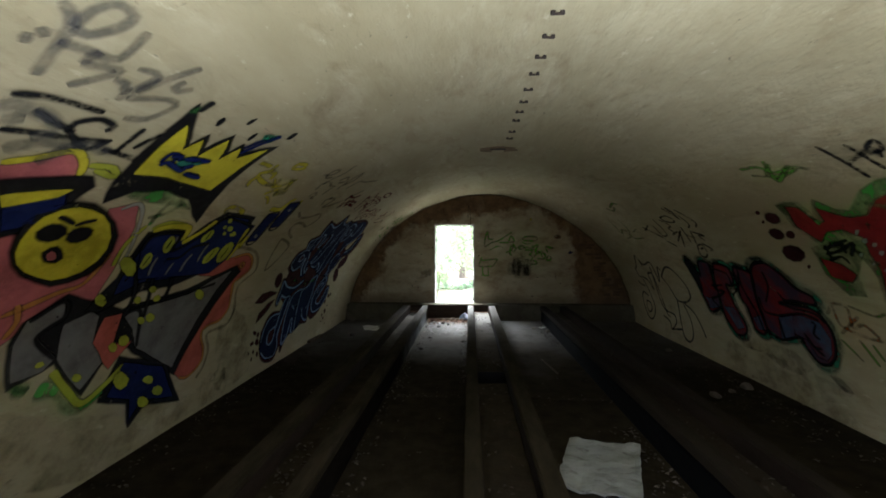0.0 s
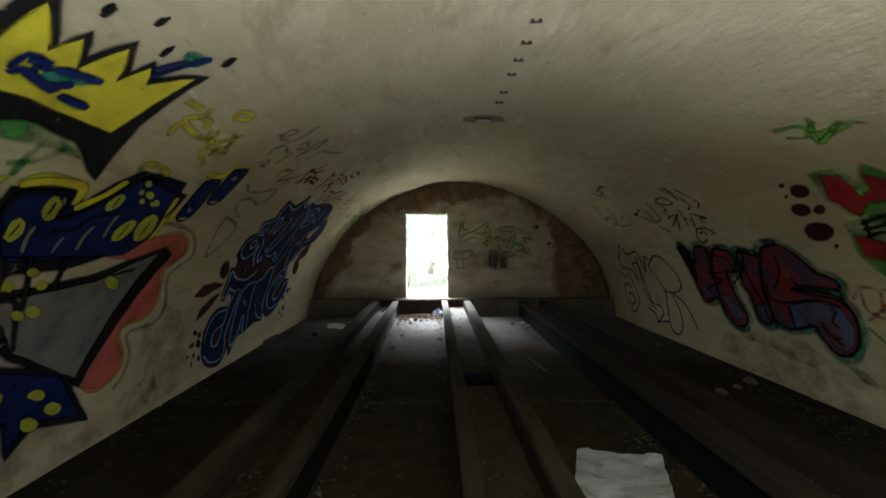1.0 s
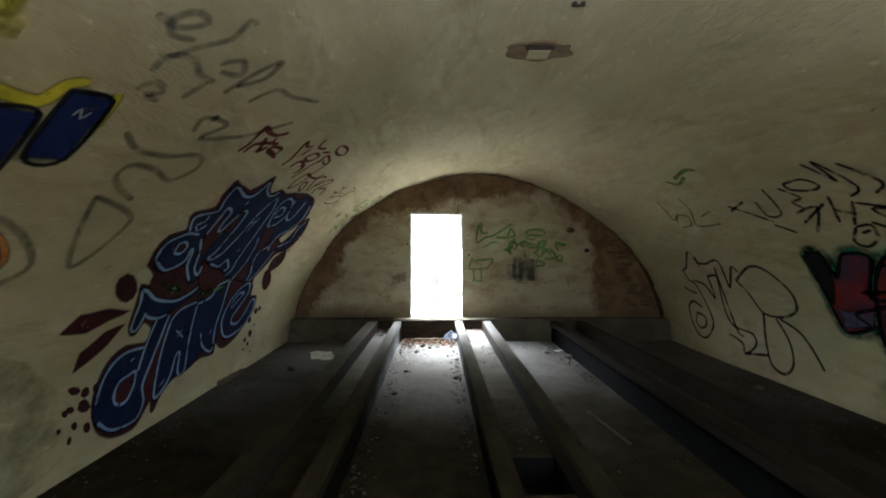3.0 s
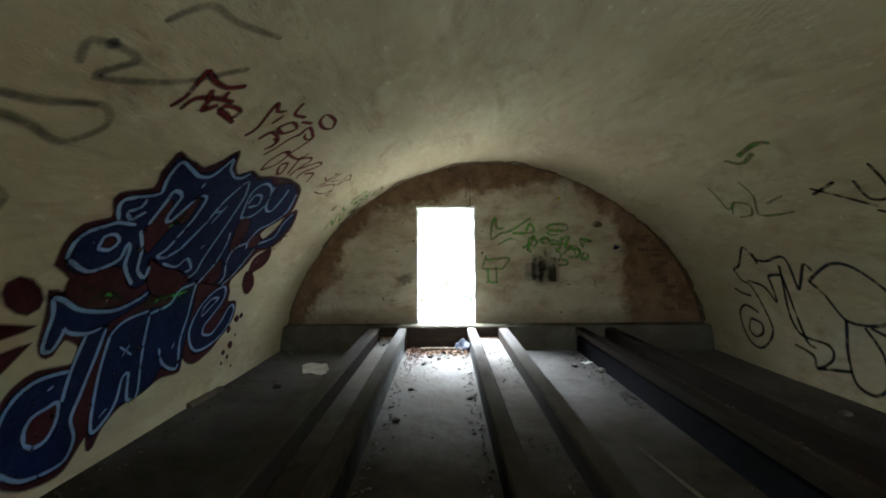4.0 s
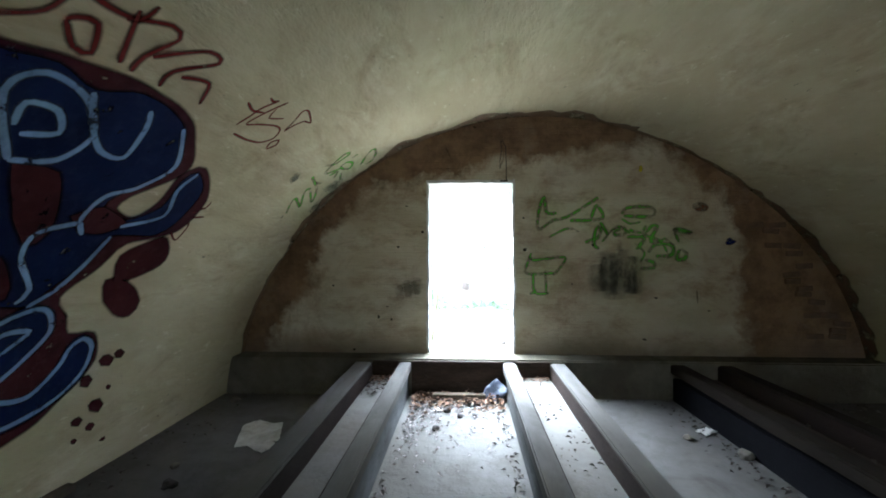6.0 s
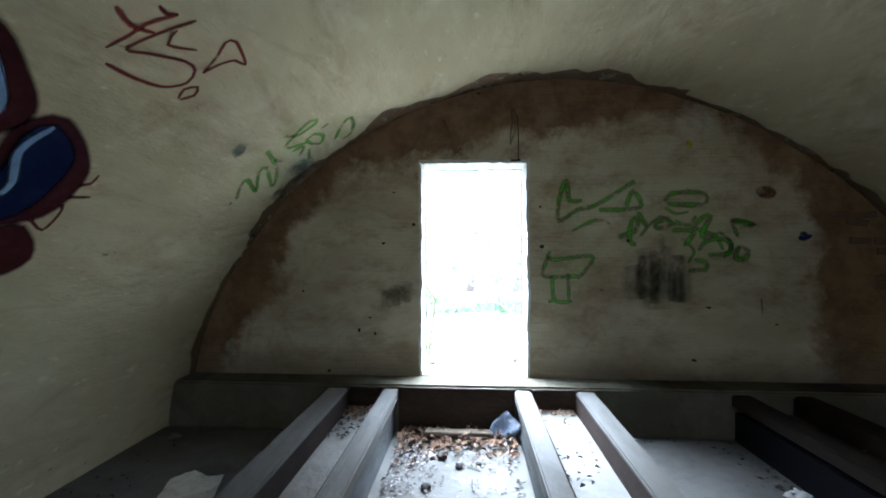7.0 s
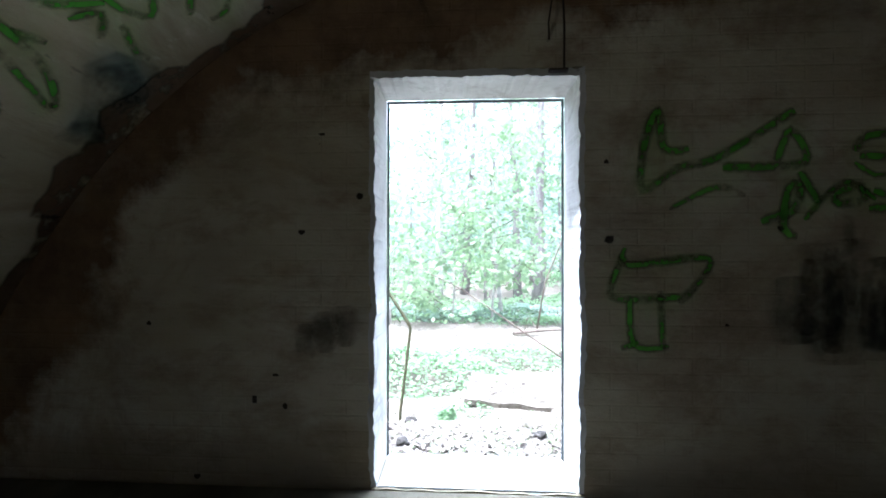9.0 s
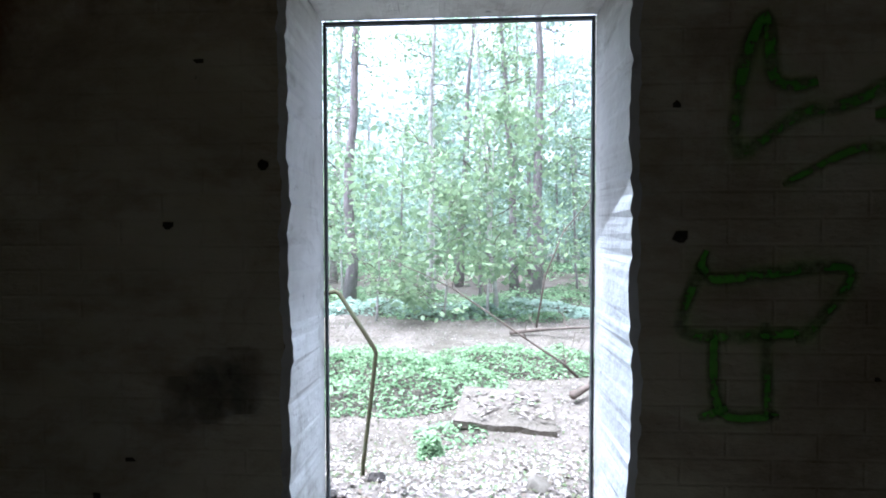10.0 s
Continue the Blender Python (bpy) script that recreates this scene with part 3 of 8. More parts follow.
# exposed bricks where the plaster has fallen
BRICK = rough_surface("sooty_brown_brick", (0.13, 0.088, 0.058), (0.09, 0.062, 0.044), (0.04, 0.03, 0.024), s1=8, s2=40, relief=0.005)
rng = random.Random(5)
brick_mesh = None
for row in range(17):
    z = 0.62 + row * 0.078
    half = HALF * math.sqrt(1 - ((z - CZ) / RISE) ** 2)
    for col in range(2):
        if rng.random() < 0.45:
            continue
        x = CX + half - 0.10 - col * 0.20 - rng.uniform(0.0, 0.16)
        if brick_mesh is None:
            ob = part("brick", box_bm(-0.085, 0.085, -0.02, 0.02, -0.029, 0.029, 0.006, 1), BRICK, wall_end)
            brick_mesh = ob.data
        else:
            ob = new("brick", brick_mesh)
            ob.parent = wall_end
        ob.matrix_basis = pose(x, 11.447 + rng.uniform(-0.004, 0.006), z + rng.uniform(-0.01, 0.01), rng.uniform(-4, 4), rng.uniform(-6, 6), rng.uniform(-6, 6))

# whitewashed lining of the door reveal
def ragged_bm(x0, x1, z0, z1, upright, seed):
    """A plaster lining strip with an uneven front edge, proud of the wall."""
    bm = box_bm(x0, x1, 11.446, 11.752, z0, z1)
    n = 90 if upright else 46
    for k in range(1, n):
        f = k / n
        co, no = ((0, 0, z0 + (z1 - z0) * f), (0, 0, 1)) if upright else ((x0 + (x1 - x0) * f, 0, 0), (1, 0, 0))
        bmesh.ops.bisect_plane(bm, geom=bm.verts[:] + bm.edges[:] + bm.faces[:], plane_co=co, plane_no=no)
    for v in bm.verts:
        front = v.co.y < 11.5
        q = (0.014 if front else 0.0015) * noise.noise((v.co.x * 2 + seed, v.co.y * 3, v.co.z * 7 + v.co.x * 5)) + (0.010 * noise.noise((seed, v.co.x * 31, v.co.z * 27)) if front else 0)
        if upright:
            v.co.x += q
        else:
            v.co.z += q
    return bm


TRIMGREY = rough_surface("dark_grey_frame_edge", (0.10, 0.11, 0.11), (0.07, 0.075, 0.075), (0.04, 0.04, 0.04), s1=6, s2=20, relief=0.003)
lining = new("door_lining")
part("jamb", ragged_bm(-0.516, -0.490, 0.408, 2.372, True, 1), WHITEWASH, lining)
part("jamb", ragged_bm(0.480, 0.506, 0.408, 2.372, True, 2), WHITEWASH, lining)
part("lintel", ragged_bm(-0.516, 0.506, 2.376, 2.410, False, 3), WHITEWASH, lining)
part("frame_edge", box_bm(-0.4885, -0.478, 11.754, 11.772, 0.41, 2.36, 0.002, 1), TRIMGREY, lining, "dark thin outer frame edge")
part("frame_edge", box_bm(0.468, 0.4785, 11.754, 11.772, 0.41, 2.36, 0.002, 1), TRIMGREY, lining, "dark thin outer frame edge")
part("frame_edge", box_bm(-0.4885, 0.4785, 11.754, 11.772, 2.362, 2.374, 0.002, 1), TRIMGREY, lining, "dark thin outer frame edge")
tagged(lining, "white painted plaster lining of the open doorway", "door lining", kind="structure")

# ---- graffiti ----


def paint(name, color, cover=0.97, lo=0.26, hi=0.36, rough=0.85, scale=9.0, second=None):
    """Sprayed paint that has worn thin in places."""
    m, nt, b = material(name, rough)
    v = coords(nt)
    c = mixed(nt, color, [k * 0.6 for k in color], noise_fac(nt, v, 3.0, 6, 0.6, 0.4, 0.65))
    c = mixed(nt, c, [k * 1.15 + 0.012 for k in color], scaled(nt, noise_fac(nt, v, 14.0, 7, 0.7, 0.5, 0.75), 0.6))
    nt.links.new(c, b.inputs["Base Color"])
    if second:
        c = mixed(nt, c, second, noise_fac(nt, v, 1.7, 5, 0.6, 0.46, 0.62))
        nt.links.new(c, b.inputs["Base Color"])
    # the can's mist thins out towards the rim of a stroke
    mist = nt.nodes.new("ShaderNodeAttribute")
    mist.attribute_name = "paint_cover"
    thin = nt.nodes.new("ShaderNodeMath")
    thin.operation = "MULTIPLY"
    nt.links.new(scaled(nt, noise_fac(nt, v, scale, 7, 0.68, lo, hi), cover), thin.inputs[0])
    nt.links.new(mist.outputs["Fac"], thin.inputs[1])
    nt.links.new(thin.outputs[0], b.inputs["Alpha"])
    return m


BLACK = paint("black_spray", (0.012, 0.012, 0.013))
NAVY = paint("navy_spray", (0.008, 0.016, 0.085))
NAVY2 = paint("deep_blue_spray", (0.0055, 0.012, 0.05))
LBLUE = paint("light_blue_spray", (0.20, 0.30, 0.48), 0.88, 0.24, 0.46)
YELLOW = paint("yellow_spray", (0.55, 0.50, 0.035))
LIME = paint("lime_spray", (0.42, 0.46, 0.05), 0.85)
PINK = paint("pink_spray", (0.48, 0.14, 0.155), 0.95)
CORAL = paint("coral_spray", (0.50, 0.125, 0.095), 0.95)
ORANGE = paint("orange_spray", (0.62, 0.28, 0.07), 0.7)
GREY = paint("grey_spray", (0.17, 0.17, 0.165), 0.95)
PALE = paint("pale_grey_spray", (0.42, 0.43, 0.42), 0.7)
GREEN = paint("green_spray", (0.07, 0.30, 0.06), 0.8, 0.32, 0.6, scale=4)
GREENHAZE = paint("green_glow_spray", (0.03, 0.21, 0.12), 0.88, 0.28, 0.58, scale=5)
TEAL = paint("teal_haze_spray", (0.06, 0.22, 0.24), 0.5, 0.35, 0.7, scale=5)
MAROON = paint("maroon_spray", (0.048, 0.011, 0.013))
RED = paint("red_spray", (0.25, 0.020, 0.022), 0.92)
DENIM = paint("denim_blue_spray", (0.07, 0.115, 0.21), 0.85, second=(0.10, 0.035, 0.05))
REDTAG = paint("dark_red_spray", (0.15, 0.018, 0.016), 0.95, 0.22, 0.42)
GREENTAG = paint("bright_green_spray", (0.13, 0.42, 0.045), 0.85, 0.33, 0.55)
FADED_GREEN = paint("faded_green_spray", (0.12, 0.32, 0.04), 0.75, 0.28, 0.55)
FADED_YELLOW = paint("faded_yellow_spray", (0.62, 0.56, 0.04), 0.75, 0.28, 0.58, scale=4)
GREYTAG = paint("faded_grey_spray", (0.11, 0.11, 0.115), 0.52, 0.2, 0.55)
BLACKTAG = paint("thin_black_spray", (0.014, 0.014, 0.016), 0.95, 0.32, 0.5)
INK = paint("blue_black_spray", (0.016, 0.026, 0.045), 0.92, 0.28, 0.48)
ORANGETAG = paint("rust_orange_spray", (0.42, 0.13, 0.03), 0.7, 0.34, 0.55)
SOOT = paint("soot_smear", (0.05, 0.06, 0.05), 0.6, 0.36, 0.66, scale=4.5)
MOSS = paint("moss_stain", (0.095, 0.095, 0.022), 0.62, 0.44, 0.74, 0.95, 3.0)
BRICKRED = paint("brick_red_spray", (0.20, 0.022, 0.024), 0.92, second=(0.055, 0.035, 0.06))
BROWNSTAIN = paint("brown_stain", (0.10, 0.06, 0.022), 0.55, 0.40, 0.68, 0.95, 4.0)
SOOT2 = paint("dark_pit", (0.035, 0.026, 0.02), 0.9)
RUSTSTAIN = paint("rust_stain", (0.14, 0.06, 0.03), 0.85, 0.34, 0.55)


def on_vault(u, v, off):
    return vault(u, v, off)


def on_wall(u, v, off):
    return (u, 11.45 - off, v)


VAULT, WALL = on_vault, on_wall


def graffiti(label):
    return tagged(new("graffiti"), label, "graffiti")


def stain(label):
    return tagged(new("stain"), label, "stain")


def smooth_line(pts, step=0.03):
    out = []
    for i in range(len(pts) - 1):
        p0, p1, p2, p3 = (Vector(pts[max(0, min(len(pts) - 1, i + k))]) for k in (-1, 0, 1, 2))
        n = max(2, int((p2 - p1).length / step))
        for k in range(n):
            t = k / n
            soft = 0.5 * (2 * p1 + (p2 - p0) * t + (2 * p0 - 5 * p1 + 4 * p2 - p3) * t * t + (3 * p1 - p0 - 3 * p2 + p3) * t ** 3)
            out.append(soft * 0.92 + (p1 + (p2 - p1) * t) * 0.08)
    out.append(Vector(pts[-1]))
    return out


def spray(piece, name, mat, layer, surface, fill=None, line=None, width=0.03, rounded=False):
    """One sprayed shape: a filled outline, or a line of the can, lying on the wall."""
    off = 0.004 + 0.0024 * layer
    if line:
        pts = smooth_line([Vector((*p, 0)) for p in line])
        vs, fs, mist = [], [], []
        for i, p in enumerate(pts):
            d = pts[min(i + 1, len(pts) - 1)] - pts[max(i - 1, 0)]
            d = d.normalized() if d.length > 1e-6 else Vector((1, 0, 0))
            w = width * 0.5 * (0.82 + 0.3 * noise.noise((p.x * 5, p.y * 5, layer))) * (0.55 if i in (0, len(pts) - 1) else 1)
            q = Vector((-d.y, d.x, 0)) * w
            core, rim = 0.62, 1.0 + 0.012 / max(w, 0.01)
            vs += [surface(p.x + q.x * f, p.y + q.y * f, off) for f in (rim, core, -core, -rim)]
            mist += [0.0, 1.0, 1.0, 0.0]
            if i:
                k = 4 * i
                fs += [(k - 4 + n, k - 3 + n, k + 1 + n, k + n) for n in range(3)]
        ob = mesh_object(name, vs, fs, mat, piece)
        ob.data.attributes.new("paint_cover", "FLOAT", "POINT").data.foreach_set("value", mist)
    else:
        bm = bmesh.new()
        density = bm.verts.layers.float.new("paint_cover")
        ring = []
        if rounded:
            fill = [(p.x, p.y) for p in smooth_line([Vector((*p, 0)) for p in (*fill, fill[0])], 0.05)[:-1]]
        n = len(fill)
        for i in range(n):
            a, b = Vector(fill[i]), Vector(fill[(i + 1) % n])
            m = max(1, int((b - a).length / 0.06))
            for k in range(m):
                p = a + (b - a) * k / m
                ring.append(bm.verts.new((p.x + 0.012 * noise.noise((p.x * 6, p.y * 6, 2)), p.y + 0.012 * noise.noise((p.x * 6, p.y * 6, 8)), 0)))
        edges = [bm.edges.new((ring[i], ring[(i + 1) % len(ring)])) for i in range(len(ring))]
        bmesh.ops.triangle_fill(bm, edges=edges, use_beauty=True)
        # a soft rim of overspray
        m = len(ring)
        area = sum(ring[i].co.x * ring[(i + 1) % m].co.y - ring[(i + 1) % m].co.x * ring[i].co.y for i in range(m))
        reach = min(0.022, 0.12 * math.sqrt(abs(area))) * (1 if area > 0 else -1)
        rim = []
        for i in range(m):
            d = ring[(i + 1) % m].co - ring[i - 1].co
            d = d.normalized() if d.length > 1e-6 else Vector((1, 0, 0))
            rim.append(bm.verts.new(ring[i].co + Vector((d.y, -d.x, 0)) * reach))
        for v in bm.verts:
            v[density] = 1.0
        for v in rim:
            v[density] = 0.0
        for i in range(m):
            bm.faces.new((ring[i], ring[(i + 1) % m], rim[(i + 1) % m], rim[i]))
        if surface is VAULT:
            for axis in (0, 1):
                vals = [v.co[axis] for v in bm.verts]
                c = math.ceil(min(vals) / 0.12) * 0.12
                while c < max(vals):
                    no = (1, 0, 0) if axis == 0 else (0, 1, 0)
                    bmesh.ops.bisect_plane(bm, geom=bm.verts[:] + bm.edges[:] + bm.faces[:], plane_co=(c, c, 0), plane_no=no)
                    c += 0.12
        for v in bm.verts:
            v.co = surface(v.co.x, v.co.y, off)
        ob = part(name, bm, mat, piece)
    return ob


mural = graffiti("large spray-painted mural of grey block letters with pink cloud on plaster")
spray(mural, "cloud", PINK, 0, VAULT, fill=[(2.44, -2.67), (2.55, -2.61), (2.67, -2.53), (2.76, -2.6), (2.79, -2.68), (2.49, -2.75)])
spray(mural, "stroke", YELLOW, 1, VAULT, line=[(2.43, -2.65), (2.53, -2.6), (2.67, -2.51), (2.77, -2.58), (2.8, -2.66)], width=0.05)
spray(mural, "cloud", PINK, 0, VAULT, fill=[(3.16, -2.87), (3.32, -2.8), (3.44, -2.99), (3.53, -3.34), (3.53, -3.77), (3.17, -3.73), (3.03, -3.86), (2.68, -3.08), (2.75, -3.08), (2.95, -3.4), (3.27, -3.43), (3.26, -3.09)])
spray(mural, "stroke", ORANGE, 1, VAULT, line=[(2.95, -3.65), (3.05, -3.61), (3.22, -3.53), (3.37, -3.47), (3.42, -3.24)], width=0.05)
spray(mural, "stroke", ORANGE, 1, VAULT, line=[(3.03, -3.82), (3.06, -3.71), (3.01, -3.58)], width=0.05)
spray(mural, "shadow", BLACK, 1, VAULT, fill=[(2.49, -2.75), (2.87, -2.65), (2.93, -2.71), (2.88, -2.86), (2.81, -3.03), (2.68, -3.09)])
spray(mural, "panel", NAVY, 2, VAULT, fill=[(2.56, -2.86), (2.82, -2.78), (2.85, -2.86), (2.79, -3.0), (2.66, -3.05)])
spray(mural, "stripe", YELLOW, 3, VAULT, fill=[(2.54, -2.84), (2.83, -2.75), (2.79, -2.8), (2.58, -2.9)])
spray(mural, "rim", BLACK, 2, VAULT, fill=[(3.26, -2.97), (3.36, -3.08), (3.41, -3.2), (3.4, -3.32), (3.35, -3.4), (3.25, -3.45), (3.14, -3.46), (3.02, -3.42), (2.92, -3.36), (2.84, -3.28), (2.78, -3.19), (2.75, -3.09), (2.75, -3.0), (2.78, -2.93), (2.83, -2.87), (2.92, -2.84), (3.02, -2.84), (3.14, -2.89)])
spray(mural, "disc", YELLOW, 3, VAULT, fill=[(3.23, -2.99), (3.31, -3.09), (3.35, -3.19), (3.34, -3.28), (3.29, -3.36), (3.21, -3.4), (3.12, -3.41), (3.02, -3.38), (2.93, -3.33), (2.86, -3.27), (2.81, -3.19), (2.79, -3.11), (2.79, -3.03), (2.81, -2.96), (2.87, -2.91), (2.94, -2.88), (3.03, -2.89), (3.14, -2.92)])
spray(mural, "spot", BLACK, 4, VAULT, fill=[(2.97, -3.02), (2.99, -3.06), (2.97, -3.1), (2.93, -3.12), (2.88, -3.11), (2.85, -3.09), (2.83, -3.05), (2.85, -3.02), (2.88, -3.0), (2.93, -3.0)])
spray(mural, "spot", BLACK, 4, VAULT, fill=[(3.14, -3.03), (3.15, -3.07), (3.14, -3.1), (3.1, -3.12), (3.06, -3.12), (3.02, -3.1), (3.01, -3.06), (3.02, -3.03), (3.05, -3.01), (3.1, -3.01)])
spray(mural, "spot", BLACK, 4, VAULT, fill=[(3.07, -3.21), (3.09, -3.24), (3.07, -3.27), (3.04, -3.27), (3.0, -3.26), (2.97, -3.23), (2.95, -3.2), (2.97, -3.17), (3.0, -3.16), (3.04, -3.18)])
spray(mural, "spot", PINK, 5, VAULT, fill=[(3.04, -3.22), (3.05, -3.24), (3.04, -3.25), (3.01, -3.25), (2.99, -3.23), (2.98, -3.21), (2.99, -3.19), (3.02, -3.2)])
spray(mural, "stroke", BLACK, 4, VAULT, line=[(2.88, -2.94), (2.94, -2.96), (3.0, -2.99)], width=0.03)
spray(mural, "stroke", BLACK, 4, VAULT, line=[(3.01, -3.0), (3.06, -2.97), (3.12, -2.95)], width=0.03)
spray(mural, "backing", BLACK, 1, VAULT, fill=[(3.18, -4.21), (3.08, -3.87), (3.11, -3.73), (3.3, -3.56), (3.84, -3.76), (4.53, -3.67), (5.16, -3.45), (5.33, -3.54), (4.85, -4.66), (4.16, -4.22), (4.01, -4.1), (3.87, -4.23), (3.76, -4.47), (3.44, -4.11)])
spray(mural, "letter", GREY, 2, VAULT, fill=[(3.13, -3.72), (3.3, -3.6), (3.36, -3.73), (3.23, -3.86), (3.42, -4.06), (3.37, -4.14), (3.19, -4.16), (3.11, -3.88)])
spray(mural, "letter", GREY, 2, VAULT, fill=[(3.39, -3.8), (3.56, -3.73), (3.64, -3.79), (3.69, -4.01), (3.86, -4.21), (3.73, -4.41), (3.45, -4.08)])
spray(mural, "letter", GREY, 2, VAULT, fill=[(3.87, -3.81), (4.58, -3.74), (5.11, -3.51), (4.78, -4.56), (4.17, -4.17), (4.05, -3.98)])
spray(mural, "wedge", CORAL, 3, VAULT, fill=[(3.7, -3.81), (3.85, -3.8), (3.89, -4.06), (4.11, -4.09), (3.94, -4.3), (3.7, -4.01)])
spray(mural, "stroke", BLACK, 4, VAULT, line=[(3.13, -3.72), (3.3, -3.6), (3.36, -3.73), (3.23, -3.86), (3.42, -4.06)], width=0.035)
spray(mural, "stroke", BLACK, 4, VAULT, line=[(3.87, -3.81), (4.04, -3.81), (4.18, -4.18)], width=0.035)
spray(mural, "stroke", BLACK, 4, VAULT, line=[(3.91, -3.74), (4.34, -3.73), (4.94, -3.65)], width=0.035)
spray(mural, "stroke", BLACK, 4, VAULT, line=[(3.89, -4.06), (4.11, -4.09)], width=0.035)
spray(mural, "backing", BLACK, 3, VAULT, fill=[(3.61, -3.45), (3.6, -3.04), (3.9, -2.99), (4.06, -3.09), (4.15, -2.91), (4.27, -2.78), (4.75, -2.79), (4.85, -3.1), (4.67, -3.29), (4.52, -3.51), (4.25, -3.6), (3.94, -3.6), (3.61, -3.74), (3.5, -3.71)])
spray(mural, "panel", NAVY, 4, VAULT, fill=[(3.65, -3.45), (3.65, -3.07), (3.91, -3.02), (4.09, -3.14), (4.22, -2.95), (4.32, -2.82), (4.69, -2.83), (4.74, -3.07), (4.57, -3.24), (4.41, -3.42), (4.19, -3.51), (3.88, -3.51), (3.67, -3.6)])
spray(mural, "panel", NAVY, 4, VAULT, fill=[(4.75, -2.9), (4.88, -2.9), (4.88, -3.1)])
spray(mural, "stroke", BLACK, 5, VAULT, line=[(3.72, -3.35), (3.87, -3.63), (3.88, -3.84)], width=0.05)
spray(mural, "stroke", BLACK, 5, VAULT, line=[(3.92, -3.37), (4.04, -3.65), (4.11, -3.88)], width=0.05)
spray(mural, "stroke", BLACK, 5, VAULT, line=[(4.09, -3.29), (4.23, -3.57), (4.25, -3.74)], width=0.05)
spray(mural, "stroke", BLACK, 5, VAULT, line=[(4.26, -3.2), (4.36, -3.46)], width=0.05)
spray(mural, "dot", LIME, 6, VAULT, fill=[(3.67, -3.32), (3.73, -3.39), (3.73, -3.43), (3.68, -3.42), (3.6, -3.37), (3.54, -3.3), (3.54, -3.26), (3.59, -3.27)])
spray(mural, "dot", LIME, 6, VAULT, fill=[(3.72, -3.22), (3.75, -3.26), (3.75, -3.28), (3.72, -3.27), (3.68, -3.25), (3.65, -3.21), (3.65, -3.19), (3.67, -3.2)])
spray(mural, "dot", LIME, 6, VAULT, fill=[(3.87, -3.07), (3.91, -3.11), (3.92, -3.13), (3.88, -3.13), (3.83, -3.1), (3.78, -3.06), (3.78, -3.03), (3.81, -3.04)])
spray(mural, "dot", LIME, 6, VAULT, fill=[(4.36, -3.11), (4.39, -3.14), (4.37, -3.17), (4.32, -3.18), (4.27, -3.17), (4.25, -3.14), (4.27, -3.11), (4.31, -3.1)])
spray(mural, "dot", LIME, 6, VAULT, fill=[(4.8, -3.74), (4.84, -3.79), (4.83, -3.82), (4.77, -3.81), (4.71, -3.77), (4.67, -3.72), (4.68, -3.69), (4.73, -3.7)])
spray(mural, "dot", LIME, 6, VAULT, fill=[(3.6, -3.62), (3.63, -3.66), (3.62, -3.69), (3.59, -3.68), (3.54, -3.65), (3.52, -3.61), (3.53, -3.58), (3.56, -3.59)])
spray(mural, "dot", LIME, 6, VAULT, fill=[(4.5, -2.92), (4.52, -2.94), (4.52, -2.95), (4.49, -2.96), (4.46, -2.94), (4.44, -2.93), (4.44, -2.91), (4.46, -2.91)])
spray(mural, "dot", LIME, 6, VAULT, fill=[(4.42, -2.96), (4.45, -2.98), (4.45, -3.0), (4.43, -3.0), (4.39, -2.98), (4.37, -2.96), (4.36, -2.95), (4.39, -2.95)])
spray(mural, "dot", LIME, 6, VAULT, fill=[(4.37, -2.87), (4.39, -2.89), (4.39, -2.9), (4.37, -2.9), (4.35, -2.89), (4.33, -2.88), (4.33, -2.87), (4.35, -2.87)])
spray(mural, "dot", LIME, 6, VAULT, fill=[(4.04, -4.06), (4.06, -4.1), (4.04, -4.12), (4.0, -4.11), (3.96, -4.08), (3.94, -4.04), (3.95, -4.02), (3.99, -4.02)])
spray(mural, "dot", LIME, 6, VAULT, fill=[(3.94, -4.1), (3.95, -4.13), (3.94, -4.15), (3.9, -4.14), (3.87, -4.11), (3.85, -4.08), (3.87, -4.06), (3.91, -4.07)])
spray(mural, "dot", LIME, 6, VAULT, fill=[(4.23, -3.89), (4.25, -3.92), (4.23, -3.94), (4.2, -3.94), (4.15, -3.91), (4.13, -3.87), (4.15, -3.85), (4.18, -3.86)])
spray(mural, "dot", LIME, 6, VAULT, fill=[(4.12, -3.9), (4.14, -3.93), (4.13, -3.95), (4.09, -3.94), (4.06, -3.91), (4.04, -3.88), (4.05, -3.87), (4.08, -3.87)])
spray(mural, "dot", LIME, 6, VAULT, fill=[(4.18, -3.69), (4.2, -3.71), (4.19, -3.73), (4.15, -3.73), (4.12, -3.71), (4.11, -3.68), (4.12, -3.67), (4.15, -3.67)])
spray(mural, "dot", LIME, 6, VAULT, fill=[(4.07, -3.59), (4.09, -3.61), (4.08, -3.63), (4.05, -3.63), (4.02, -3.61), (4.0, -3.59), (4.01, -3.57), (4.04, -3.57)])
spray(mural, "dot", LIME, 6, VAULT, fill=[(3.96, -3.68), (3.98, -3.71), (3.97, -3.73), (3.94, -3.72), (3.91, -3.7), (3.9, -3.68), (3.9, -3.66), (3.93, -3.66)])
spray(mural, "dot", LIME, 6, VAULT, fill=[(3.35, -4.08), (3.36, -4.09), (3.34, -4.1), (3.32, -4.1), (3.3, -4.09), (3.3, -4.07), (3.31, -4.06), (3.34, -4.06)])
spray(mural, "dot", LIME, 6, VAULT, fill=[(3.69, -4.27), (3.7, -4.3), (3.68, -4.32), (3.65, -4.31), (3.62, -4.28), (3.62, -4.26), (3.63, -4.24), (3.66, -4.25)])
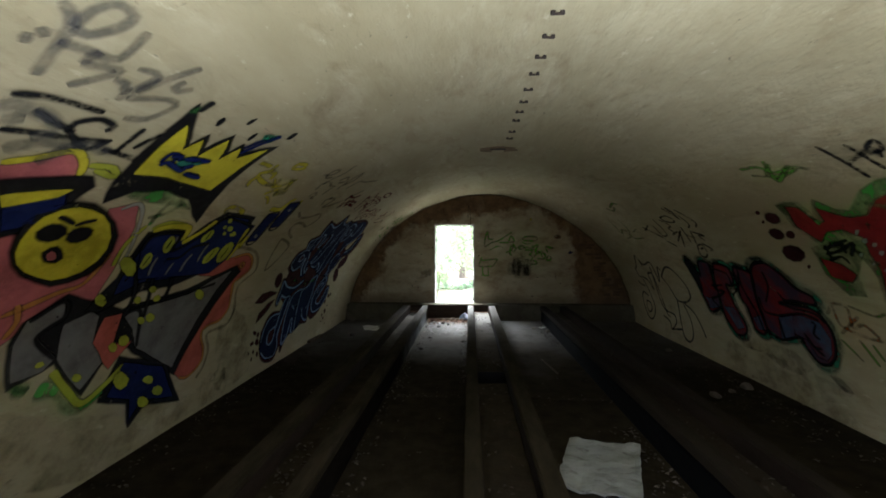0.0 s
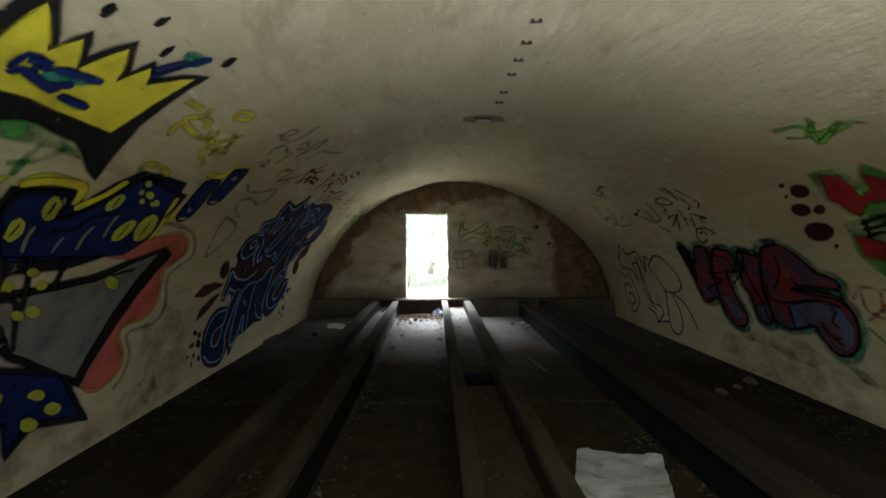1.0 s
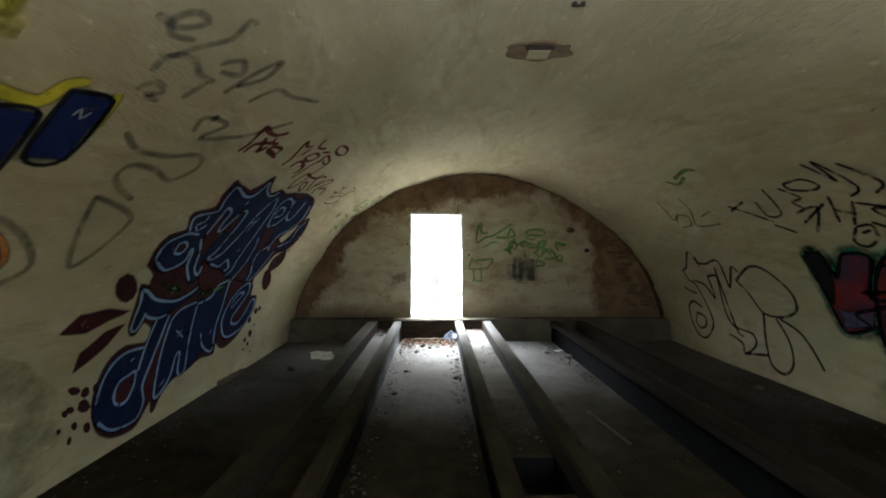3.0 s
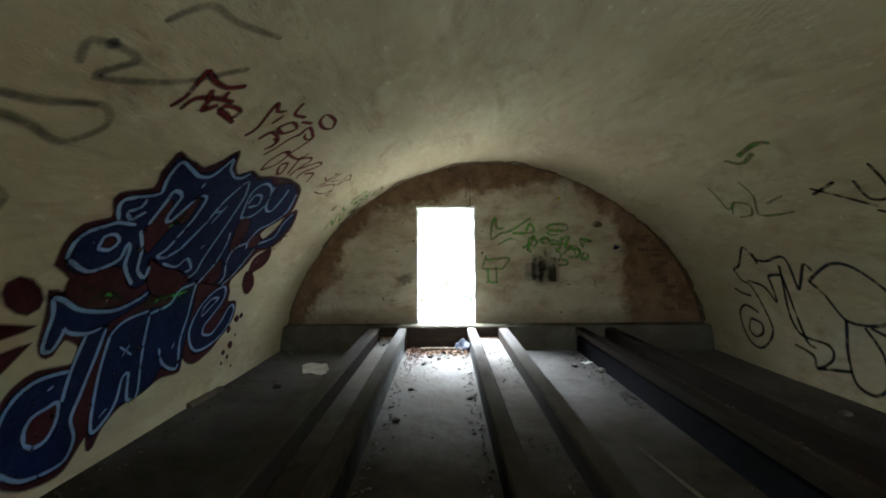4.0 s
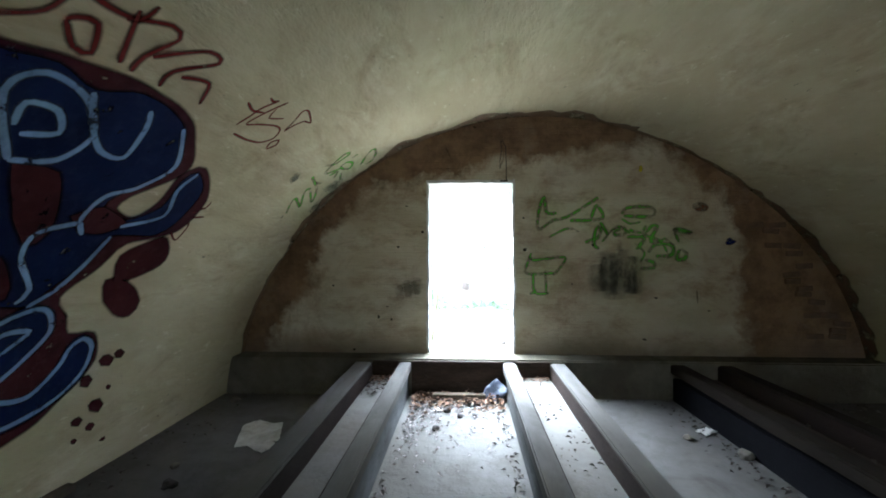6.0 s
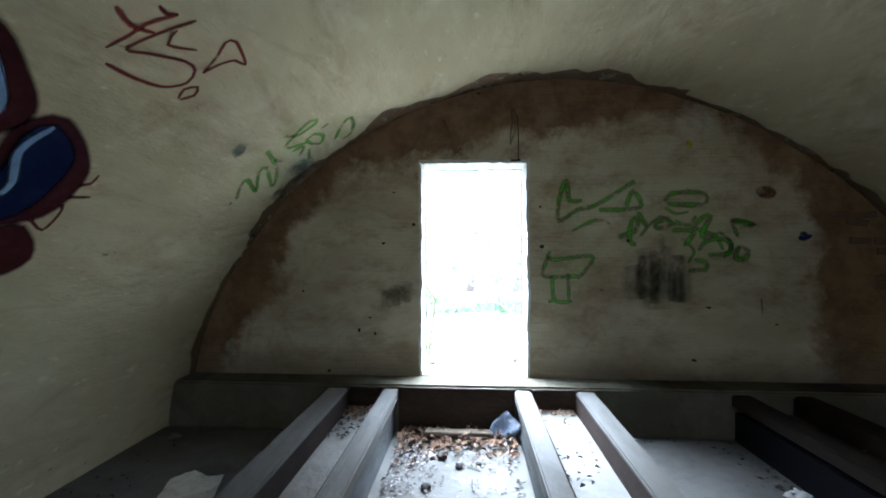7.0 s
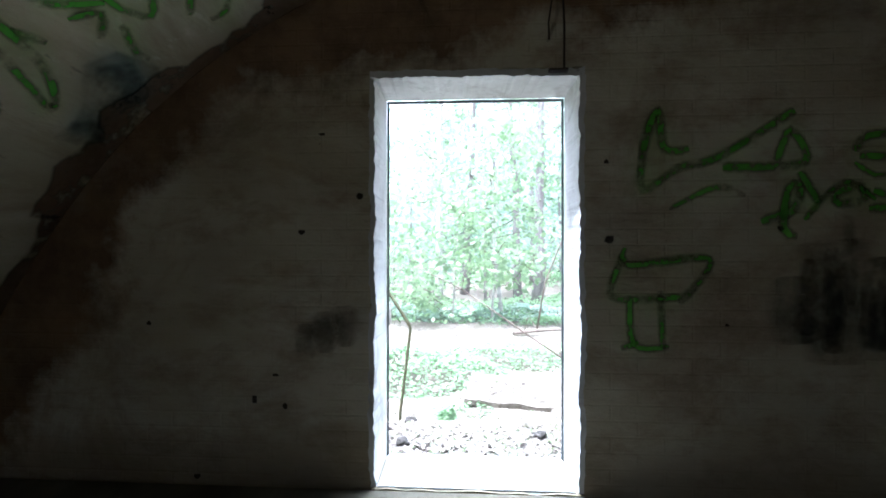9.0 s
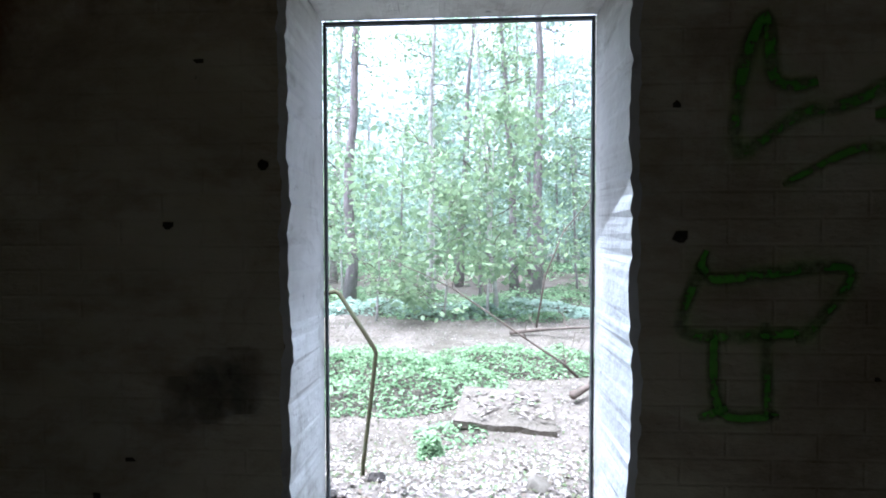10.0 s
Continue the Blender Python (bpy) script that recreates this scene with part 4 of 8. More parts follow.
spray(mural, "arm", CORAL, 0.5, VAULT, fill=[(4.55, -3.51), (4.76, -3.41), (5, -3.33), (5.21, -3.29), (5.4, -3.37), (5.51, -3.52), (5.42, -3.63), (5.33, -3.69), (5.42, -3.86), (5.5, -4.05), (5.42, -4.18), (5.23, -4.2), (5.13, -4.24), (5.15, -4.34), (5.26, -4.49), (5.29, -4.64), (5.2, -4.73), (5.07, -4.77), (4.95, -4.73), (4.84, -4.64), (4.95, -4.24), (5.05, -3.79), (5.09, -3.52), (4.82, -3.55)])
spray(mural, "stroke", ORANGE, 1.5, VAULT, line=[(5, -3.33), (5.21, -3.29), (5.4, -3.37), (5.51, -3.52), (5.42, -3.63), (5.33, -3.69), (5.42, -3.86), (5.5, -4.05), (5.42, -4.18), (5.23, -4.2), (5.13, -4.24), (5.15, -4.34), (5.26, -4.49), (5.29, -4.64), (5.2, -4.73), (5.07, -4.77), (4.95, -4.73)], width=0.045)
spray(mural, "dot", ORANGE, 2, VAULT, line=[(5.21, -3.4), (5.29, -3.43), (5.31, -3.48), (5.24, -3.46), (5.21, -3.4)], width=0.04)
spray(mural, "backing", BLACK, 1, VAULT, fill=[(4.03, -4.24), (4.65, -4.46), (5.02, -5.0), (4.5, -4.84), (4.34, -4.99), (4.26, -4.73), (3.93, -4.59)])
spray(mural, "panel", NAVY, 2, VAULT, fill=[(4.11, -4.31), (4.63, -4.51), (4.9, -4.91), (4.44, -4.77), (4.34, -4.92), (4.29, -4.7), (4.02, -4.58)])
spray(mural, "dot", LIME, 3, VAULT, fill=[(4.54, -4.62), (4.53, -4.64), (4.48, -4.63), (4.43, -4.6), (4.4, -4.57), (4.41, -4.55), (4.46, -4.55), (4.51, -4.58)])
spray(mural, "dot", LIME, 3, VAULT, fill=[(4.72, -4.78), (4.71, -4.81), (4.66, -4.81), (4.6, -4.77), (4.57, -4.73), (4.58, -4.7), (4.63, -4.7), (4.69, -4.74)])
spray(mural, "dot", LIME, 3, VAULT, fill=[(4.54, -4.83), (4.53, -4.86), (4.49, -4.86), (4.44, -4.83), (4.41, -4.78), (4.41, -4.74), (4.46, -4.74), (4.51, -4.78)])
spray(mural, "dot", LIME, 3, VAULT, fill=[(4.21, -4.5), (4.2, -4.55), (4.15, -4.56), (4.09, -4.51), (4.05, -4.45), (4.05, -4.4), (4.1, -4.39), (4.16, -4.44)])
spray(mural, "haze", GREEN, 1, VAULT, line=[(3.38, -4.29), (3.55, -4.35), (3.74, -4.56), (3.94, -4.5), (4.06, -4.44)], width=0.16)
spray(mural, "haze", GREEN, 1, VAULT, line=[(3.22, -4.23), (3.32, -4.26)], width=0.16)
spray(mural, "haze", LIME, 2, VAULT, line=[(3.45, -4.17), (3.62, -4.38), (3.78, -4.54), (3.96, -4.45), (4.11, -4.33)], width=0.08)
spray(mural, "haze", GREEN, 0, VAULT, fill=[(3.19, -2.76), (3.24, -2.68), (3.48, -2.65), (3.8, -2.8), (3.57, -2.77), (3.33, -2.77)])
spray(mural, "stroke", GREEN, 0, VAULT, line=[(3.58, -2.73), (3.55, -2.85), (3.56, -2.98)], width=0.04)
spray(mural, "stroke", GREEN, 0, VAULT, line=[(3.69, -2.76), (3.6, -2.87), (3.49, -2.91)], width=0.04)
spray(mural, "stroke", GREEN, 0, VAULT, line=[(3.18, -4.21), (3.26, -4.24), (3.33, -4.26)], width=0.04)
spray(mural, "stroke", LIME, 1, VAULT, line=[(2.8, -2.58), (2.94, -2.57), (3.0, -2.63), (2.85, -2.6)], width=0.05)
spray(mural, "stroke", LIME, 1, VAULT, line=[(3.61, -3.01), (3.73, -2.94), (3.92, -2.95)], width=0.05)
spray(mural, "stroke", LIME, 1, VAULT, line=[(3.51, -3.34), (3.49, -3.14), (3.54, -2.98)], width=0.05)
spray(mural, "stroke", PALE, 1, VAULT, line=[(3.23, -2.86), (3.32, -2.8), (3.42, -2.89), (3.54, -3.14), (3.58, -3.34)], width=0.03)
spray(mural, "stroke", GREYTAG, 1, VAULT, line=[(4.77, -3.25), (5, -3.2), (5.36, -3.27), (5.58, -3.42), (5.66, -3.57), (5.5, -3.72), (5.51, -3.84), (5.66, -4.11), (5.6, -4.28), (5.27, -4.3), (5.27, -4.38), (5.37, -4.53), (5.36, -4.72), (5.26, -4.84)], width=0.045)
spray(mural, "panel", NAVY, 7, VAULT, fill=[(3.64, -3.2), (3.65, -3.06), (3.92, -3.03), (3.96, -3.21), (4.17, -3.06), (4.23, -2.92), (4.33, -2.83), (4.81, -2.91), (4.84, -3.14), (4.85, -3.33), (4.7, -3.49), (4.42, -3.49), (4.07, -3.48), (3.8, -3.47)])
spray(mural, "stroke", BLACK, 9, VAULT, line=[(3.64, -3.2), (3.65, -3.06), (3.92, -3.03), (3.96, -3.21), (4.17, -3.06), (4.23, -2.92), (4.33, -2.83), (4.81, -2.91), (4.84, -3.14)], width=0.03)
spray(mural, "stroke", BLACK, 9, VAULT, line=[(3.96, -3.29), (4.11, -3.28), (4.19, -3.17), (4.37, -3.13)], width=0.03)
spray(mural, "stroke", YELLOW, 8, VAULT, line=[(4.86, -3.35), (4.87, -3.2), (4.81, -3.0), (4.79, -2.93)], width=0.07)
spray(mural, "stroke", YELLOW, 8, VAULT, line=[(3.61, -3.01), (3.75, -2.96), (3.95, -2.97), (3.98, -3.1)], width=0.07)
spray(mural, "stroke", YELLOW, 8, VAULT, line=[(4.01, -3.13), (4.13, -3.01), (4.21, -2.87)], width=0.07)
spray(mural, "stroke", GREY, 8, VAULT, line=[(3.86, -3.27), (3.86, -3.35), (3.89, -3.45)], width=0.035)
spray(mural, "stroke", GREY, 8, VAULT, line=[(4.09, -3.34), (4.08, -3.39), (4.08, -3.46)], width=0.035)
spray(mural, "stroke", GREY, 8, VAULT, line=[(4.25, -3.25), (4.23, -3.34), (4.24, -3.44)], width=0.035)
spray(mural, "stroke", GREY, 8, VAULT, line=[(4.37, -3.14), (4.37, -3.24), (4.39, -3.34)], width=0.035)
spray(mural, "stroke", GREY, 8, VAULT, line=[(3.9, -3.06), (3.94, -3.15)], width=0.035)
spray(mural, "dot", LIME, 9, VAULT, fill=[(3.92, -3.16), (3.93, -3.2), (3.91, -3.22), (3.89, -3.22), (3.86, -3.2), (3.83, -3.16), (3.82, -3.12), (3.82, -3.08), (3.83, -3.06), (3.85, -3.06), (3.88, -3.08), (3.91, -3.11)])
spray(mural, "line", BLACK, 10, VAULT, line=[(3.87, -3.18), (3.87, -3.14), (3.86, -3.09)], width=0.012)
spray(mural, "dot", LIME, 9, VAULT, fill=[(3.81, -3.32), (3.8, -3.35), (3.78, -3.37), (3.76, -3.36), (3.73, -3.34), (3.72, -3.3), (3.71, -3.27), (3.71, -3.24), (3.73, -3.22), (3.75, -3.23), (3.78, -3.25), (3.8, -3.29)])
spray(mural, "line", BLACK, 10, VAULT, line=[(3.75, -3.34), (3.76, -3.29), (3.76, -3.25)], width=0.012)
spray(mural, "dot", LIME, 9, VAULT, fill=[(4.31, -3.07), (4.29, -3.09), (4.27, -3.11), (4.24, -3.11), (4.22, -3.08), (4.21, -3.05), (4.22, -3.02), (4.23, -2.99), (4.25, -2.97), (4.28, -2.98), (4.3, -3.0), (4.31, -3.03)])
spray(mural, "line", BLACK, 10, VAULT, line=[(4.26, -3.09), (4.26, -3.04), (4.25, -2.99)], width=0.012)
spray(mural, "dot", LIME, 9, VAULT, fill=[(4.58, -3.31), (4.55, -3.35), (4.51, -3.36), (4.48, -3.36), (4.46, -3.33), (4.45, -3.29), (4.47, -3.24), (4.49, -3.2), (4.53, -3.18), (4.57, -3.19), (4.59, -3.21), (4.6, -3.26)])
spray(mural, "line", BLACK, 10, VAULT, line=[(4.51, -3.34), (4.52, -3.27), (4.52, -3.21)], width=0.012)
spray(mural, "dot", LIME, 9, VAULT, fill=[(4.81, -3.28), (4.79, -3.34), (4.75, -3.36), (4.71, -3.36), (4.67, -3.33), (4.64, -3.27), (4.63, -3.21), (4.64, -3.15), (4.68, -3.12), (4.72, -3.13), (4.77, -3.16), (4.8, -3.22)])
spray(mural, "line", BLACK, 10, VAULT, line=[(4.71, -3.32), (4.72, -3.24), (4.71, -3.17)], width=0.012)
spray(mural, "dot", LIME, 9, VAULT, fill=[(4.41, -2.85), (4.42, -2.86), (4.42, -2.87), (4.41, -2.88), (4.39, -2.88), (4.37, -2.87), (4.36, -2.86), (4.35, -2.85), (4.35, -2.84), (4.36, -2.83), (4.38, -2.83), (4.4, -2.84)])
spray(mural, "dot", LIME, 9, VAULT, fill=[(4.41, -2.93), (4.42, -2.94), (4.42, -2.95), (4.41, -2.96), (4.4, -2.96), (4.38, -2.95), (4.37, -2.94), (4.36, -2.93), (4.36, -2.92), (4.37, -2.91), (4.38, -2.91), (4.4, -2.92)])
spray(mural, "dot", LIME, 9, VAULT, fill=[(4.52, -2.94), (4.53, -2.96), (4.53, -2.97), (4.51, -2.98), (4.49, -2.97), (4.47, -2.97), (4.45, -2.95), (4.44, -2.94), (4.44, -2.93), (4.46, -2.92), (4.48, -2.92), (4.5, -2.93)])
spray(mural, "dot", LIME, 9, VAULT, fill=[(4.64, -3.0), (4.65, -3.02), (4.65, -3.03), (4.64, -3.04), (4.62, -3.03), (4.6, -3.02), (4.58, -3.01), (4.57, -2.99), (4.57, -2.98), (4.58, -2.98), (4.6, -2.98), (4.62, -2.99)])
spray(mural, "dot", LIME, 9, VAULT, fill=[(4.49, -3.01), (4.5, -3.02), (4.49, -3.02), (4.48, -3.03), (4.47, -3.03), (4.45, -3.02), (4.44, -3.01), (4.44, -3.0), (4.44, -2.99), (4.45, -2.99), (4.46, -2.99), (4.48, -3.0)])
spray(mural, "dot", LIME, 9, VAULT, fill=[(4.61, -3.02), (4.62, -3.03), (4.61, -3.04), (4.6, -3.04), (4.59, -3.04), (4.57, -3.03), (4.56, -3.02), (4.55, -3.01), (4.55, -3.01), (4.56, -3.0), (4.58, -3.0), (4.6, -3.01)])

crown = graffiti("yellow crown with thick black outline sprayed on the vault")
spray(crown, "outline", BLACK, 2, VAULT, fill=[(3.07, -2.82), (3.02, -2.66), (2.98, -2.1), (2.96, -1.98), (3.21, -2.27), (3.25, -2.14), (3.34, -2.26), (3.43, -2.06), (3.55, -2.23), (3.59, -2.1), (3.69, -2.18), (3.92, -2.0), (3.92, -2.48), (4.0, -2.92), (3.69, -2.7), (3.45, -2.65), (3.2, -2.7)])
spray(crown, "fill", YELLOW, 3, VAULT, fill=[(3.09, -2.57), (3.05, -2.14), (3.21, -2.32), (3.25, -2.2), (3.36, -2.34), (3.44, -2.12), (3.55, -2.31), (3.61, -2.15), (3.69, -2.25), (3.87, -2.07), (3.81, -2.58), (3.33, -2.54)])
spray(crown, "stroke", NAVY, 4, VAULT, line=[(3.16, -2.45), (3.17, -2.36), (3.24, -2.36), (3.24, -2.44), (3.42, -2.42)], width=0.035)
spray(crown, "stroke", NAVY, 4, VAULT, line=[(3.27, -2.39), (3.36, -2.34), (3.38, -2.43)], width=0.035)
spray(crown, "stroke", NAVY, 4, VAULT, line=[(3.41, -2.48), (3.55, -2.48)], width=0.035)
spray(crown, "stroke", NAVY, 4, VAULT, line=[(3.63, -2.13), (3.71, -1.98), (3.79, -1.9)], width=0.035)
spray(crown, "stroke", BLACK, 4, VAULT, line=[(3.01, -2.02), (3.01, -1.96), (3.01, -1.92)], width=0.05)
spray(crown, "stroke", GREEN, 3, VAULT, line=[(2.97, -2.05), (3.0, -2.0)], width=0.05)
spray(crown, "stroke", GREEN, 3, VAULT, line=[(3.65, -1.97), (3.73, -1.93)], width=0.05)
spray(crown, "stroke", BLACK, 2, VAULT, line=[(3.2, -2.04), (3.2, -1.98)], width=0.028)
spray(crown, "stroke", BLACK, 2, VAULT, line=[(3.4, -1.94), (3.4, -1.87)], width=0.028)
spray(crown, "stroke", BLACK, 2, VAULT, line=[(3.92, -1.89), (3.89, -1.8)], width=0.028)
spray(crown, "stroke", BLACK, 2, VAULT, line=[(3.57, -2.04), (3.57, -1.97)], width=0.028)
spray(crown, "stroke", NAVY, 6, VAULT, line=[(3.18, -2.38), (3.25, -2.36), (3.25, -2.4)], width=0.05)
spray(crown, "stroke", NAVY, 6, VAULT, line=[(3.17, -2.47), (3.2, -2.43), (3.36, -2.47), (3.36, -2.43), (3.41, -2.4)], width=0.05)
spray(crown, "stroke", NAVY, 6, VAULT, line=[(3.3, -2.37), (3.37, -2.35), (3.5, -2.33)], width=0.05)
spray(crown, "stroke", NAVY, 6, VAULT, line=[(3.4, -2.48), (3.48, -2.49), (3.57, -2.49)], width=0.05)
spray(crown, "stroke", NAVY, 6, VAULT, line=[(3.65, -2.18), (3.72, -2.02), (3.79, -1.9)], width=0.05)
spray(crown, "haze", GREENHAZE, 5, VAULT, line=[(3.27, -2.42), (3.36, -2.39), (3.46, -2.34)], width=0.09)
spray(crown, "haze", GREENHAZE, 5, VAULT, line=[(3.65, -1.97), (3.73, -1.95), (3.77, -2.0)], width=0.09)
spray(crown, "stroke", BLACK, 2, VAULT, line=[(3.22, -2.06), (3.21, -1.99)], width=0.045)
spray(crown, "stroke", BLACK, 2, VAULT, line=[(3.4, -1.95), (3.39, -1.89)], width=0.045)
spray(crown, "stroke", BLACK, 2, VAULT, line=[(3.58, -2.06), (3.57, -1.99)], width=0.045)
spray(crown, "stroke", BLACK, 2, VAULT, line=[(3.9, -1.9), (3.88, -1.81)], width=0.045)

slash_bars = graffiti("two dark blue slanted bars with yellow overspray on plaster")
spray(slash_bars, "bar", NAVY, 1, VAULT, fill=[(4.95, -2.73), (5.13, -2.7), (5.17, -3.1), (5.01, -3.13)])
spray(slash_bars, "bar", NAVY, 1, VAULT, fill=[(5.15, -2.54), (5.34, -2.51), (5.39, -2.88), (5.22, -2.92)])
spray(slash_bars, "stroke", BLACK, 2, VAULT, line=[(4.95, -2.73), (5.13, -2.7), (5.17, -3.1), (5.01, -3.13), (4.95, -2.73)], width=0.02)
spray(slash_bars, "stroke", BLACK, 2, VAULT, line=[(5.15, -2.54), (5.34, -2.51), (5.39, -2.88), (5.22, -2.92), (5.15, -2.54)], width=0.02)
spray(slash_bars, "stroke", PALE, 3, VAULT, line=[(5.05, -3.05), (5.07, -3.01), (5.09, -3.06), (5.12, -3.03)], width=0.015)
spray(slash_bars, "stroke", PALE, 3, VAULT, line=[(5.24, -2.65), (5.25, -2.6), (5.28, -2.65), (5.3, -2.6)], width=0.015)
spray(slash_bars, "stroke", YELLOW, 0, VAULT, line=[(4.89, -2.66), (5.08, -2.65), (5.12, -2.52), (5.18, -2.47)], width=0.07)
spray(slash_bars, "stroke", YELLOW, 0, VAULT, line=[(5.38, -2.67), (5.36, -2.55), (5.33, -2.46)], width=0.07)
spray(slash_bars, "stroke", YELLOW, 0, VAULT, line=[(4.96, -3.22), (4.95, -3.12), (4.95, -3.05)], width=0.07)

yellow_scrawl = graffiti("faded yellow sprayed scrawl on the vault")
spray(yellow_scrawl, "stroke", FADED_YELLOW, 0, VAULT, line=[(4.38, -2.39), (4.49, -2.39), (4.58, -2.39), (4.48, -2.35), (4.41, -2.3)], width=0.05)
spray(yellow_scrawl, "stroke", FADED_YELLOW, 0, VAULT, line=[(4.51, -2.41), (4.64, -2.35), (4.76, -2.22)], width=0.05)
spray(yellow_scrawl, "stroke", FADED_YELLOW, 0, VAULT, line=[(4.48, -2.28), (4.54, -2.33)], width=0.05)
spray(yellow_scrawl, "stroke", FADED_YELLOW, 0, VAULT, line=[(4.58, -2.52), (4.67, -2.55), (4.74, -2.61)], width=0.05)
spray(yellow_scrawl, "stroke", FADED_YELLOW, 0, VAULT, line=[(4.64, -2.24), (4.73, -2.29), (4.76, -2.4)], width=0.05)
spray(yellow_scrawl, "stroke", FADED_YELLOW, 0, VAULT, line=[(4.66, -2.48), (4.84, -2.43)], width=0.05)
spray(yellow_scrawl, "stroke", FADED_YELLOW, 0, VAULT, line=[(4.56, -2.11), (4.65, -2.08)], width=0.05)
spray(yellow_scrawl, "stroke", FADED_YELLOW, 0, VAULT, line=[(4.66, -2.42), (4.7, -2.5)], width=0.05)
spray(yellow_scrawl, "stroke", FADED_YELLOW, 0, VAULT, line=[(4.0, -2.2), (4.1, -2.2), (4.18, -2.2)], width=0.065)
spray(yellow_scrawl, "stroke", FADED_YELLOW, 0, VAULT, line=[(4.18, -2.48), (4.15, -2.4), (4.17, -2.34), (4.15, -2.3), (4.24, -2.24), (4.22, -2.15)], width=0.065)
spray(yellow_scrawl, "stroke", FADED_YELLOW, 0, VAULT, line=[(4.17, -2.34), (4.37, -2.39), (4.54, -2.36)], width=0.065)
spray(yellow_scrawl, "stroke", FADED_YELLOW, 0, VAULT, line=[(4.21, -2.24), (4.34, -2.26), (4.36, -2.33)], width=0.065)
spray(yellow_scrawl, "stroke", FADED_YELLOW, 0, VAULT, line=[(4.46, -2.14), (4.46, -2.06), (4.59, -2.04), (4.59, -2.1), (4.46, -2.14)], width=0.065)
spray(yellow_scrawl, "stroke", FADED_YELLOW, 0, VAULT, line=[(4.52, -2.5), (4.62, -2.43), (4.83, -2.4)], width=0.065)
spray(yellow_scrawl, "stroke", FADED_YELLOW, 0, VAULT, line=[(4.23, -2.78), (4.25, -2.72), (4.38, -2.72), (4.5, -2.77), (4.36, -2.82), (4.23, -2.78)], width=0.065)
spray(yellow_scrawl, "stroke", FADED_YELLOW, 0, VAULT, line=[(4.71, -2.24), (4.77, -2.38)], width=0.065)

grey_tag = graffiti("faded grey illegible spray tag high on the vault")
spray(grey_tag, "stroke", GREYTAG, 0, VAULT, line=[(2.25, -2.19), (2.18, -1.93), (2.09, -1.86)], width=0.048)
spray(grey_tag, "stroke", GREYTAG, 0, VAULT, line=[(2.19, -1.93), (2.25, -1.93), (2.3, -1.83), (2.29, -1.76), (2.22, -1.75), (2.18, -1.82), (2.19, -1.93)], width=0.048)
spray(grey_tag, "stroke", GREYTAG, 0, VAULT, line=[(2.2, -2.01), (2.31, -1.99), (2.42, -1.96), (2.39, -1.78)], width=0.048)
spray(grey_tag, "stroke", GREYTAG, 0, VAULT, line=[(2.33, -2.06), (2.34, -1.97)], width=0.048)
spray(grey_tag, "stroke", GREYTAG, 0, VAULT, line=[(2.33, -2.06), (2.48, -2.01), (2.37, -2.18)], width=0.048)
spray(grey_tag, "stroke", GREYTAG, 0, VAULT, line=[(2.52, -1.96), (2.63, -1.95), (2.59, -2.16)], width=0.048)
spray(grey_tag, "stroke", GREYTAG, 0, VAULT, line=[(2.62, -2.13), (2.8, -2.04), (2.87, -2.06), (2.82, -2.2), (2.71, -2.24)], width=0.048)
spray(grey_tag, "stroke", GREYTAG, 0, VAULT, line=[(2.63, -2.08), (2.68, -1.93), (2.74, -1.79)], width=0.048)
spray(grey_tag, "stroke", GREYTAG, 0, VAULT, line=[(2.76, -1.9), (2.75, -1.96), (2.79, -1.97), (2.84, -1.92)], width=0.048)
spray(grey_tag, "stroke", GREYTAG, 0, VAULT, line=[(2.49, -2.06), (2.55, -2.06), (2.59, -2.12)], width=0.048)
spray(grey_tag, "stroke", GREYTAG, 0, VAULT, line=[(2.11, -2.03), (2.13, -2.08)], width=0.048)
spray(grey_tag, "stroke", GREYTAG, 0, VAULT, line=[(2.12, -1.99), (2.16, -2.02)], width=0.048)

black_tag = graffiti("thin black scrawled spray tag on plaster")
spray(black_tag, "stroke", BLACKTAG, 0, VAULT, line=[(2.24, -2.3), (2.39, -2.26), (2.61, -2.25)], width=0.034)
spray(black_tag, "stroke", BLACKTAG, 0, VAULT, line=[(2.55, -2.42), (2.55, -2.35), (2.63, -2.29), (2.72, -2.31), (2.7, -2.35)], width=0.034)
spray(black_tag, "stroke", BLACKTAG, 0, VAULT, line=[(2.32, -2.48), (2.44, -2.46), (2.61, -2.44), (2.77, -2.41)], width=0.034)
spray(black_tag, "stroke", BLACKTAG, 0, VAULT, line=[(2.55, -2.4), (2.7, -2.49), (2.78, -2.39)], width=0.034)
spray(black_tag, "stroke", BLACKTAG, 0, VAULT, line=[(2.36, -2.34), (2.47, -2.38), (2.58, -2.4)], width=0.034)
spray(black_tag, "stroke", BLACKTAG, 0, VAULT, line=[(2.86, -2.48), (2.87, -2.26)], width=0.034)
spray(black_tag, "stroke", BLACKTAG, 0, VAULT, line=[(2.93, -2.41), (2.99, -2.25)], width=0.034)
spray(black_tag, "stroke", BLACKTAG, 0, VAULT, line=[(2.78, -2.46), (3.03, -2.48)], width=0.034)
spray(black_tag, "stroke", GREYTAG, 1, VAULT, line=[(2.24, -2.36), (2.33, -2.34), (2.45, -2.37), (2.49, -2.43), (2.44, -2.49)], width=0.095)
spray(black_tag, "stroke", GREYTAG, 1, VAULT, line=[(2.39, -2.58), (2.5, -2.5), (2.7, -2.48)], width=0.095)
spray(black_tag, "stroke", GREYTAG, 1, VAULT, line=[(2.55, -2.62), (2.66, -2.47), (2.82, -2.47)], width=0.095)
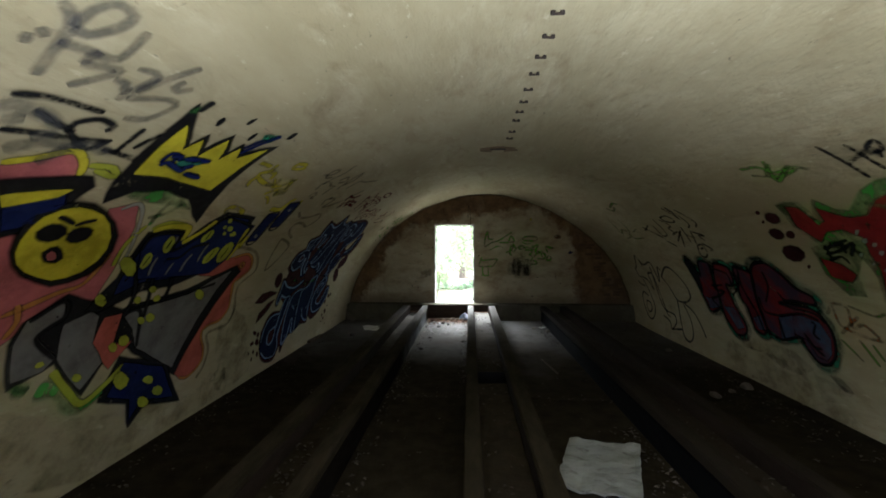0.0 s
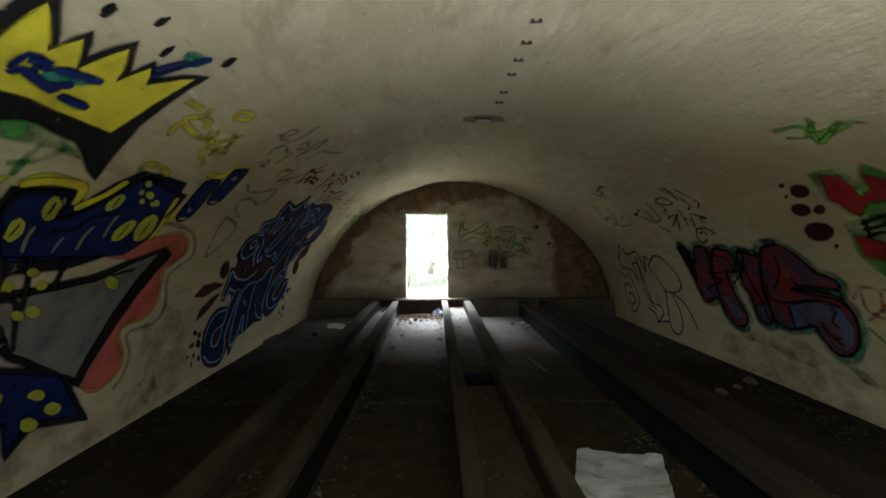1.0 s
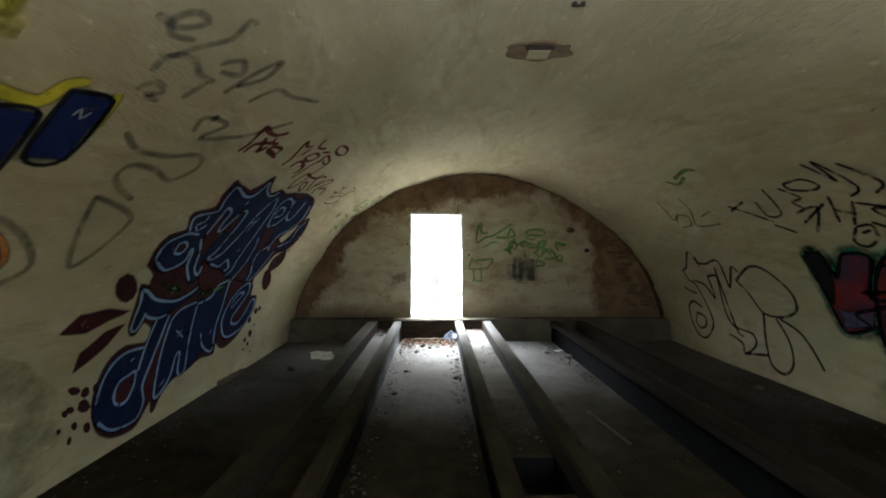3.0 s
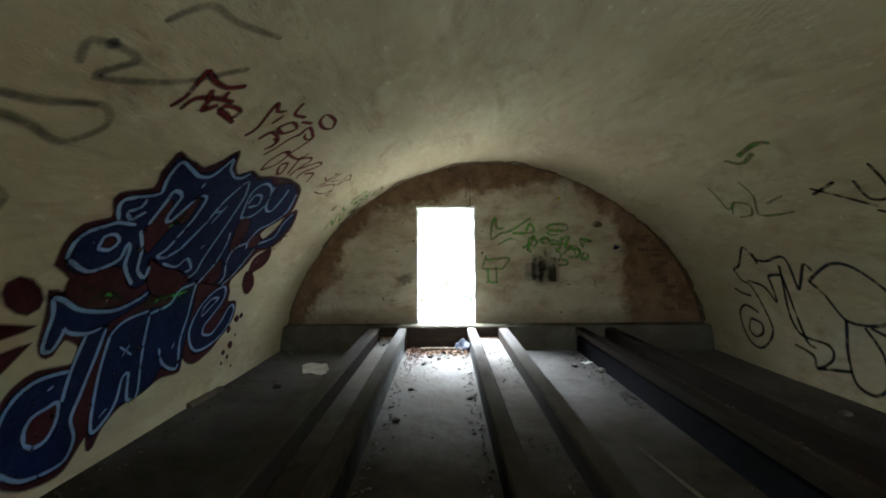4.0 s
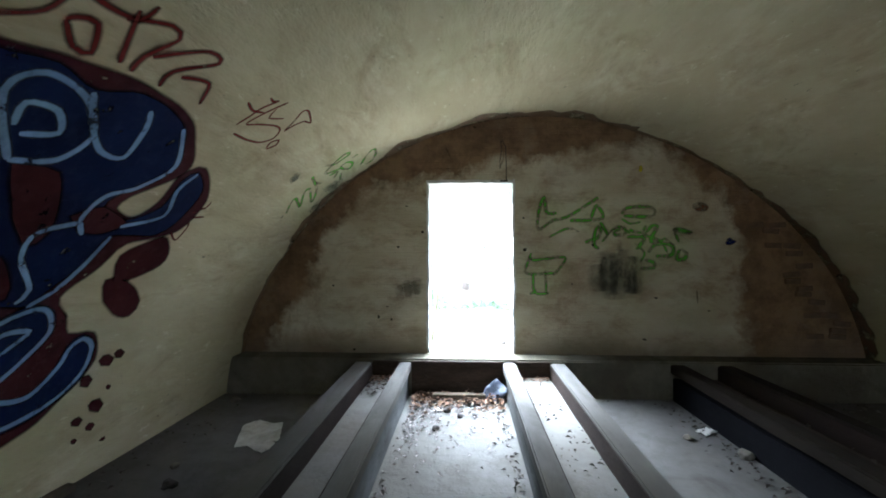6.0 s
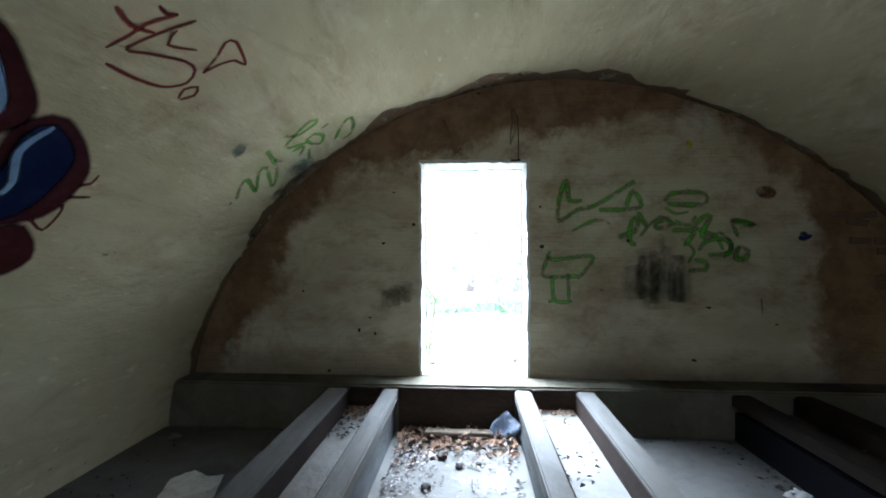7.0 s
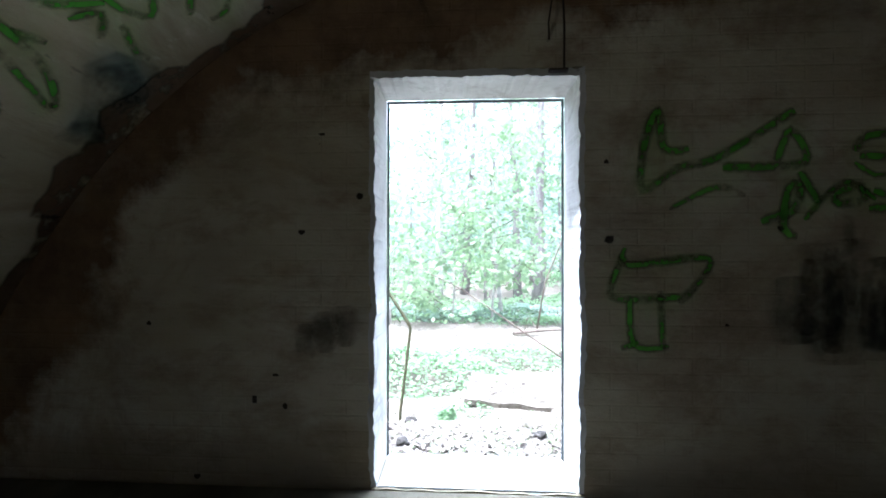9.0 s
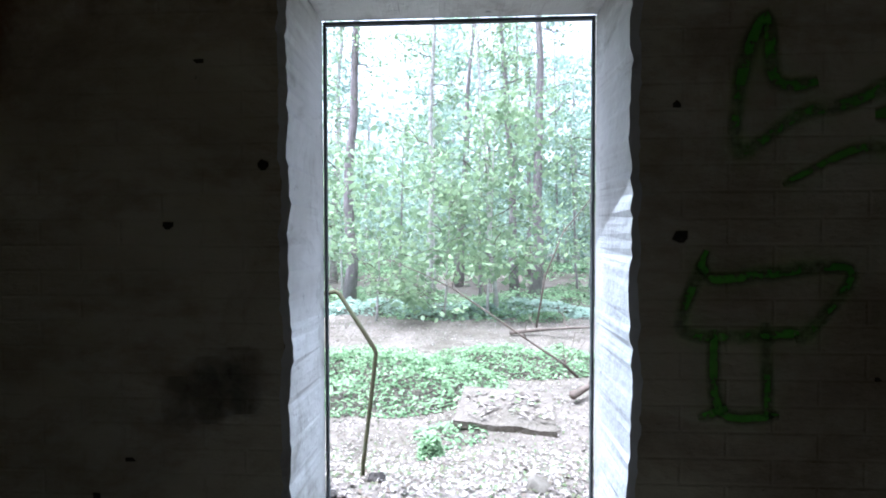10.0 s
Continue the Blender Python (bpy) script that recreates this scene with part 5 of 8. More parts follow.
spray(black_tag, "stroke", GREYTAG, 1, VAULT, line=[(2.29, -2.43), (2.36, -2.4)], width=0.095)

grey_scrawl = graffiti("long faded grey scrawl across the plaster")
spray(grey_scrawl, "stroke", GREYTAG, 0, VAULT, line=[(5.09, -2.05), (5.22, -2.03), (5.28, -1.93), (5.2, -1.92), (5.16, -2.02), (5.23, -2.08), (5.33, -2.03)], width=0.041)
spray(grey_scrawl, "stroke", GREYTAG, 0, VAULT, line=[(5.33, -2.18), (5.39, -2.03), (5.45, -1.9), (5.4, -1.77), (5.45, -1.76)], width=0.041)
spray(grey_scrawl, "stroke", GREYTAG, 0, VAULT, line=[(5.34, -2.28), (5.32, -2.17), (5.43, -2.11), (5.55, -2.15), (5.67, -2.14)], width=0.041)
spray(grey_scrawl, "stroke", GREYTAG, 0, VAULT, line=[(5.37, -2.4), (5.42, -2.31), (5.5, -2.35), (5.43, -2.4), (5.53, -2.4)], width=0.041)
spray(grey_scrawl, "stroke", GREYTAG, 0, VAULT, line=[(5.57, -2.04), (5.65, -1.94), (5.75, -2.01), (5.62, -2.07)], width=0.041)
spray(grey_scrawl, "stroke", GREYTAG, 0, VAULT, line=[(5.8, -2.16), (5.81, -1.9), (5.84, -1.78), (5.9, -1.92), (5.82, -2.08)], width=0.041)
spray(grey_scrawl, "stroke", GREYTAG, 0, VAULT, line=[(5.62, -2.32), (5.64, -2.16)], width=0.041)
spray(grey_scrawl, "stroke", GREYTAG, 0, VAULT, line=[(6.02, -2.11), (6.08, -1.92), (6.26, -1.88), (6.52, -1.76)], width=0.041)
spray(grey_scrawl, "stroke", GREYTAG, 0, VAULT, line=[(5.93, -2.47), (5.89, -2.35), (6.1, -2.32), (6.03, -2.49), (6.37, -2.3), (6.61, -2.01)], width=0.041)
spray(grey_scrawl, "stroke", GREYTAG, 0, VAULT, line=[(5.55, -2.63), (5.71, -2.71), (5.94, -2.69), (6.17, -2.6), (6.27, -2.7), (6.15, -2.85), (5.95, -2.8), (5.77, -2.81), (5.74, -2.91), (5.85, -2.99), (6.0, -3.05)], width=0.041)
spray(grey_scrawl, "stroke", GREYTAG, 0, VAULT, line=[(5.73, -3.06), (6.12, -3.2), (5.92, -3.57), (5.73, -3.06)], width=0.041)
spray(grey_scrawl, "stroke", GREYTAG, 0, VAULT, line=[(5.97, -2.35), (5.95, -2.29)], width=0.041)

purple_tag = graffiti("small dark red spray marks on plaster")
spray(purple_tag, "petal", MAROON, 0, VAULT, fill=[(6.14, -4.08), (6.23, -3.96), (6.48, -3.96), (6.71, -4.01), (6.53, -4.04), (6.35, -4.11)])
spray(purple_tag, "petal", MAROON, 0, VAULT, fill=[(6.38, -4.42), (6.38, -4.28), (6.54, -4.16), (6.72, -4.12), (6.62, -4.26), (6.48, -4.37)])
spray(purple_tag, "petal", MAROON, 0, VAULT, fill=[(6.66, -3.82), (6.67, -3.88), (6.62, -3.91), (6.55, -3.89), (6.47, -3.83), (6.42, -3.75), (6.41, -3.69), (6.45, -3.66), (6.53, -3.68), (6.61, -3.74)])
spray(purple_tag, "spatter", MAROON, 0, VAULT, fill=[(6.5, -4.61), (6.48, -4.62), (6.44, -4.61), (6.4, -4.57), (6.39, -4.55), (6.43, -4.55), (6.48, -4.58)])
spray(purple_tag, "spatter", MAROON, 0, VAULT, fill=[(6.59, -4.65), (6.58, -4.67), (6.55, -4.67), (6.52, -4.64), (6.52, -4.6), (6.54, -4.59), (6.57, -4.61)])
spray(purple_tag, "spatter", MAROON, 0, VAULT, fill=[(6.69, -4.65), (6.68, -4.67), (6.65, -4.66), (6.62, -4.63), (6.62, -4.6), (6.64, -4.59), (6.67, -4.62)])
spray(purple_tag, "spatter", MAROON, 0, VAULT, fill=[(6.64, -4.78), (6.62, -4.8), (6.57, -4.79), (6.53, -4.75), (6.53, -4.7), (6.56, -4.69), (6.61, -4.73)])
spray(purple_tag, "spatter", MAROON, 0, VAULT, fill=[(6.5, -4.75), (6.49, -4.76), (6.46, -4.75), (6.43, -4.73), (6.43, -4.71), (6.45, -4.71), (6.48, -4.72)])
spray(purple_tag, "spatter", MAROON, 0, VAULT, fill=[(6.55, -4.9), (6.54, -4.92), (6.52, -4.91), (6.5, -4.88), (6.5, -4.86), (6.52, -4.85), (6.54, -4.87)])
spray(purple_tag, "spatter", MAROON, 0, VAULT, fill=[(6.69, -4.97), (6.68, -4.99), (6.65, -4.98), (6.63, -4.95), (6.63, -4.92), (6.65, -4.91), (6.68, -4.93)])
spray(purple_tag, "spatter", MAROON, 0, VAULT, fill=[(6.52, -5.0), (6.52, -5.01), (6.5, -5.01), (6.49, -4.99), (6.49, -4.96), (6.5, -4.95), (6.52, -4.97)])
spray(purple_tag, "spatter", MAROON, 0, VAULT, fill=[(6.45, -4.76), (6.44, -4.77), (6.42, -4.76), (6.4, -4.74), (6.4, -4.72), (6.42, -4.72), (6.44, -4.74)])
spray(purple_tag, "spatter", MAROON, 0, VAULT, fill=[(6.75, -4.55), (6.74, -4.56), (6.72, -4.55), (6.69, -4.54), (6.69, -4.52), (6.71, -4.52), (6.74, -4.54)])
spray(purple_tag, "spatter", MAROON, 0, VAULT, fill=[(6.41, -4.87), (6.41, -4.88), (6.39, -4.88), (6.38, -4.86), (6.38, -4.84), (6.39, -4.84), (6.41, -4.85)])

blue_piece = graffiti("dark blue block graffiti with light blue outlines and maroon shadow")
spray(blue_piece, "shadow", MAROON, 0, VAULT, rounded=True, fill=[(6.61, -3.58), (6.58, -3.44), (6.62, -3.31), (6.77, -3.25), (6.71, -3.15), (6.69, -3.07), (6.9, -2.99), (6.85, -2.86), (6.83, -2.74), (6.83, -2.69), (6.94, -2.72), (7.04, -2.73), (7.16, -2.74), (7.26, -2.63), (7.31, -2.51), (7.46, -2.65), (7.59, -2.71), (7.7, -2.63), (7.9, -2.65), (8.16, -2.59), (8.52, -2.56), (8.85, -2.62), (9.13, -2.9), (9.03, -3.07), (8.89, -3.19), (8.86, -3.28), (9.01, -3.34), (9.12, -3.2), (9.12, -2.98), (9.26, -2.88), (9.52, -3.12), (9.46, -3.4), (9.1, -3.52), (9, -3.68), (8.84, -3.88), (8.93, -4.07), (8.39, -4.08), (7.6, -4.05), (7.18, -3.99), (6.8, -3.81), (6.76, -3.69)])
spray(blue_piece, "shadow", MAROON, 0, VAULT, rounded=True, fill=[(6.67, -3.76), (6.79, -3.8), (7.18, -3.98), (7.59, -4.04), (8.37, -4.06), (8.88, -3.99), (9, -4.15), (9.19, -4.18), (9.28, -4.39), (9.12, -4.59), (8.93, -4.74), (8.69, -4.79), (8.52, -4.73), (8.39, -4.61), (8.45, -4.81), (8.18, -4.79), (7.9, -4.85), (7.69, -4.88), (7.54, -4.98), (7.46, -5.11), (7.41, -5.11), (7.39, -5), (7.33, -5.05), (7.23, -5.17), (7.06, -5.18), (6.87, -5.11), (6.76, -5.02), (6.66, -4.76), (6.66, -4.56), (6.72, -4.41), (6.84, -4.34), (7.04, -4.36), (7.11, -4.35), (7.11, -4.23), (6.96, -4.15), (6.91, -4.25), (6.84, -4.24), (6.78, -4.14), (6.75, -3.95)])
spray(blue_piece, "letter_upper", NAVY2, 1, VAULT, rounded=True, fill=[(6.65, -3.54), (6.62, -3.42), (6.66, -3.34), (6.76, -3.29), (6.82, -3.26), (6.75, -3.17), (6.74, -3.09), (6.85, -3.05), (6.96, -3.01), (6.92, -2.9), (6.88, -2.79), (6.88, -2.73), (7.02, -2.76), (7.15, -2.79), (7.27, -2.75), (7.31, -2.64), (7.31, -2.54), (7.41, -2.66), (7.55, -2.73), (7.69, -2.65), (7.9, -2.68), (8.09, -2.64), (8.29, -2.68), (8.49, -2.6), (8.8, -2.65), (9.01, -2.88), (8.96, -3.03), (8.81, -3.18), (8.77, -3.3), (8.97, -3.36), (9.17, -3.23), (9.16, -3.02), (9.23, -2.92), (9.4, -3.06), (9.4, -3.29), (9.28, -3.44), (8.94, -3.47), (8.87, -3.66), (8.74, -3.83), (8.66, -3.92), (8.4, -3.86), (7.99, -3.78), (7.85, -3.7), (7.58, -3.64), (7.35, -3.55), (7.46, -3.78), (7.31, -3.8), (7.15, -3.63), (7.01, -3.61), (6.86, -3.66), (6.72, -3.62)])
spray(blue_piece, "letter_lower", NAVY2, 1, VAULT, rounded=True, fill=[(6.7, -3.8), (6.8, -3.82), (6.97, -3.93), (7.27, -3.97), (7.49, -3.91), (7.55, -3.85), (7.6, -3.93), (7.39, -4.04), (7.25, -4.11), (7.17, -4.15), (6.99, -4.1), (6.91, -4.04), (6.91, -4.16), (6.89, -4.23), (6.82, -4.19), (6.8, -4.08), (6.78, -3.92)])
spray(blue_piece, "letter_lower", NAVY2, 1.4, VAULT, rounded=True, fill=[(7.1, -4.13), (7.28, -4.12), (7.29, -4.35), (7.25, -4.6), (7.21, -4.79), (7.27, -4.96), (7.22, -5.1), (7.07, -5.12), (6.9, -5.08), (6.74, -4.96), (6.67, -4.77), (6.69, -4.57), (6.75, -4.44), (6.87, -4.38), (7.03, -4.39), (7.1, -4.39), (7.11, -4.26)])
spray(blue_piece, "letter_lower", NAVY2, 1, VAULT, rounded=True, fill=[(7.33, -4.19), (7.43, -4.11), (7.67, -4.06), (7.96, -4.02), (7.98, -3.87), (8.16, -3.82), (8.32, -4.1), (8.39, -4.47), (8.44, -4.76), (8.29, -4.76), (8.12, -4.69), (8.05, -4.8), (7.87, -4.86), (7.71, -4.86), (7.58, -4.89), (7.47, -5.02), (7.4, -4.98), (7.39, -4.69), (7.37, -4.42)])
spray(blue_piece, "letter_lower", NAVY2, 1.2, VAULT, rounded=True, fill=[(8.42, -4.21), (8.44, -4.14), (8.54, -4.01), (8.71, -3.92), (8.84, -3.97), (8.89, -4.12), (8.78, -4.27), (8.67, -4.38), (8.68, -4.47), (8.87, -4.52), (9, -4.38), (9.03, -4.24), (9.11, -4.18), (9.23, -4.27), (9.23, -4.46), (9.08, -4.61), (8.85, -4.69), (8.65, -4.68), (8.51, -4.56), (8.39, -4.41), (8.39, -4.28)])
spray(blue_piece, "counter", MAROON, 2.6, VAULT, rounded=True, fill=[(6.88, -4.75), (6.91, -4.67), (7, -4.63), (7.06, -4.63), (7.08, -4.76), (7.04, -4.86), (6.95, -4.87), (6.89, -4.82)])
spray(blue_piece, "counter", MAROON, 2.4, VAULT, rounded=True, fill=[(7.12, -3.28), (7.12, -3.1), (7.14, -3.05), (7.24, -3.2), (7.33, -3.23), (7.31, -3.44), (7.28, -3.51), (7.11, -3.35)])
spray(blue_piece, "counter", MAROON, 2.4, VAULT, rounded=True, fill=[(7.34, -3.12), (7.36, -3), (7.41, -3), (7.46, -3.18), (7.43, -3.24), (7.33, -3.21)])
spray(blue_piece, "counter", MAROON, 2.4, VAULT, rounded=True, fill=[(7.37, -3.57), (7.58, -3.65), (7.84, -3.72), (8.03, -3.81), (7.86, -3.93), (7.64, -3.9), (7.46, -3.74)])
spray(blue_piece, "counter", MAROON, 2.4, VAULT, rounded=True, fill=[(8.22, -3.13), (8.42, -3.13), (8.54, -3.33), (8.57, -3.47), (8.5, -3.55), (8.34, -3.34)])
spray(blue_piece, "counter", MAROON, 2.4, VAULT, rounded=True, fill=[(8.22, -3.83), (8.31, -3.67), (8.42, -3.62), (8.54, -3.8), (8.5, -3.88)])
spray(blue_piece, "counter", MAROON, 2.4, VAULT, rounded=True, fill=[(8.63, -3.36), (8.77, -3.29), (8.98, -3.37), (8.87, -3.45), (8.72, -3.44)])
spray(blue_piece, "counter", MAROON, 2.4, VAULT, rounded=True, fill=[(6.83, -3.46), (6.82, -3.39), (6.88, -3.37), (6.92, -3.42), (6.9, -3.46)])
spray(blue_piece, "highlight", LBLUE, 3.2, VAULT, line=[(6.67, -3.55), (6.85, -3.64), (6.98, -3.61), (7.06, -3.55), (7.04, -3.43), (7.1, -3.49), (7.15, -3.62), (7.32, -3.78)], width=0.034)
spray(blue_piece, "highlight", LBLUE, 3.2, VAULT, line=[(6.65, -3.54), (6.63, -3.43), (6.67, -3.35), (6.77, -3.3), (6.84, -3.27), (6.99, -3.28)], width=0.034)
spray(blue_piece, "highlight", LBLUE, 3.2, VAULT, line=[(6.82, -3.47), (6.81, -3.38), (6.88, -3.36), (6.95, -3.41), (6.92, -3.48), (6.82, -3.47)], width=0.034)
spray(blue_piece, "highlight", LBLUE, 3.2, VAULT, line=[(7.07, -3.32), (7.21, -3.48), (7.3, -3.66), (7.42, -3.73), (7.4, -3.63)], width=0.034)
spray(blue_piece, "highlight", LBLUE, 3.2, VAULT, line=[(6.82, -3.25), (6.75, -3.16), (6.75, -3.1), (6.86, -3.06), (6.98, -3.01), (6.93, -2.9), (6.91, -2.75), (7.03, -2.77), (7.18, -2.81), (7.3, -2.77), (7.33, -2.58)], width=0.034)
spray(blue_piece, "highlight", LBLUE, 3.2, VAULT, line=[(6.84, -3.18), (6.92, -3.14), (6.91, -3.07)], width=0.034)
spray(blue_piece, "highlight", LBLUE, 3.2, VAULT, line=[(6.84, -3.19), (6.91, -3.24), (6.95, -3.21), (6.99, -3.17)], width=0.034)
spray(blue_piece, "highlight", LBLUE, 3.2, VAULT, line=[(7.1, -3.27), (7.09, -3.08), (7.08, -2.97), (7.19, -3), (7.21, -3.13), (7.23, -3.21), (7.29, -3.22), (7.37, -2.98), (7.47, -2.98), (7.52, -3.18), (7.47, -3.48), (7.41, -3.53), (7.5, -3.56), (7.63, -3.48)], width=0.034)
spray(blue_piece, "highlight", LBLUE, 3.2, VAULT, line=[(7.53, -3.61), (7.73, -3.65), (7.81, -3.57), (7.96, -3.68), (7.9, -3.71)], width=0.034)
spray(blue_piece, "highlight", LBLUE, 3.2, VAULT, line=[(7.63, -3.48), (7.72, -3.22), (7.73, -2.98), (7.77, -2.77), (7.8, -2.72)], width=0.034)
spray(blue_piece, "highlight", LBLUE, 3.2, VAULT, line=[(7.82, -2.73), (7.97, -2.9), (8.05, -3.19), (8.06, -3.41), (8.06, -3.6), (8.07, -3.72), (8, -3.78)], width=0.034)
spray(blue_piece, "highlight", LBLUE, 3.2, VAULT, line=[(8.21, -3.85), (8.32, -3.64), (8.3, -3.42), (8.21, -3.28)], width=0.034)
spray(blue_piece, "highlight", LBLUE, 3.2, VAULT, line=[(8.19, -3.11), (8.01, -2.82), (8.08, -2.69), (8.28, -2.73), (8.43, -2.89), (8.37, -3.06), (8.19, -3.11)], width=0.034)
spray(blue_piece, "highlight", LBLUE, 3.2, VAULT, line=[(8.12, -2.95), (8.1, -2.84), (8.22, -2.83), (8.29, -2.93), (8.16, -2.98)], width=0.034)
spray(blue_piece, "highlight", LBLUE, 3.2, VAULT, line=[(8.28, -2.69), (8.38, -2.83), (8.52, -2.96), (8.66, -2.96), (8.64, -2.77), (8.58, -2.66)], width=0.034)
spray(blue_piece, "highlight", LBLUE, 3.2, VAULT, line=[(8.84, -2.68), (9.01, -2.92), (8.89, -3.12), (8.74, -3.21), (8.69, -3.36), (8.75, -3.47)], width=0.034)
spray(blue_piece, "highlight", LBLUE, 3.2, VAULT, line=[(8.96, -3.4), (9.23, -3.29), (9.18, -3.08), (9.23, -2.93)], width=0.034)
spray(blue_piece, "highlight", LBLUE, 3.2, VAULT, line=[(8.6, -3.89), (8.64, -3.81), (8.51, -3.61), (8.52, -3.47), (8.71, -3.39)], width=0.034)
spray(blue_piece, "highlight", LBLUE, 3.2, VAULT, line=[(8.67, -3.92), (8.79, -3.82), (8.88, -3.66), (8.94, -3.47)], width=0.034)
spray(blue_piece, "highlight", LBLUE, 3.2, VAULT, line=[(7.55, -2.73), (7.65, -2.72), (7.71, -2.65)], width=0.034)
spray(blue_piece, "highlight", LBLUE, 3.2, VAULT, line=[(7.35, -2.59), (7.41, -2.67), (7.55, -2.73)], width=0.034)
spray(blue_piece, "highlight", LBLUE, 3.2, VAULT, line=[(6.72, -3.81), (6.8, -3.84), (6.98, -3.94), (7.28, -3.99), (7.5, -3.92), (7.55, -3.87)], width=0.034)
spray(blue_piece, "highlight", LBLUE, 3.2, VAULT, line=[(6.9, -4.06), (6.99, -4.11), (7.12, -4.14), (7.23, -4.12)], width=0.034)
spray(blue_piece, "highlight", LBLUE, 3.2, VAULT, line=[(6.72, -3.82), (6.78, -3.94), (6.8, -4.09), (6.82, -4.19), (6.88, -4.21), (6.91, -4.15), (6.92, -4.05)], width=0.034)
spray(blue_piece, "highlight", LBLUE, 3.2, VAULT, line=[(7.28, -4.13), (7.28, -4.35), (7.25, -4.6), (7.21, -4.79), (7.27, -4.96), (7.22, -5.09), (7.08, -5.11), (6.9, -5.07), (6.75, -4.95)], width=0.034)
spray(blue_piece, "highlight", LBLUE, 3.2, VAULT, line=[(7.09, -4.41), (7.03, -4.4), (6.87, -4.4), (6.76, -4.46), (6.7, -4.59), (6.69, -4.78)], width=0.034)
spray(blue_piece, "highlight", LBLUE, 3.2, VAULT, line=[(7.12, -4.15), (7.11, -4.27), (7.1, -4.46), (7.1, -4.63)], width=0.034)
spray(blue_piece, "highlight", LBLUE, 3.2, VAULT, line=[(6.89, -4.83), (6.87, -4.75), (6.9, -4.66), (7, -4.63), (7.07, -4.62), (7.09, -4.76), (7.04, -4.87), (6.95, -4.88), (6.89, -4.83)], width=0.034)
spray(blue_piece, "highlight", LBLUE, 3.2, VAULT, line=[(7.35, -4.21), (7.38, -4.64), (7.42, -4.98), (7.56, -4.92), (7.63, -4.8), (7.64, -4.63), (7.7, -4.61), (7.75, -4.85), (7.86, -4.84), (7.83, -4.6), (7.72, -4.11)], width=0.034)
spray(blue_piece, "highlight", LBLUE, 3.2, VAULT, line=[(7.35, -4.21), (7.39, -4.14), (7.48, -4.09), (7.68, -4.06)], width=0.034)
spray(blue_piece, "highlight", LBLUE, 3.2, VAULT, line=[(8.01, -4.47), (8.1, -4.62), (8.26, -4.73), (8.38, -4.74), (8.3, -4.45), (8.28, -4.18), (8.19, -3.86)], width=0.034)
spray(blue_piece, "highlight", LBLUE, 3.2, VAULT, line=[(7.71, -4.09), (7.93, -4.03), (7.98, -3.9), (8.16, -3.85)], width=0.034)
spray(blue_piece, "highlight", LBLUE, 3.2, VAULT, line=[(8.43, -4.22), (8.45, -4.14), (8.56, -4.01), (8.73, -3.94), (8.82, -3.98), (8.87, -4.11), (8.77, -4.27), (8.67, -4.38), (8.7, -4.48), (8.88, -4.51), (9.01, -4.37), (9.05, -4.25), (9.12, -4.2), (9.21, -4.28), (9.2, -4.45), (9.06, -4.59), (8.83, -4.66), (8.65, -4.65), (8.52, -4.56), (8.42, -4.41), (8.41, -4.28), (8.43, -4.22)], width=0.034)
spray(blue_piece, "highlight", LBLUE, 3.2, VAULT, line=[(8.56, -4.26), (8.69, -4.15), (8.75, -4.08), (8.62, -4.07), (8.53, -4.17), (8.56, -4.26)], width=0.034)
spray(blue_piece, "highlight", LBLUE, 3.6, VAULT, line=[(7.5, -4.33), (7.67, -4.44)], width=0.02)
spray(blue_piece, "highlight", LBLUE, 3.6, VAULT, line=[(7.61, -4.34), (7.56, -4.43)], width=0.02)
spray(blue_piece, "highlight", LBLUE, 3.6, VAULT, line=[(7.72, -3.1), (7.84, -3.06)], width=0.02)
spray(blue_piece, "highlight", LBLUE, 3.6, VAULT, line=[(7.83, -3.01), (7.8, -3.21)], width=0.02)
spray(blue_piece, "highlight", LBLUE, 3.6, VAULT, line=[(6.76, -3.43), (6.76, -3.42)], width=0.02)
spray(blue_piece, "highlight", LBLUE, 3.6, VAULT, line=[(7.91, -3.47), (7.93, -3.43)], width=0.02)
spray(blue_piece, "highlight", LBLUE, 3.6, VAULT, line=[(7.47, -4.89), (7.54, -4.84)], width=0.02)
spray(blue_piece, "highlight", LBLUE, 3.6, VAULT, line=[(6.96, -4.5), (7, -4.48)], width=0.02)
spray(blue_piece, "highlight", LBLUE, 3.6, VAULT, line=[(8.2, -4.52), (8.22, -4.46)], width=0.02)
spray(blue_piece, "highlight", LBLUE, 3.6, VAULT, line=[(7.3, -2.9), (7.3, -2.85)], width=0.02)
spray(blue_piece, "petal", MAROON, 0, VAULT, rounded=True, fill=[(9.16, -3.79), (9.11, -3.62), (9.25, -3.51), (9.41, -3.47), (9.52, -3.65), (9.33, -3.78)])
spray(blue_piece, "petal", MAROON, 0, VAULT, rounded=True, fill=[(9.16, -3.94), (9.1, -3.79), (9.27, -3.81), (9.47, -3.98), (9.44, -4.09), (9.28, -4.05)])
spray(blue_piece, "spatter", MAROON, 0, VAULT, fill=[(9.38, -4.38), (9.44, -4.42), (9.42, -4.47), (9.35, -4.45), (9.32, -4.41), (9.34, -4.38)])
spray(blue_piece, "spatter", MAROON, 0, VAULT, fill=[(9.48, -4.36), (9.53, -4.4), (9.51, -4.43), (9.46, -4.42), (9.43, -4.38), (9.45, -4.36)])
spray(blue_piece, "spatter", MAROON, 0, VAULT, fill=[(9.27, -4.5), (9.31, -4.54), (9.29, -4.58), (9.23, -4.56), (9.22, -4.52), (9.23, -4.5)])
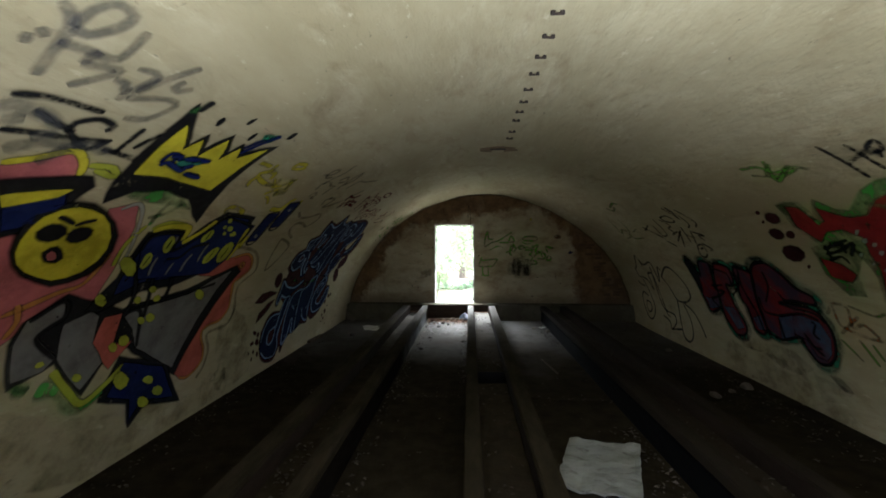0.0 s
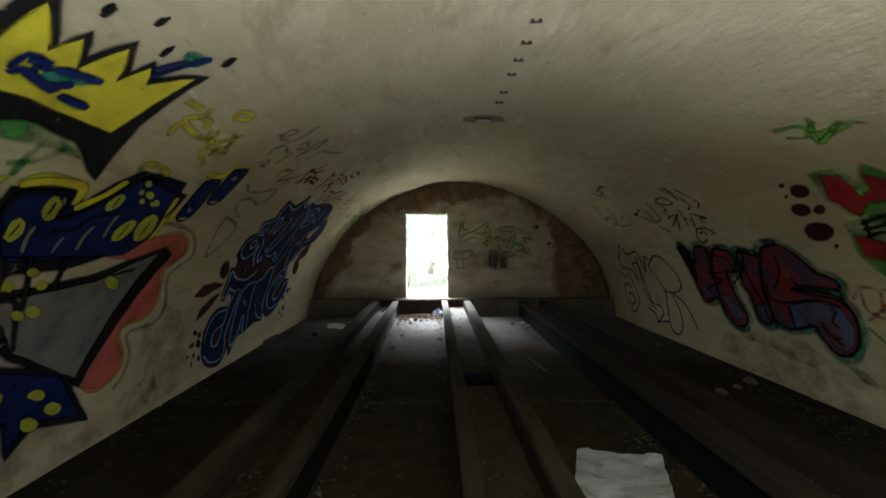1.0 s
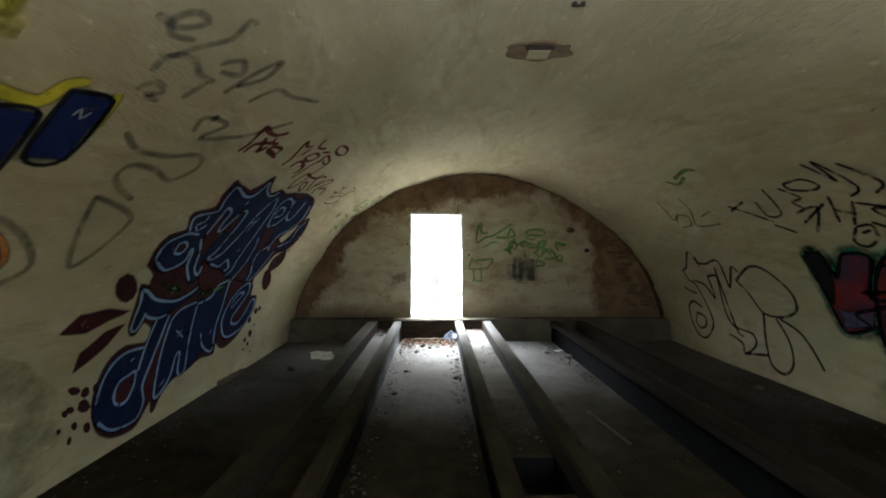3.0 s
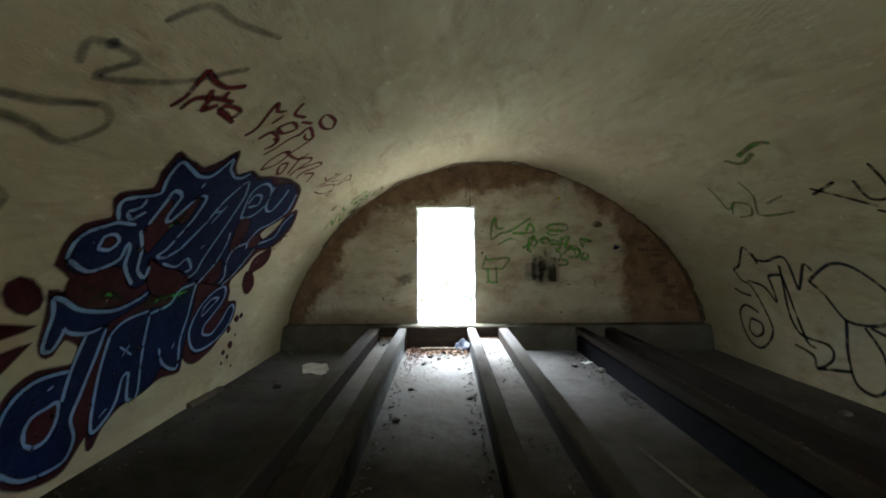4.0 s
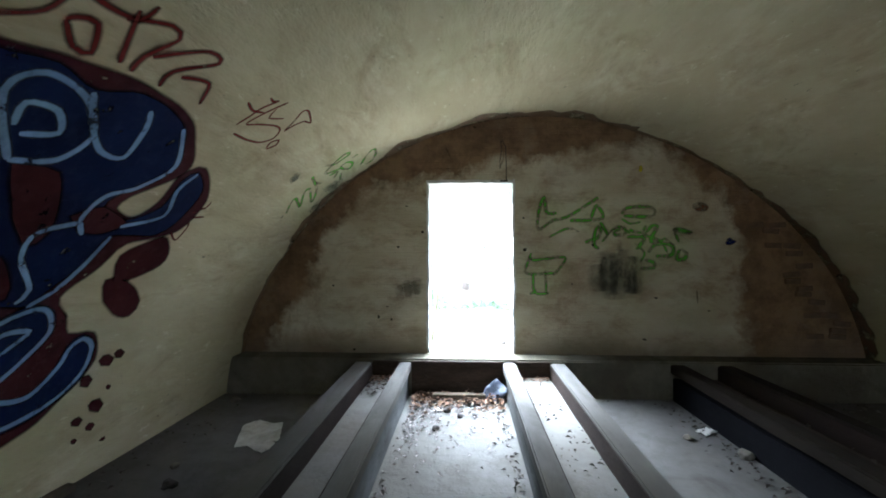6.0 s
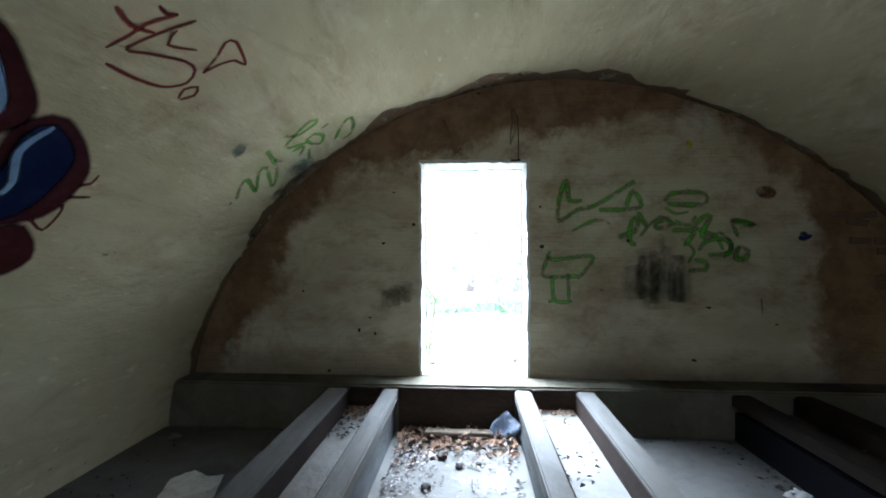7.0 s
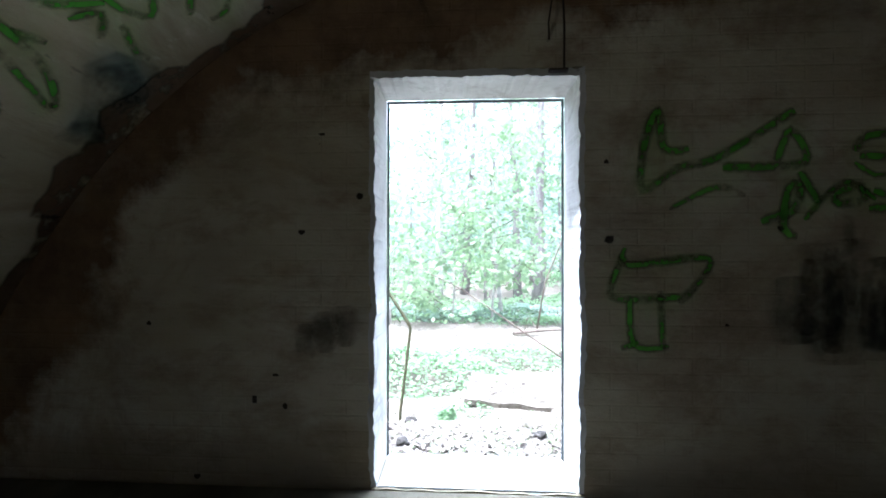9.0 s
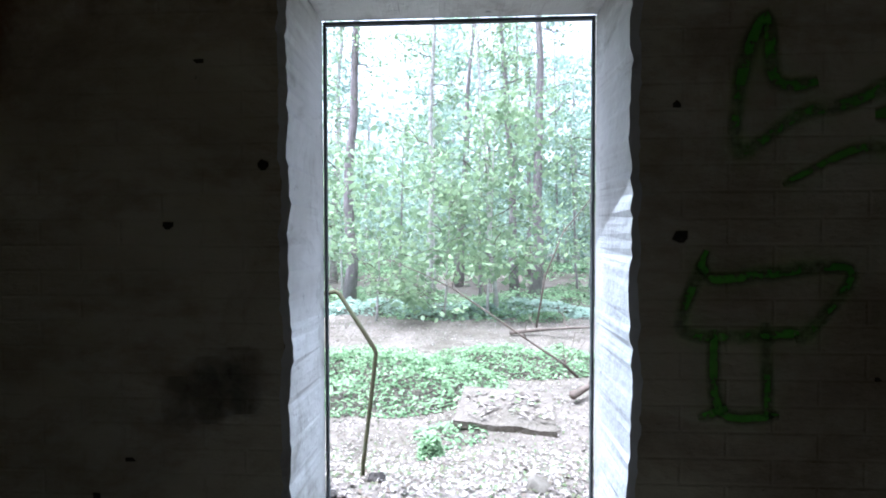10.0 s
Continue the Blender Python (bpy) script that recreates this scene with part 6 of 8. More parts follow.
spray(blue_piece, "spatter", MAROON, 0, VAULT, fill=[(9.42, -4.72), (9.46, -4.77), (9.43, -4.81), (9.36, -4.78), (9.34, -4.74), (9.36, -4.72)])
spray(blue_piece, "spatter", MAROON, 0, VAULT, fill=[(9.28, -4.8), (9.31, -4.83), (9.29, -4.86), (9.24, -4.84), (9.23, -4.81), (9.25, -4.8)])
spray(blue_piece, "spatter", MAROON, 0, VAULT, fill=[(9.4, -4.88), (9.42, -4.9), (9.4, -4.93), (9.36, -4.91), (9.35, -4.89), (9.37, -4.87)])
spray(blue_piece, "spatter", MAROON, 0, VAULT, fill=[(9.28, -4.94), (9.3, -4.96), (9.28, -4.98), (9.26, -4.97), (9.25, -4.95), (9.26, -4.94)])
spray(blue_piece, "spatter", MAROON, 0, VAULT, fill=[(9.52, -5.04), (9.53, -5.06), (9.52, -5.07), (9.49, -5.06), (9.48, -5.05), (9.5, -5.04)])
spray(blue_piece, "spatter", MAROON, 0, VAULT, fill=[(9.48, -4.64), (9.49, -4.65), (9.48, -4.67), (9.46, -4.66), (9.45, -4.64), (9.46, -4.63)])
spray(blue_piece, "haze", GREEN, 2.8, VAULT, line=[(6.99, -3.89), (7.13, -3.84), (7.31, -3.9)], width=0.05)
spray(blue_piece, "haze", GREEN, 2.8, VAULT, line=[(7.63, -3.98), (7.95, -3.95), (8.22, -3.91)], width=0.05)
spray(blue_piece, "haze", GREEN, 2.8, VAULT, line=[(7.32, -3.28), (7.38, -3.2), (7.38, -3.12)], width=0.05)
spray(blue_piece, "haze", GREEN, 2.8, VAULT, line=[(6.84, -3.73), (6.99, -3.8)], width=0.05)

red_tag = graffiti("dark red spray-can scrawl on the plaster vault")
spray(red_tag, "letter", REDTAG, 0, VAULT, line=[(6.46, -2.45), (6.48, -2.37), (6.45, -2.24), (6.42, -2.16)], width=0.041)
spray(red_tag, "letter", REDTAG, 0, VAULT, line=[(6.42, -2.16), (6.52, -2.19), (6.64, -2.18), (6.73, -2.1)], width=0.041)
spray(red_tag, "letter", REDTAG, 0, VAULT, line=[(6.53, -2.44), (6.54, -2.34), (6.64, -2.28), (6.79, -2.23)], width=0.041)
spray(red_tag, "letter", REDTAG, 0, VAULT, line=[(6.57, -2.24), (6.63, -2.31), (6.66, -2.39)], width=0.041)
spray(red_tag, "letter", REDTAG, 0, VAULT, line=[(6.66, -2.39), (6.72, -2.3)], width=0.041)
spray(red_tag, "letter", REDTAG, 0, VAULT, line=[(6.68, -2.19), (6.7, -2.25)], width=0.041)
spray(red_tag, "letter", REDTAG, 0, VAULT, line=[(6.76, -2.33), (6.77, -2.28), (6.86, -2.25), (6.92, -2.26), (6.91, -2.33), (6.84, -2.32), (6.76, -2.33), (6.97, -2.35)], width=0.041)
spray(red_tag, "letter", REDTAG, 0, VAULT, line=[(7.19, -2.39), (7.21, -2.28), (7.09, -2.05), (7.19, -2.1), (7.26, -2.05)], width=0.034)
spray(red_tag, "letter", REDTAG, 0, VAULT, line=[(7.29, -2.2), (7.29, -2.09)], width=0.034)
spray(red_tag, "letter", REDTAG, 0, VAULT, line=[(7.29, -1.92), (7.37, -2.03), (7.52, -1.99)], width=0.034)
spray(red_tag, "letter", REDTAG, 0, VAULT, line=[(7.39, -2.2), (7.46, -2.09), (7.59, -2.11), (7.52, -2.21), (7.39, -2.2)], width=0.034)
spray(red_tag, "letter", REDTAG, 0, VAULT, line=[(7.35, -2.36), (7.4, -2.25), (7.57, -2.28), (7.58, -2.37)], width=0.034)
spray(red_tag, "letter", REDTAG, 0, VAULT, line=[(7.54, -2.04), (7.68, -1.99)], width=0.034)
spray(red_tag, "letter", REDTAG, 0, VAULT, line=[(7.73, -2.16), (7.71, -2.03), (7.94, -2.08)], width=0.034)
spray(red_tag, "letter", REDTAG, 0, VAULT, line=[(7.69, -1.84), (7.87, -1.83), (7.98, -1.9), (7.89, -1.95), (7.74, -1.94), (7.67, -1.88), (7.69, -1.84)], width=0.034)
spray(red_tag, "letter", REDTAG, 0, VAULT, line=[(7.61, -2.45), (7.65, -2.35), (7.67, -2.23), (7.73, -2.09)], width=0.026)
spray(red_tag, "letter", REDTAG, 0, VAULT, line=[(7.54, -2.41), (7.58, -2.34), (7.55, -2.29), (7.49, -2.29)], width=0.026)
spray(red_tag, "letter", REDTAG, 0, VAULT, line=[(7.94, -2.08), (7.89, -2.13), (7.8, -2.12), (7.77, -2.09)], width=0.026)
spray(red_tag, "letter", REDTAG, 0, VAULT, line=[(7.94, -2.08), (7.94, -2.22), (7.92, -2.32)], width=0.026)
spray(red_tag, "letter", REDTAG, 0, VAULT, line=[(7.8, -2.59), (7.77, -2.47), (7.83, -2.33), (7.92, -2.33), (7.92, -2.48), (7.8, -2.59)], width=0.026)
spray(red_tag, "letter", REDTAG, 0, VAULT, line=[(7.83, -2.33), (8.06, -2.34), (8.18, -2.31), (8.19, -2.22)], width=0.026)
spray(red_tag, "letter", REDTAG, 0, VAULT, line=[(7.99, -2.47), (8.01, -2.44), (8.08, -2.42), (8.15, -2.54), (8.08, -2.55), (7.99, -2.47)], width=0.026)
spray(red_tag, "letter", REDTAG, 0, VAULT, line=[(8.15, -2.28), (8.27, -2.52)], width=0.026)
spray(red_tag, "letter", REDTAG, 0, VAULT, line=[(8.14, -2.34), (8.3, -2.25), (8.38, -2.28), (8.33, -2.44), (8.34, -2.53)], width=0.026)
spray(red_tag, "letter", REDTAG, 0, VAULT, line=[(8.36, -2.42), (8.55, -2.24), (8.65, -2.26), (8.5, -2.43), (8.51, -2.53)], width=0.026)
spray(red_tag, "letter", REDTAG, 0, VAULT, line=[(8.56, -2.43), (8.72, -2.38), (8.79, -2.51)], width=0.026)
spray(red_tag, "letter", REDTAG, 0, VAULT, line=[(9.21, -2.57), (9.37, -2.57), (9.52, -2.54), (9.6, -2.46), (9.57, -2.38), (9.49, -2.37), (9.33, -2.43), (9.23, -2.47), (9.27, -2.34), (9.34, -2.18)], width=0.015)
spray(red_tag, "letter", REDTAG, 0, VAULT, line=[(9.06, -2.34), (9.16, -2.37), (9.26, -2.34)], width=0.015)
spray(red_tag, "letter", REDTAG, 0, VAULT, line=[(9.16, -2.51), (9.19, -2.41), (9.2, -2.33), (9.26, -2.21)], width=0.015)
spray(red_tag, "letter", REDTAG, 0, VAULT, line=[(9.17, -2.23), (9.22, -2.24), (9.26, -2.21)], width=0.015)
spray(red_tag, "letter", REDTAG, 0, VAULT, line=[(9.32, -2.27), (9.35, -2.35), (9.48, -2.29)], width=0.015)
spray(red_tag, "letter", REDTAG, 0, VAULT, line=[(9.62, -2.37), (9.59, -2.25), (9.55, -2.17), (9.59, -2.13), (9.77, -2.19), (9.69, -2.21), (9.64, -2.29), (9.62, -2.37)], width=0.015)
spray(red_tag, "letter", REDTAG, 0, VAULT, line=[(9.64, -2.56), (9.62, -2.5), (9.67, -2.45), (9.7, -2.5), (9.65, -2.56)], width=0.015)
spray(red_tag, "letter", REDTAG, 0, VAULT, line=[(9.33, -3.36), (9.52, -3.33), (9.5, -3.48), (9.38, -3.39)], width=0.015)
spray(red_tag, "letter", REDTAG, 0, VAULT, line=[(9.47, -3.27), (9.51, -3.21), (9.58, -3.18), (9.59, -3.12)], width=0.015)
spray(red_tag, "letter", REDTAG, 0, VAULT, line=[(9.49, -3.28), (9.63, -3.26)], width=0.015)

faint_marks = graffiti("faint blue and green spray marks beside the arch")
spray(faint_marks, "letter", GREENTAG, 1, VAULT, line=[(10.74, -3.14), (10.74, -3.1)], width=0.03)
spray(faint_marks, "letter", GREENTAG, 1, VAULT, line=[(10.77, -3.07), (10.69, -2.94), (10.71, -2.88), (10.92, -2.95), (10.76, -2.79), (10.78, -2.72), (11.07, -2.86), (10.93, -2.7), (10.61, -2.59)], width=0.03)
spray(faint_marks, "letter", GREENTAG, 1, VAULT, line=[(10.77, -2.63), (10.88, -2.61)], width=0.03)
spray(faint_marks, "letter", GREENTAG, 1, VAULT, line=[(10.6, -2.42), (10.73, -2.35), (10.74, -2.17), (10.67, -2.2), (10.75, -2.49), (10.91, -2.36)], width=0.03)
spray(faint_marks, "letter", GREENTAG, 1, VAULT, line=[(10.87, -2.49), (10.93, -2.4), (11.0, -2.49)], width=0.03)
spray(faint_marks, "letter", GREENTAG, 1, VAULT, line=[(10.87, -2.34), (10.87, -2.26), (10.98, -2.22), (11.06, -2.29), (10.96, -2.34), (10.87, -2.34)], width=0.03)
spray(faint_marks, "letter", GREENTAG, 1, VAULT, line=[(11.16, -2.18), (10.99, -2.02), (10.97, -1.94), (11.13, -1.97), (11.24, -2.05), (11.24, -2.13)], width=0.03)
spray(faint_marks, "letter", GREENTAG, 1, VAULT, line=[(11.01, -2.39), (11.15, -2.46), (11.21, -2.45)], width=0.03)
spray(faint_marks, "letter", GREENTAG, 1, VAULT, line=[(10.86, -2.18), (10.86, -2.11)], width=0.03)
spray(faint_marks, "haze", TEAL, 0, VAULT, fill=[(11.25, -2.78), (11.09, -2.61), (11.17, -2.52), (11.35, -2.62)])
spray(faint_marks, "haze", TEAL, 0, VAULT, fill=[(11.17, -2.98), (11.18, -2.89), (11.3, -2.83), (11.36, -2.96)])
spray(faint_marks, "haze", TEAL, 0, VAULT, fill=[(10.4, -2.66), (10.42, -2.69), (10.41, -2.72), (10.37, -2.71), (10.33, -2.69), (10.31, -2.66), (10.32, -2.64), (10.36, -2.64)])
spray(faint_marks, "haze", TEAL, 0, VAULT, fill=[(10.32, -2.71), (10.3, -2.63), (10.37, -2.61), (10.42, -2.69), (10.39, -2.74)])
spray(faint_marks, "haze", TEAL, 0, VAULT, fill=[(11.21, -2.98), (11.16, -2.77), (11.04, -2.63), (11.09, -2.51), (11.28, -2.47), (11.36, -2.63), (11.28, -2.79), (11.31, -2.98)])

green_tag = graffiti("bright green spray tag on the limewashed end wall")
spray(green_tag, "letter", GREENTAG, 0, WALL, line=[(0.98, 2.02), (0.87, 2.02), (0.84, 2.2), (0.78, 2.05), (0.77, 1.83), (0.93, 1.93), (1.11, 1.98), (1.45, 2.19)], width=0.041)
spray(green_tag, "letter", GREENTAG, 0, WALL, line=[(1.13, 1.93), (1.49, 1.95), (1.43, 2.1), (1.37, 1.96)], width=0.041)
spray(green_tag, "letter", GREENTAG, 0, WALL, line=[(1.71, 2.0), (1.77, 2.07), (2.0, 2.08), (2.08, 2.03), (2.02, 1.97), (1.73, 1.98)], width=0.041)
spray(green_tag, "letter", GREENTAG, 0, WALL, line=[(1.3, 1.68), (1.45, 1.74), (1.47, 1.85), (1.42, 1.83), (1.4, 1.65), (1.46, 1.61)], width=0.041)
spray(green_tag, "letter", GREENTAG, 0, WALL, line=[(1.62, 1.8), (1.73, 1.85), (1.75, 1.78), (1.64, 1.76), (1.62, 1.8)], width=0.041)
spray(green_tag, "letter", GREENTAG, 0, WALL, line=[(1.47, 1.91), (1.56, 1.76)], width=0.041)
spray(green_tag, "letter", GREENTAG, 0, WALL, line=[(1.79, 1.82), (1.92, 1.79), (1.98, 1.87)], width=0.041)
spray(green_tag, "letter", GREENTAG, 0, WALL, line=[(1.92, 1.73), (2.04, 1.86), (2.1, 1.86), (2.03, 1.69), (2.17, 1.7)], width=0.041)
spray(green_tag, "letter", GREENTAG, 0, WALL, line=[(1.77, 1.74), (1.96, 1.73), (1.87, 1.6)], width=0.041)
spray(green_tag, "letter", GREENTAG, 0, WALL, line=[(2.27, 1.82), (2.48, 1.78), (2.29, 1.83), (2.34, 1.68)], width=0.041)
spray(green_tag, "letter", GREENTAG, 0, WALL, line=[(2.0, 1.56), (2.08, 1.65), (2.25, 1.65), (2.27, 1.54), (2.08, 1.52)], width=0.041)
spray(green_tag, "letter", GREENTAG, 0, WALL, line=[(2.35, 1.6), (2.42, 1.56), (2.4, 1.49), (2.31, 1.49), (2.35, 1.6)], width=0.041)
spray(green_tag, "letter", GREENTAG, 0, WALL, line=[(1.91, 1.38), (2.06, 1.39), (2.06, 1.45), (1.96, 1.48)], width=0.041)
spray(green_tag, "letter", GREENTAG, 0, WALL, line=[(0.69, 1.56), (0.7, 1.48), (1.07, 1.51), (0.97, 1.34), (0.93, 1.31)], width=0.032)
spray(green_tag, "letter", GREENTAG, 0, WALL, line=[(0.68, 1.52), (0.63, 1.33), (0.94, 1.33)], width=0.032)
spray(green_tag, "letter", GREENTAG, 0, WALL, line=[(0.71, 1.34), (0.73, 1.11), (0.89, 1.1)], width=0.032)
spray(green_tag, "letter", GREENTAG, 0, WALL, line=[(0.85, 1.36), (0.86, 1.09)], width=0.032)
spray(green_tag, "letter", GREENTAG, 0, WALL, line=[(0.67, 1.09), (0.75, 1.12)], width=0.032)
spray(green_tag, "smear", SOOT, 1, WALL, line=[(1.63, 1.6), (1.64, 1.38), (1.65, 1.03)], width=0.42)
spray(green_tag, "smear", SOOT, 2, WALL, line=[(1.43, 1.43), (1.45, 1.12)], width=0.26)
spray(green_tag, "smear", SOOT, 2, WALL, line=[(1.85, 1.52), (1.84, 1.09)], width=0.26)
spray(green_tag, "smear", SOOT, 0, WALL, line=[(1.51, 1.51), (1.49, 1.16)], width=0.1)
spray(green_tag, "smear", SOOT, 0, WALL, line=[(1.63, 1.56), (1.61, 1.08)], width=0.1)
spray(green_tag, "smear", SOOT, 0, WALL, line=[(1.83, 1.52), (1.81, 1.1)], width=0.1)
spray(green_tag, "smear", SOOT, 1, WALL, line=[(1.68, 1.71), (1.69, 1.3)], width=0.05)
spray(green_tag, "smear", SOOT, 1, WALL, line=[(1.85, 1.3), (1.86, 1.1)], width=0.05)
spray(green_tag, "smear", SOOT, 0, WALL, line=[(-0.83, 1.19), (-0.83, 1.02)], width=0.13)
spray(green_tag, "smear", SOOT, 0, WALL, line=[(-0.74, 1.25), (-0.73, 1.05)], width=0.13)
spray(green_tag, "smear", SOOT, 0, WALL, line=[(-0.64, 1.28), (-0.63, 1.08)], width=0.13)
spray(green_tag, "dab", NAVY, 0, WALL, fill=[(2.96, 1.69), (2.94, 1.67), (2.9, 1.65), (2.86, 1.65), (2.85, 1.67), (2.86, 1.69), (2.9, 1.7), (2.94, 1.7)])
spray(green_tag, "dab", NAVY, 0, WALL, fill=[(2.92, 1.71), (2.91, 1.7), (2.89, 1.69), (2.87, 1.7), (2.86, 1.71), (2.87, 1.72), (2.89, 1.73), (2.91, 1.72)])
spray(green_tag, "stain", RUSTSTAIN, 0, WALL, fill=[(2.66, 2.07), (2.64, 2.04), (2.59, 2.03), (2.53, 2.04), (2.5, 2.07), (2.5, 2.1), (2.54, 2.12), (2.6, 2.12), (2.64, 2.1)])
spray(green_tag, "stroke", SOOT, 1, WALL, line=[(2.53, 1.14), (2.54, 0.99)], width=0.015)
spray(green_tag, "stroke", SOOT, 1, WALL, line=[(0.35, 2.87), (0.38, 2.69), (0.33, 2.53)], width=0.015)
spray(green_tag, "stroke", SOOT, 1, WALL, line=[(-0.3, 2.82), (-0.23, 2.66)], width=0.015)
spray(green_tag, "dab", FADED_YELLOW, 0, WALL, fill=[(1.94, 2.52), (1.93, 2.49), (1.92, 2.48), (1.9, 2.49), (1.9, 2.52), (1.9, 2.54), (1.92, 2.55), (1.93, 2.54)])
spray(green_tag, "letter", GREENTAG, 0, WALL, line=[(1.49, 1.69), (1.66, 1.86), (1.8, 1.78)], width=0.022)
spray(green_tag, "letter", GREENTAG, 0, WALL, line=[(1.96, 1.76), (2.14, 1.69), (2.21, 1.56)], width=0.022)
spray(green_tag, "letter", GREENTAG, 0, WALL, line=[(1.85, 1.67), (1.96, 1.56), (1.91, 1.45)], width=0.022)
spray(green_tag, "letter", GREENTAG, 0, WALL, line=[(2.17, 1.73), (2.29, 1.62), (2.21, 1.49)], width=0.022)
spray(green_tag, "letter", GREENTAG, 0, WALL, line=[(1.71, 1.95), (1.8, 1.89), (1.92, 1.91)], width=0.022)
spray(green_tag, "letter", GREENTAG, 0, WALL, line=[(0.89, 1.74), (1.1, 1.84), (1.23, 1.8)], width=0.022)
spray(green_tag, "pit", SOOT2, 1, WALL, fill=[(0.61, 1.96), (0.61, 1.96), (0.6, 1.96), (0.59, 1.96), (0.59, 1.97), (0.6, 1.98), (0.61, 1.97)])
spray(green_tag, "pit", SOOT2, 1, WALL, fill=[(0.64, 1.59), (0.63, 1.58), (0.62, 1.58), (0.6, 1.59), (0.61, 1.61), (0.62, 1.61), (0.64, 1.61)])
spray(green_tag, "pit", SOOT2, 1, WALL, fill=[(-0.55, 1.81), (-0.56, 1.8), (-0.57, 1.8), (-0.58, 1.81), (-0.58, 1.82), (-0.57, 1.83), (-0.55, 1.82)])
spray(green_tag, "pit", SOOT2, 1, WALL, fill=[(-0.83, 1.63), (-0.84, 1.62), (-0.85, 1.62), (-0.86, 1.63), (-0.86, 1.64), (-0.85, 1.64), (-0.83, 1.64)])
spray(green_tag, "pit", SOOT2, 1, WALL, fill=[(-1.07, 0.81), (-1.07, 0.8), (-1.09, 0.8), (-1.09, 0.81), (-1.09, 0.83), (-1.08, 0.83), (-1.07, 0.83)])
spray(green_tag, "pit", SOOT2, 1, WALL, fill=[(-0.92, 0.79), (-0.92, 0.78), (-0.93, 0.78), (-0.94, 0.79), (-0.94, 0.8), (-0.93, 0.81), (-0.92, 0.8)])
spray(green_tag, "pit", SOOT2, 1, WALL, fill=[(2.1, 1.05), (2.09, 1.04), (2.07, 1.05), (2.06, 1.05), (2.06, 1.06), (2.08, 1.06), (2.1, 1.06)])
spray(green_tag, "pit", SOOT2, 1, WALL, fill=[(2.67, 0.9), (2.66, 0.9), (2.65, 0.9), (2.64, 0.9), (2.64, 0.91), (2.65, 0.91), (2.66, 0.91)])
spray(green_tag, "pit", SOOT2, 1, WALL, fill=[(-1.36, 0.44), (-1.37, 0.43), (-1.38, 0.43), (-1.39, 0.44), (-1.39, 0.45), (-1.38, 0.45), (-1.36, 0.45)])
spray(green_tag, "pit", SOOT2, 1, WALL, fill=[(1.4, 1.65), (1.39, 1.64), (1.38, 1.64), (1.37, 1.65), (1.37, 1.66), (1.38, 1.66), (1.39, 1.66)])
spray(green_tag, "pit", SOOT2, 1, WALL, fill=[(-0.73, 2.11), (-0.73, 2.11), (-0.75, 2.11), (-0.76, 2.12), (-0.75, 2.12), (-0.74, 2.12), (-0.73, 2.12)])
spray(green_tag, "pit", SOOT2, 1, WALL, fill=[(-0.96, 0.93), (-0.97, 0.93), (-0.98, 0.93), (-0.99, 0.93), (-0.99, 0.94), (-0.98, 0.94), (-0.97, 0.94)])
spray(green_tag, "pit", SOOT2, 1, WALL, fill=[(1.98, 0.57), (1.97, 0.57), (1.95, 0.57), (1.93, 0.58), (1.93, 0.58), (1.95, 0.59), (1.97, 0.58)])
spray(green_tag, "pit", SOOT2, 1, WALL, fill=[(1.16, 1.2), (1.15, 1.2), (1.14, 1.2), (1.14, 1.2), (1.14, 1.21), (1.15, 1.21), (1.15, 1.21)])
spray(green_tag, "pit", SOOT2, 1, WALL, fill=[(0.06, 3.02), (0.05, 3.01), (0.04, 3.01), (0.03, 3.02), (0.03, 3.03), (0.04, 3.03), (0.05, 3.02)])
spray(green_tag, "pit", SOOT2, 1, WALL, fill=[(-1.61, 1.18), (-1.61, 1.18), (-1.63, 1.18), (-1.63, 1.18), (-1.63, 1.19), (-1.62, 1.2), (-1.61, 1.19)])

red_green_mural = graffiti("red lettering on a green cloud sprayed on plaster")
spray(red_green_mural, "cloud", GREEN, 0, VAULT, fill=[(4.88, 2.67), (4.61, 2.66), (4.58, 2.82), (4.44, 2.65), (4.34, 2.79), (4.22, 2.82), (3.98, 2.63), (3.8, 2.56), (3.57, 2.55), (4.33, 3.83), (4.56, 3.81), (4.46, 3.52), (4.47, 3.33), (4.49, 3.2), (4.71, 3.22), (4.8, 3.17), (4.92, 2.96)])
spray(red_green_mural, "cloud", GREEN, 0, VAULT, fill=[(4.93, 3.22), (4.96, 3.39), (4.99, 3.53), (4.87, 3.75), (4.7, 3.73), (4.66, 3.52), (4.45, 3.26), (4.6, 3.14)])
spray(red_green_mural, "letters", RED, 1, VAULT, fill=[(4.79, 2.71), (4.66, 2.74), (4.63, 2.94), (4.52, 2.91), (4.49, 2.75), (4.37, 2.84), (4.26, 2.89), (4.11, 2.87), (3.94, 2.73), (3.63, 2.63), (4.27, 3.71), (4.5, 3.73), (4.38, 3.43), (4.37, 3.26), (4.31, 3.09), (4.43, 2.99), (4.61, 3.02), (4.76, 3.13), (4.87, 2.95)])
spray(red_green_mural, "letters", RED, 1, VAULT, fill=[(4.91, 3.33), (4.73, 3.41), (4.66, 3.5), (4.75, 3.59), (4.94, 3.54)])
spray(red_green_mural, "fleck", PALE, 2, VAULT, fill=[(4.29, 3.01), (4.32, 3.04), (4.35, 3.06), (4.35, 3.04), (4.32, 3.01)])
spray(red_green_mural, "fleck", PALE, 2, VAULT, fill=[(4.29, 3.1), (4.31, 3.14), (4.34, 3.15), (4.35, 3.13), (4.32, 3.1)])
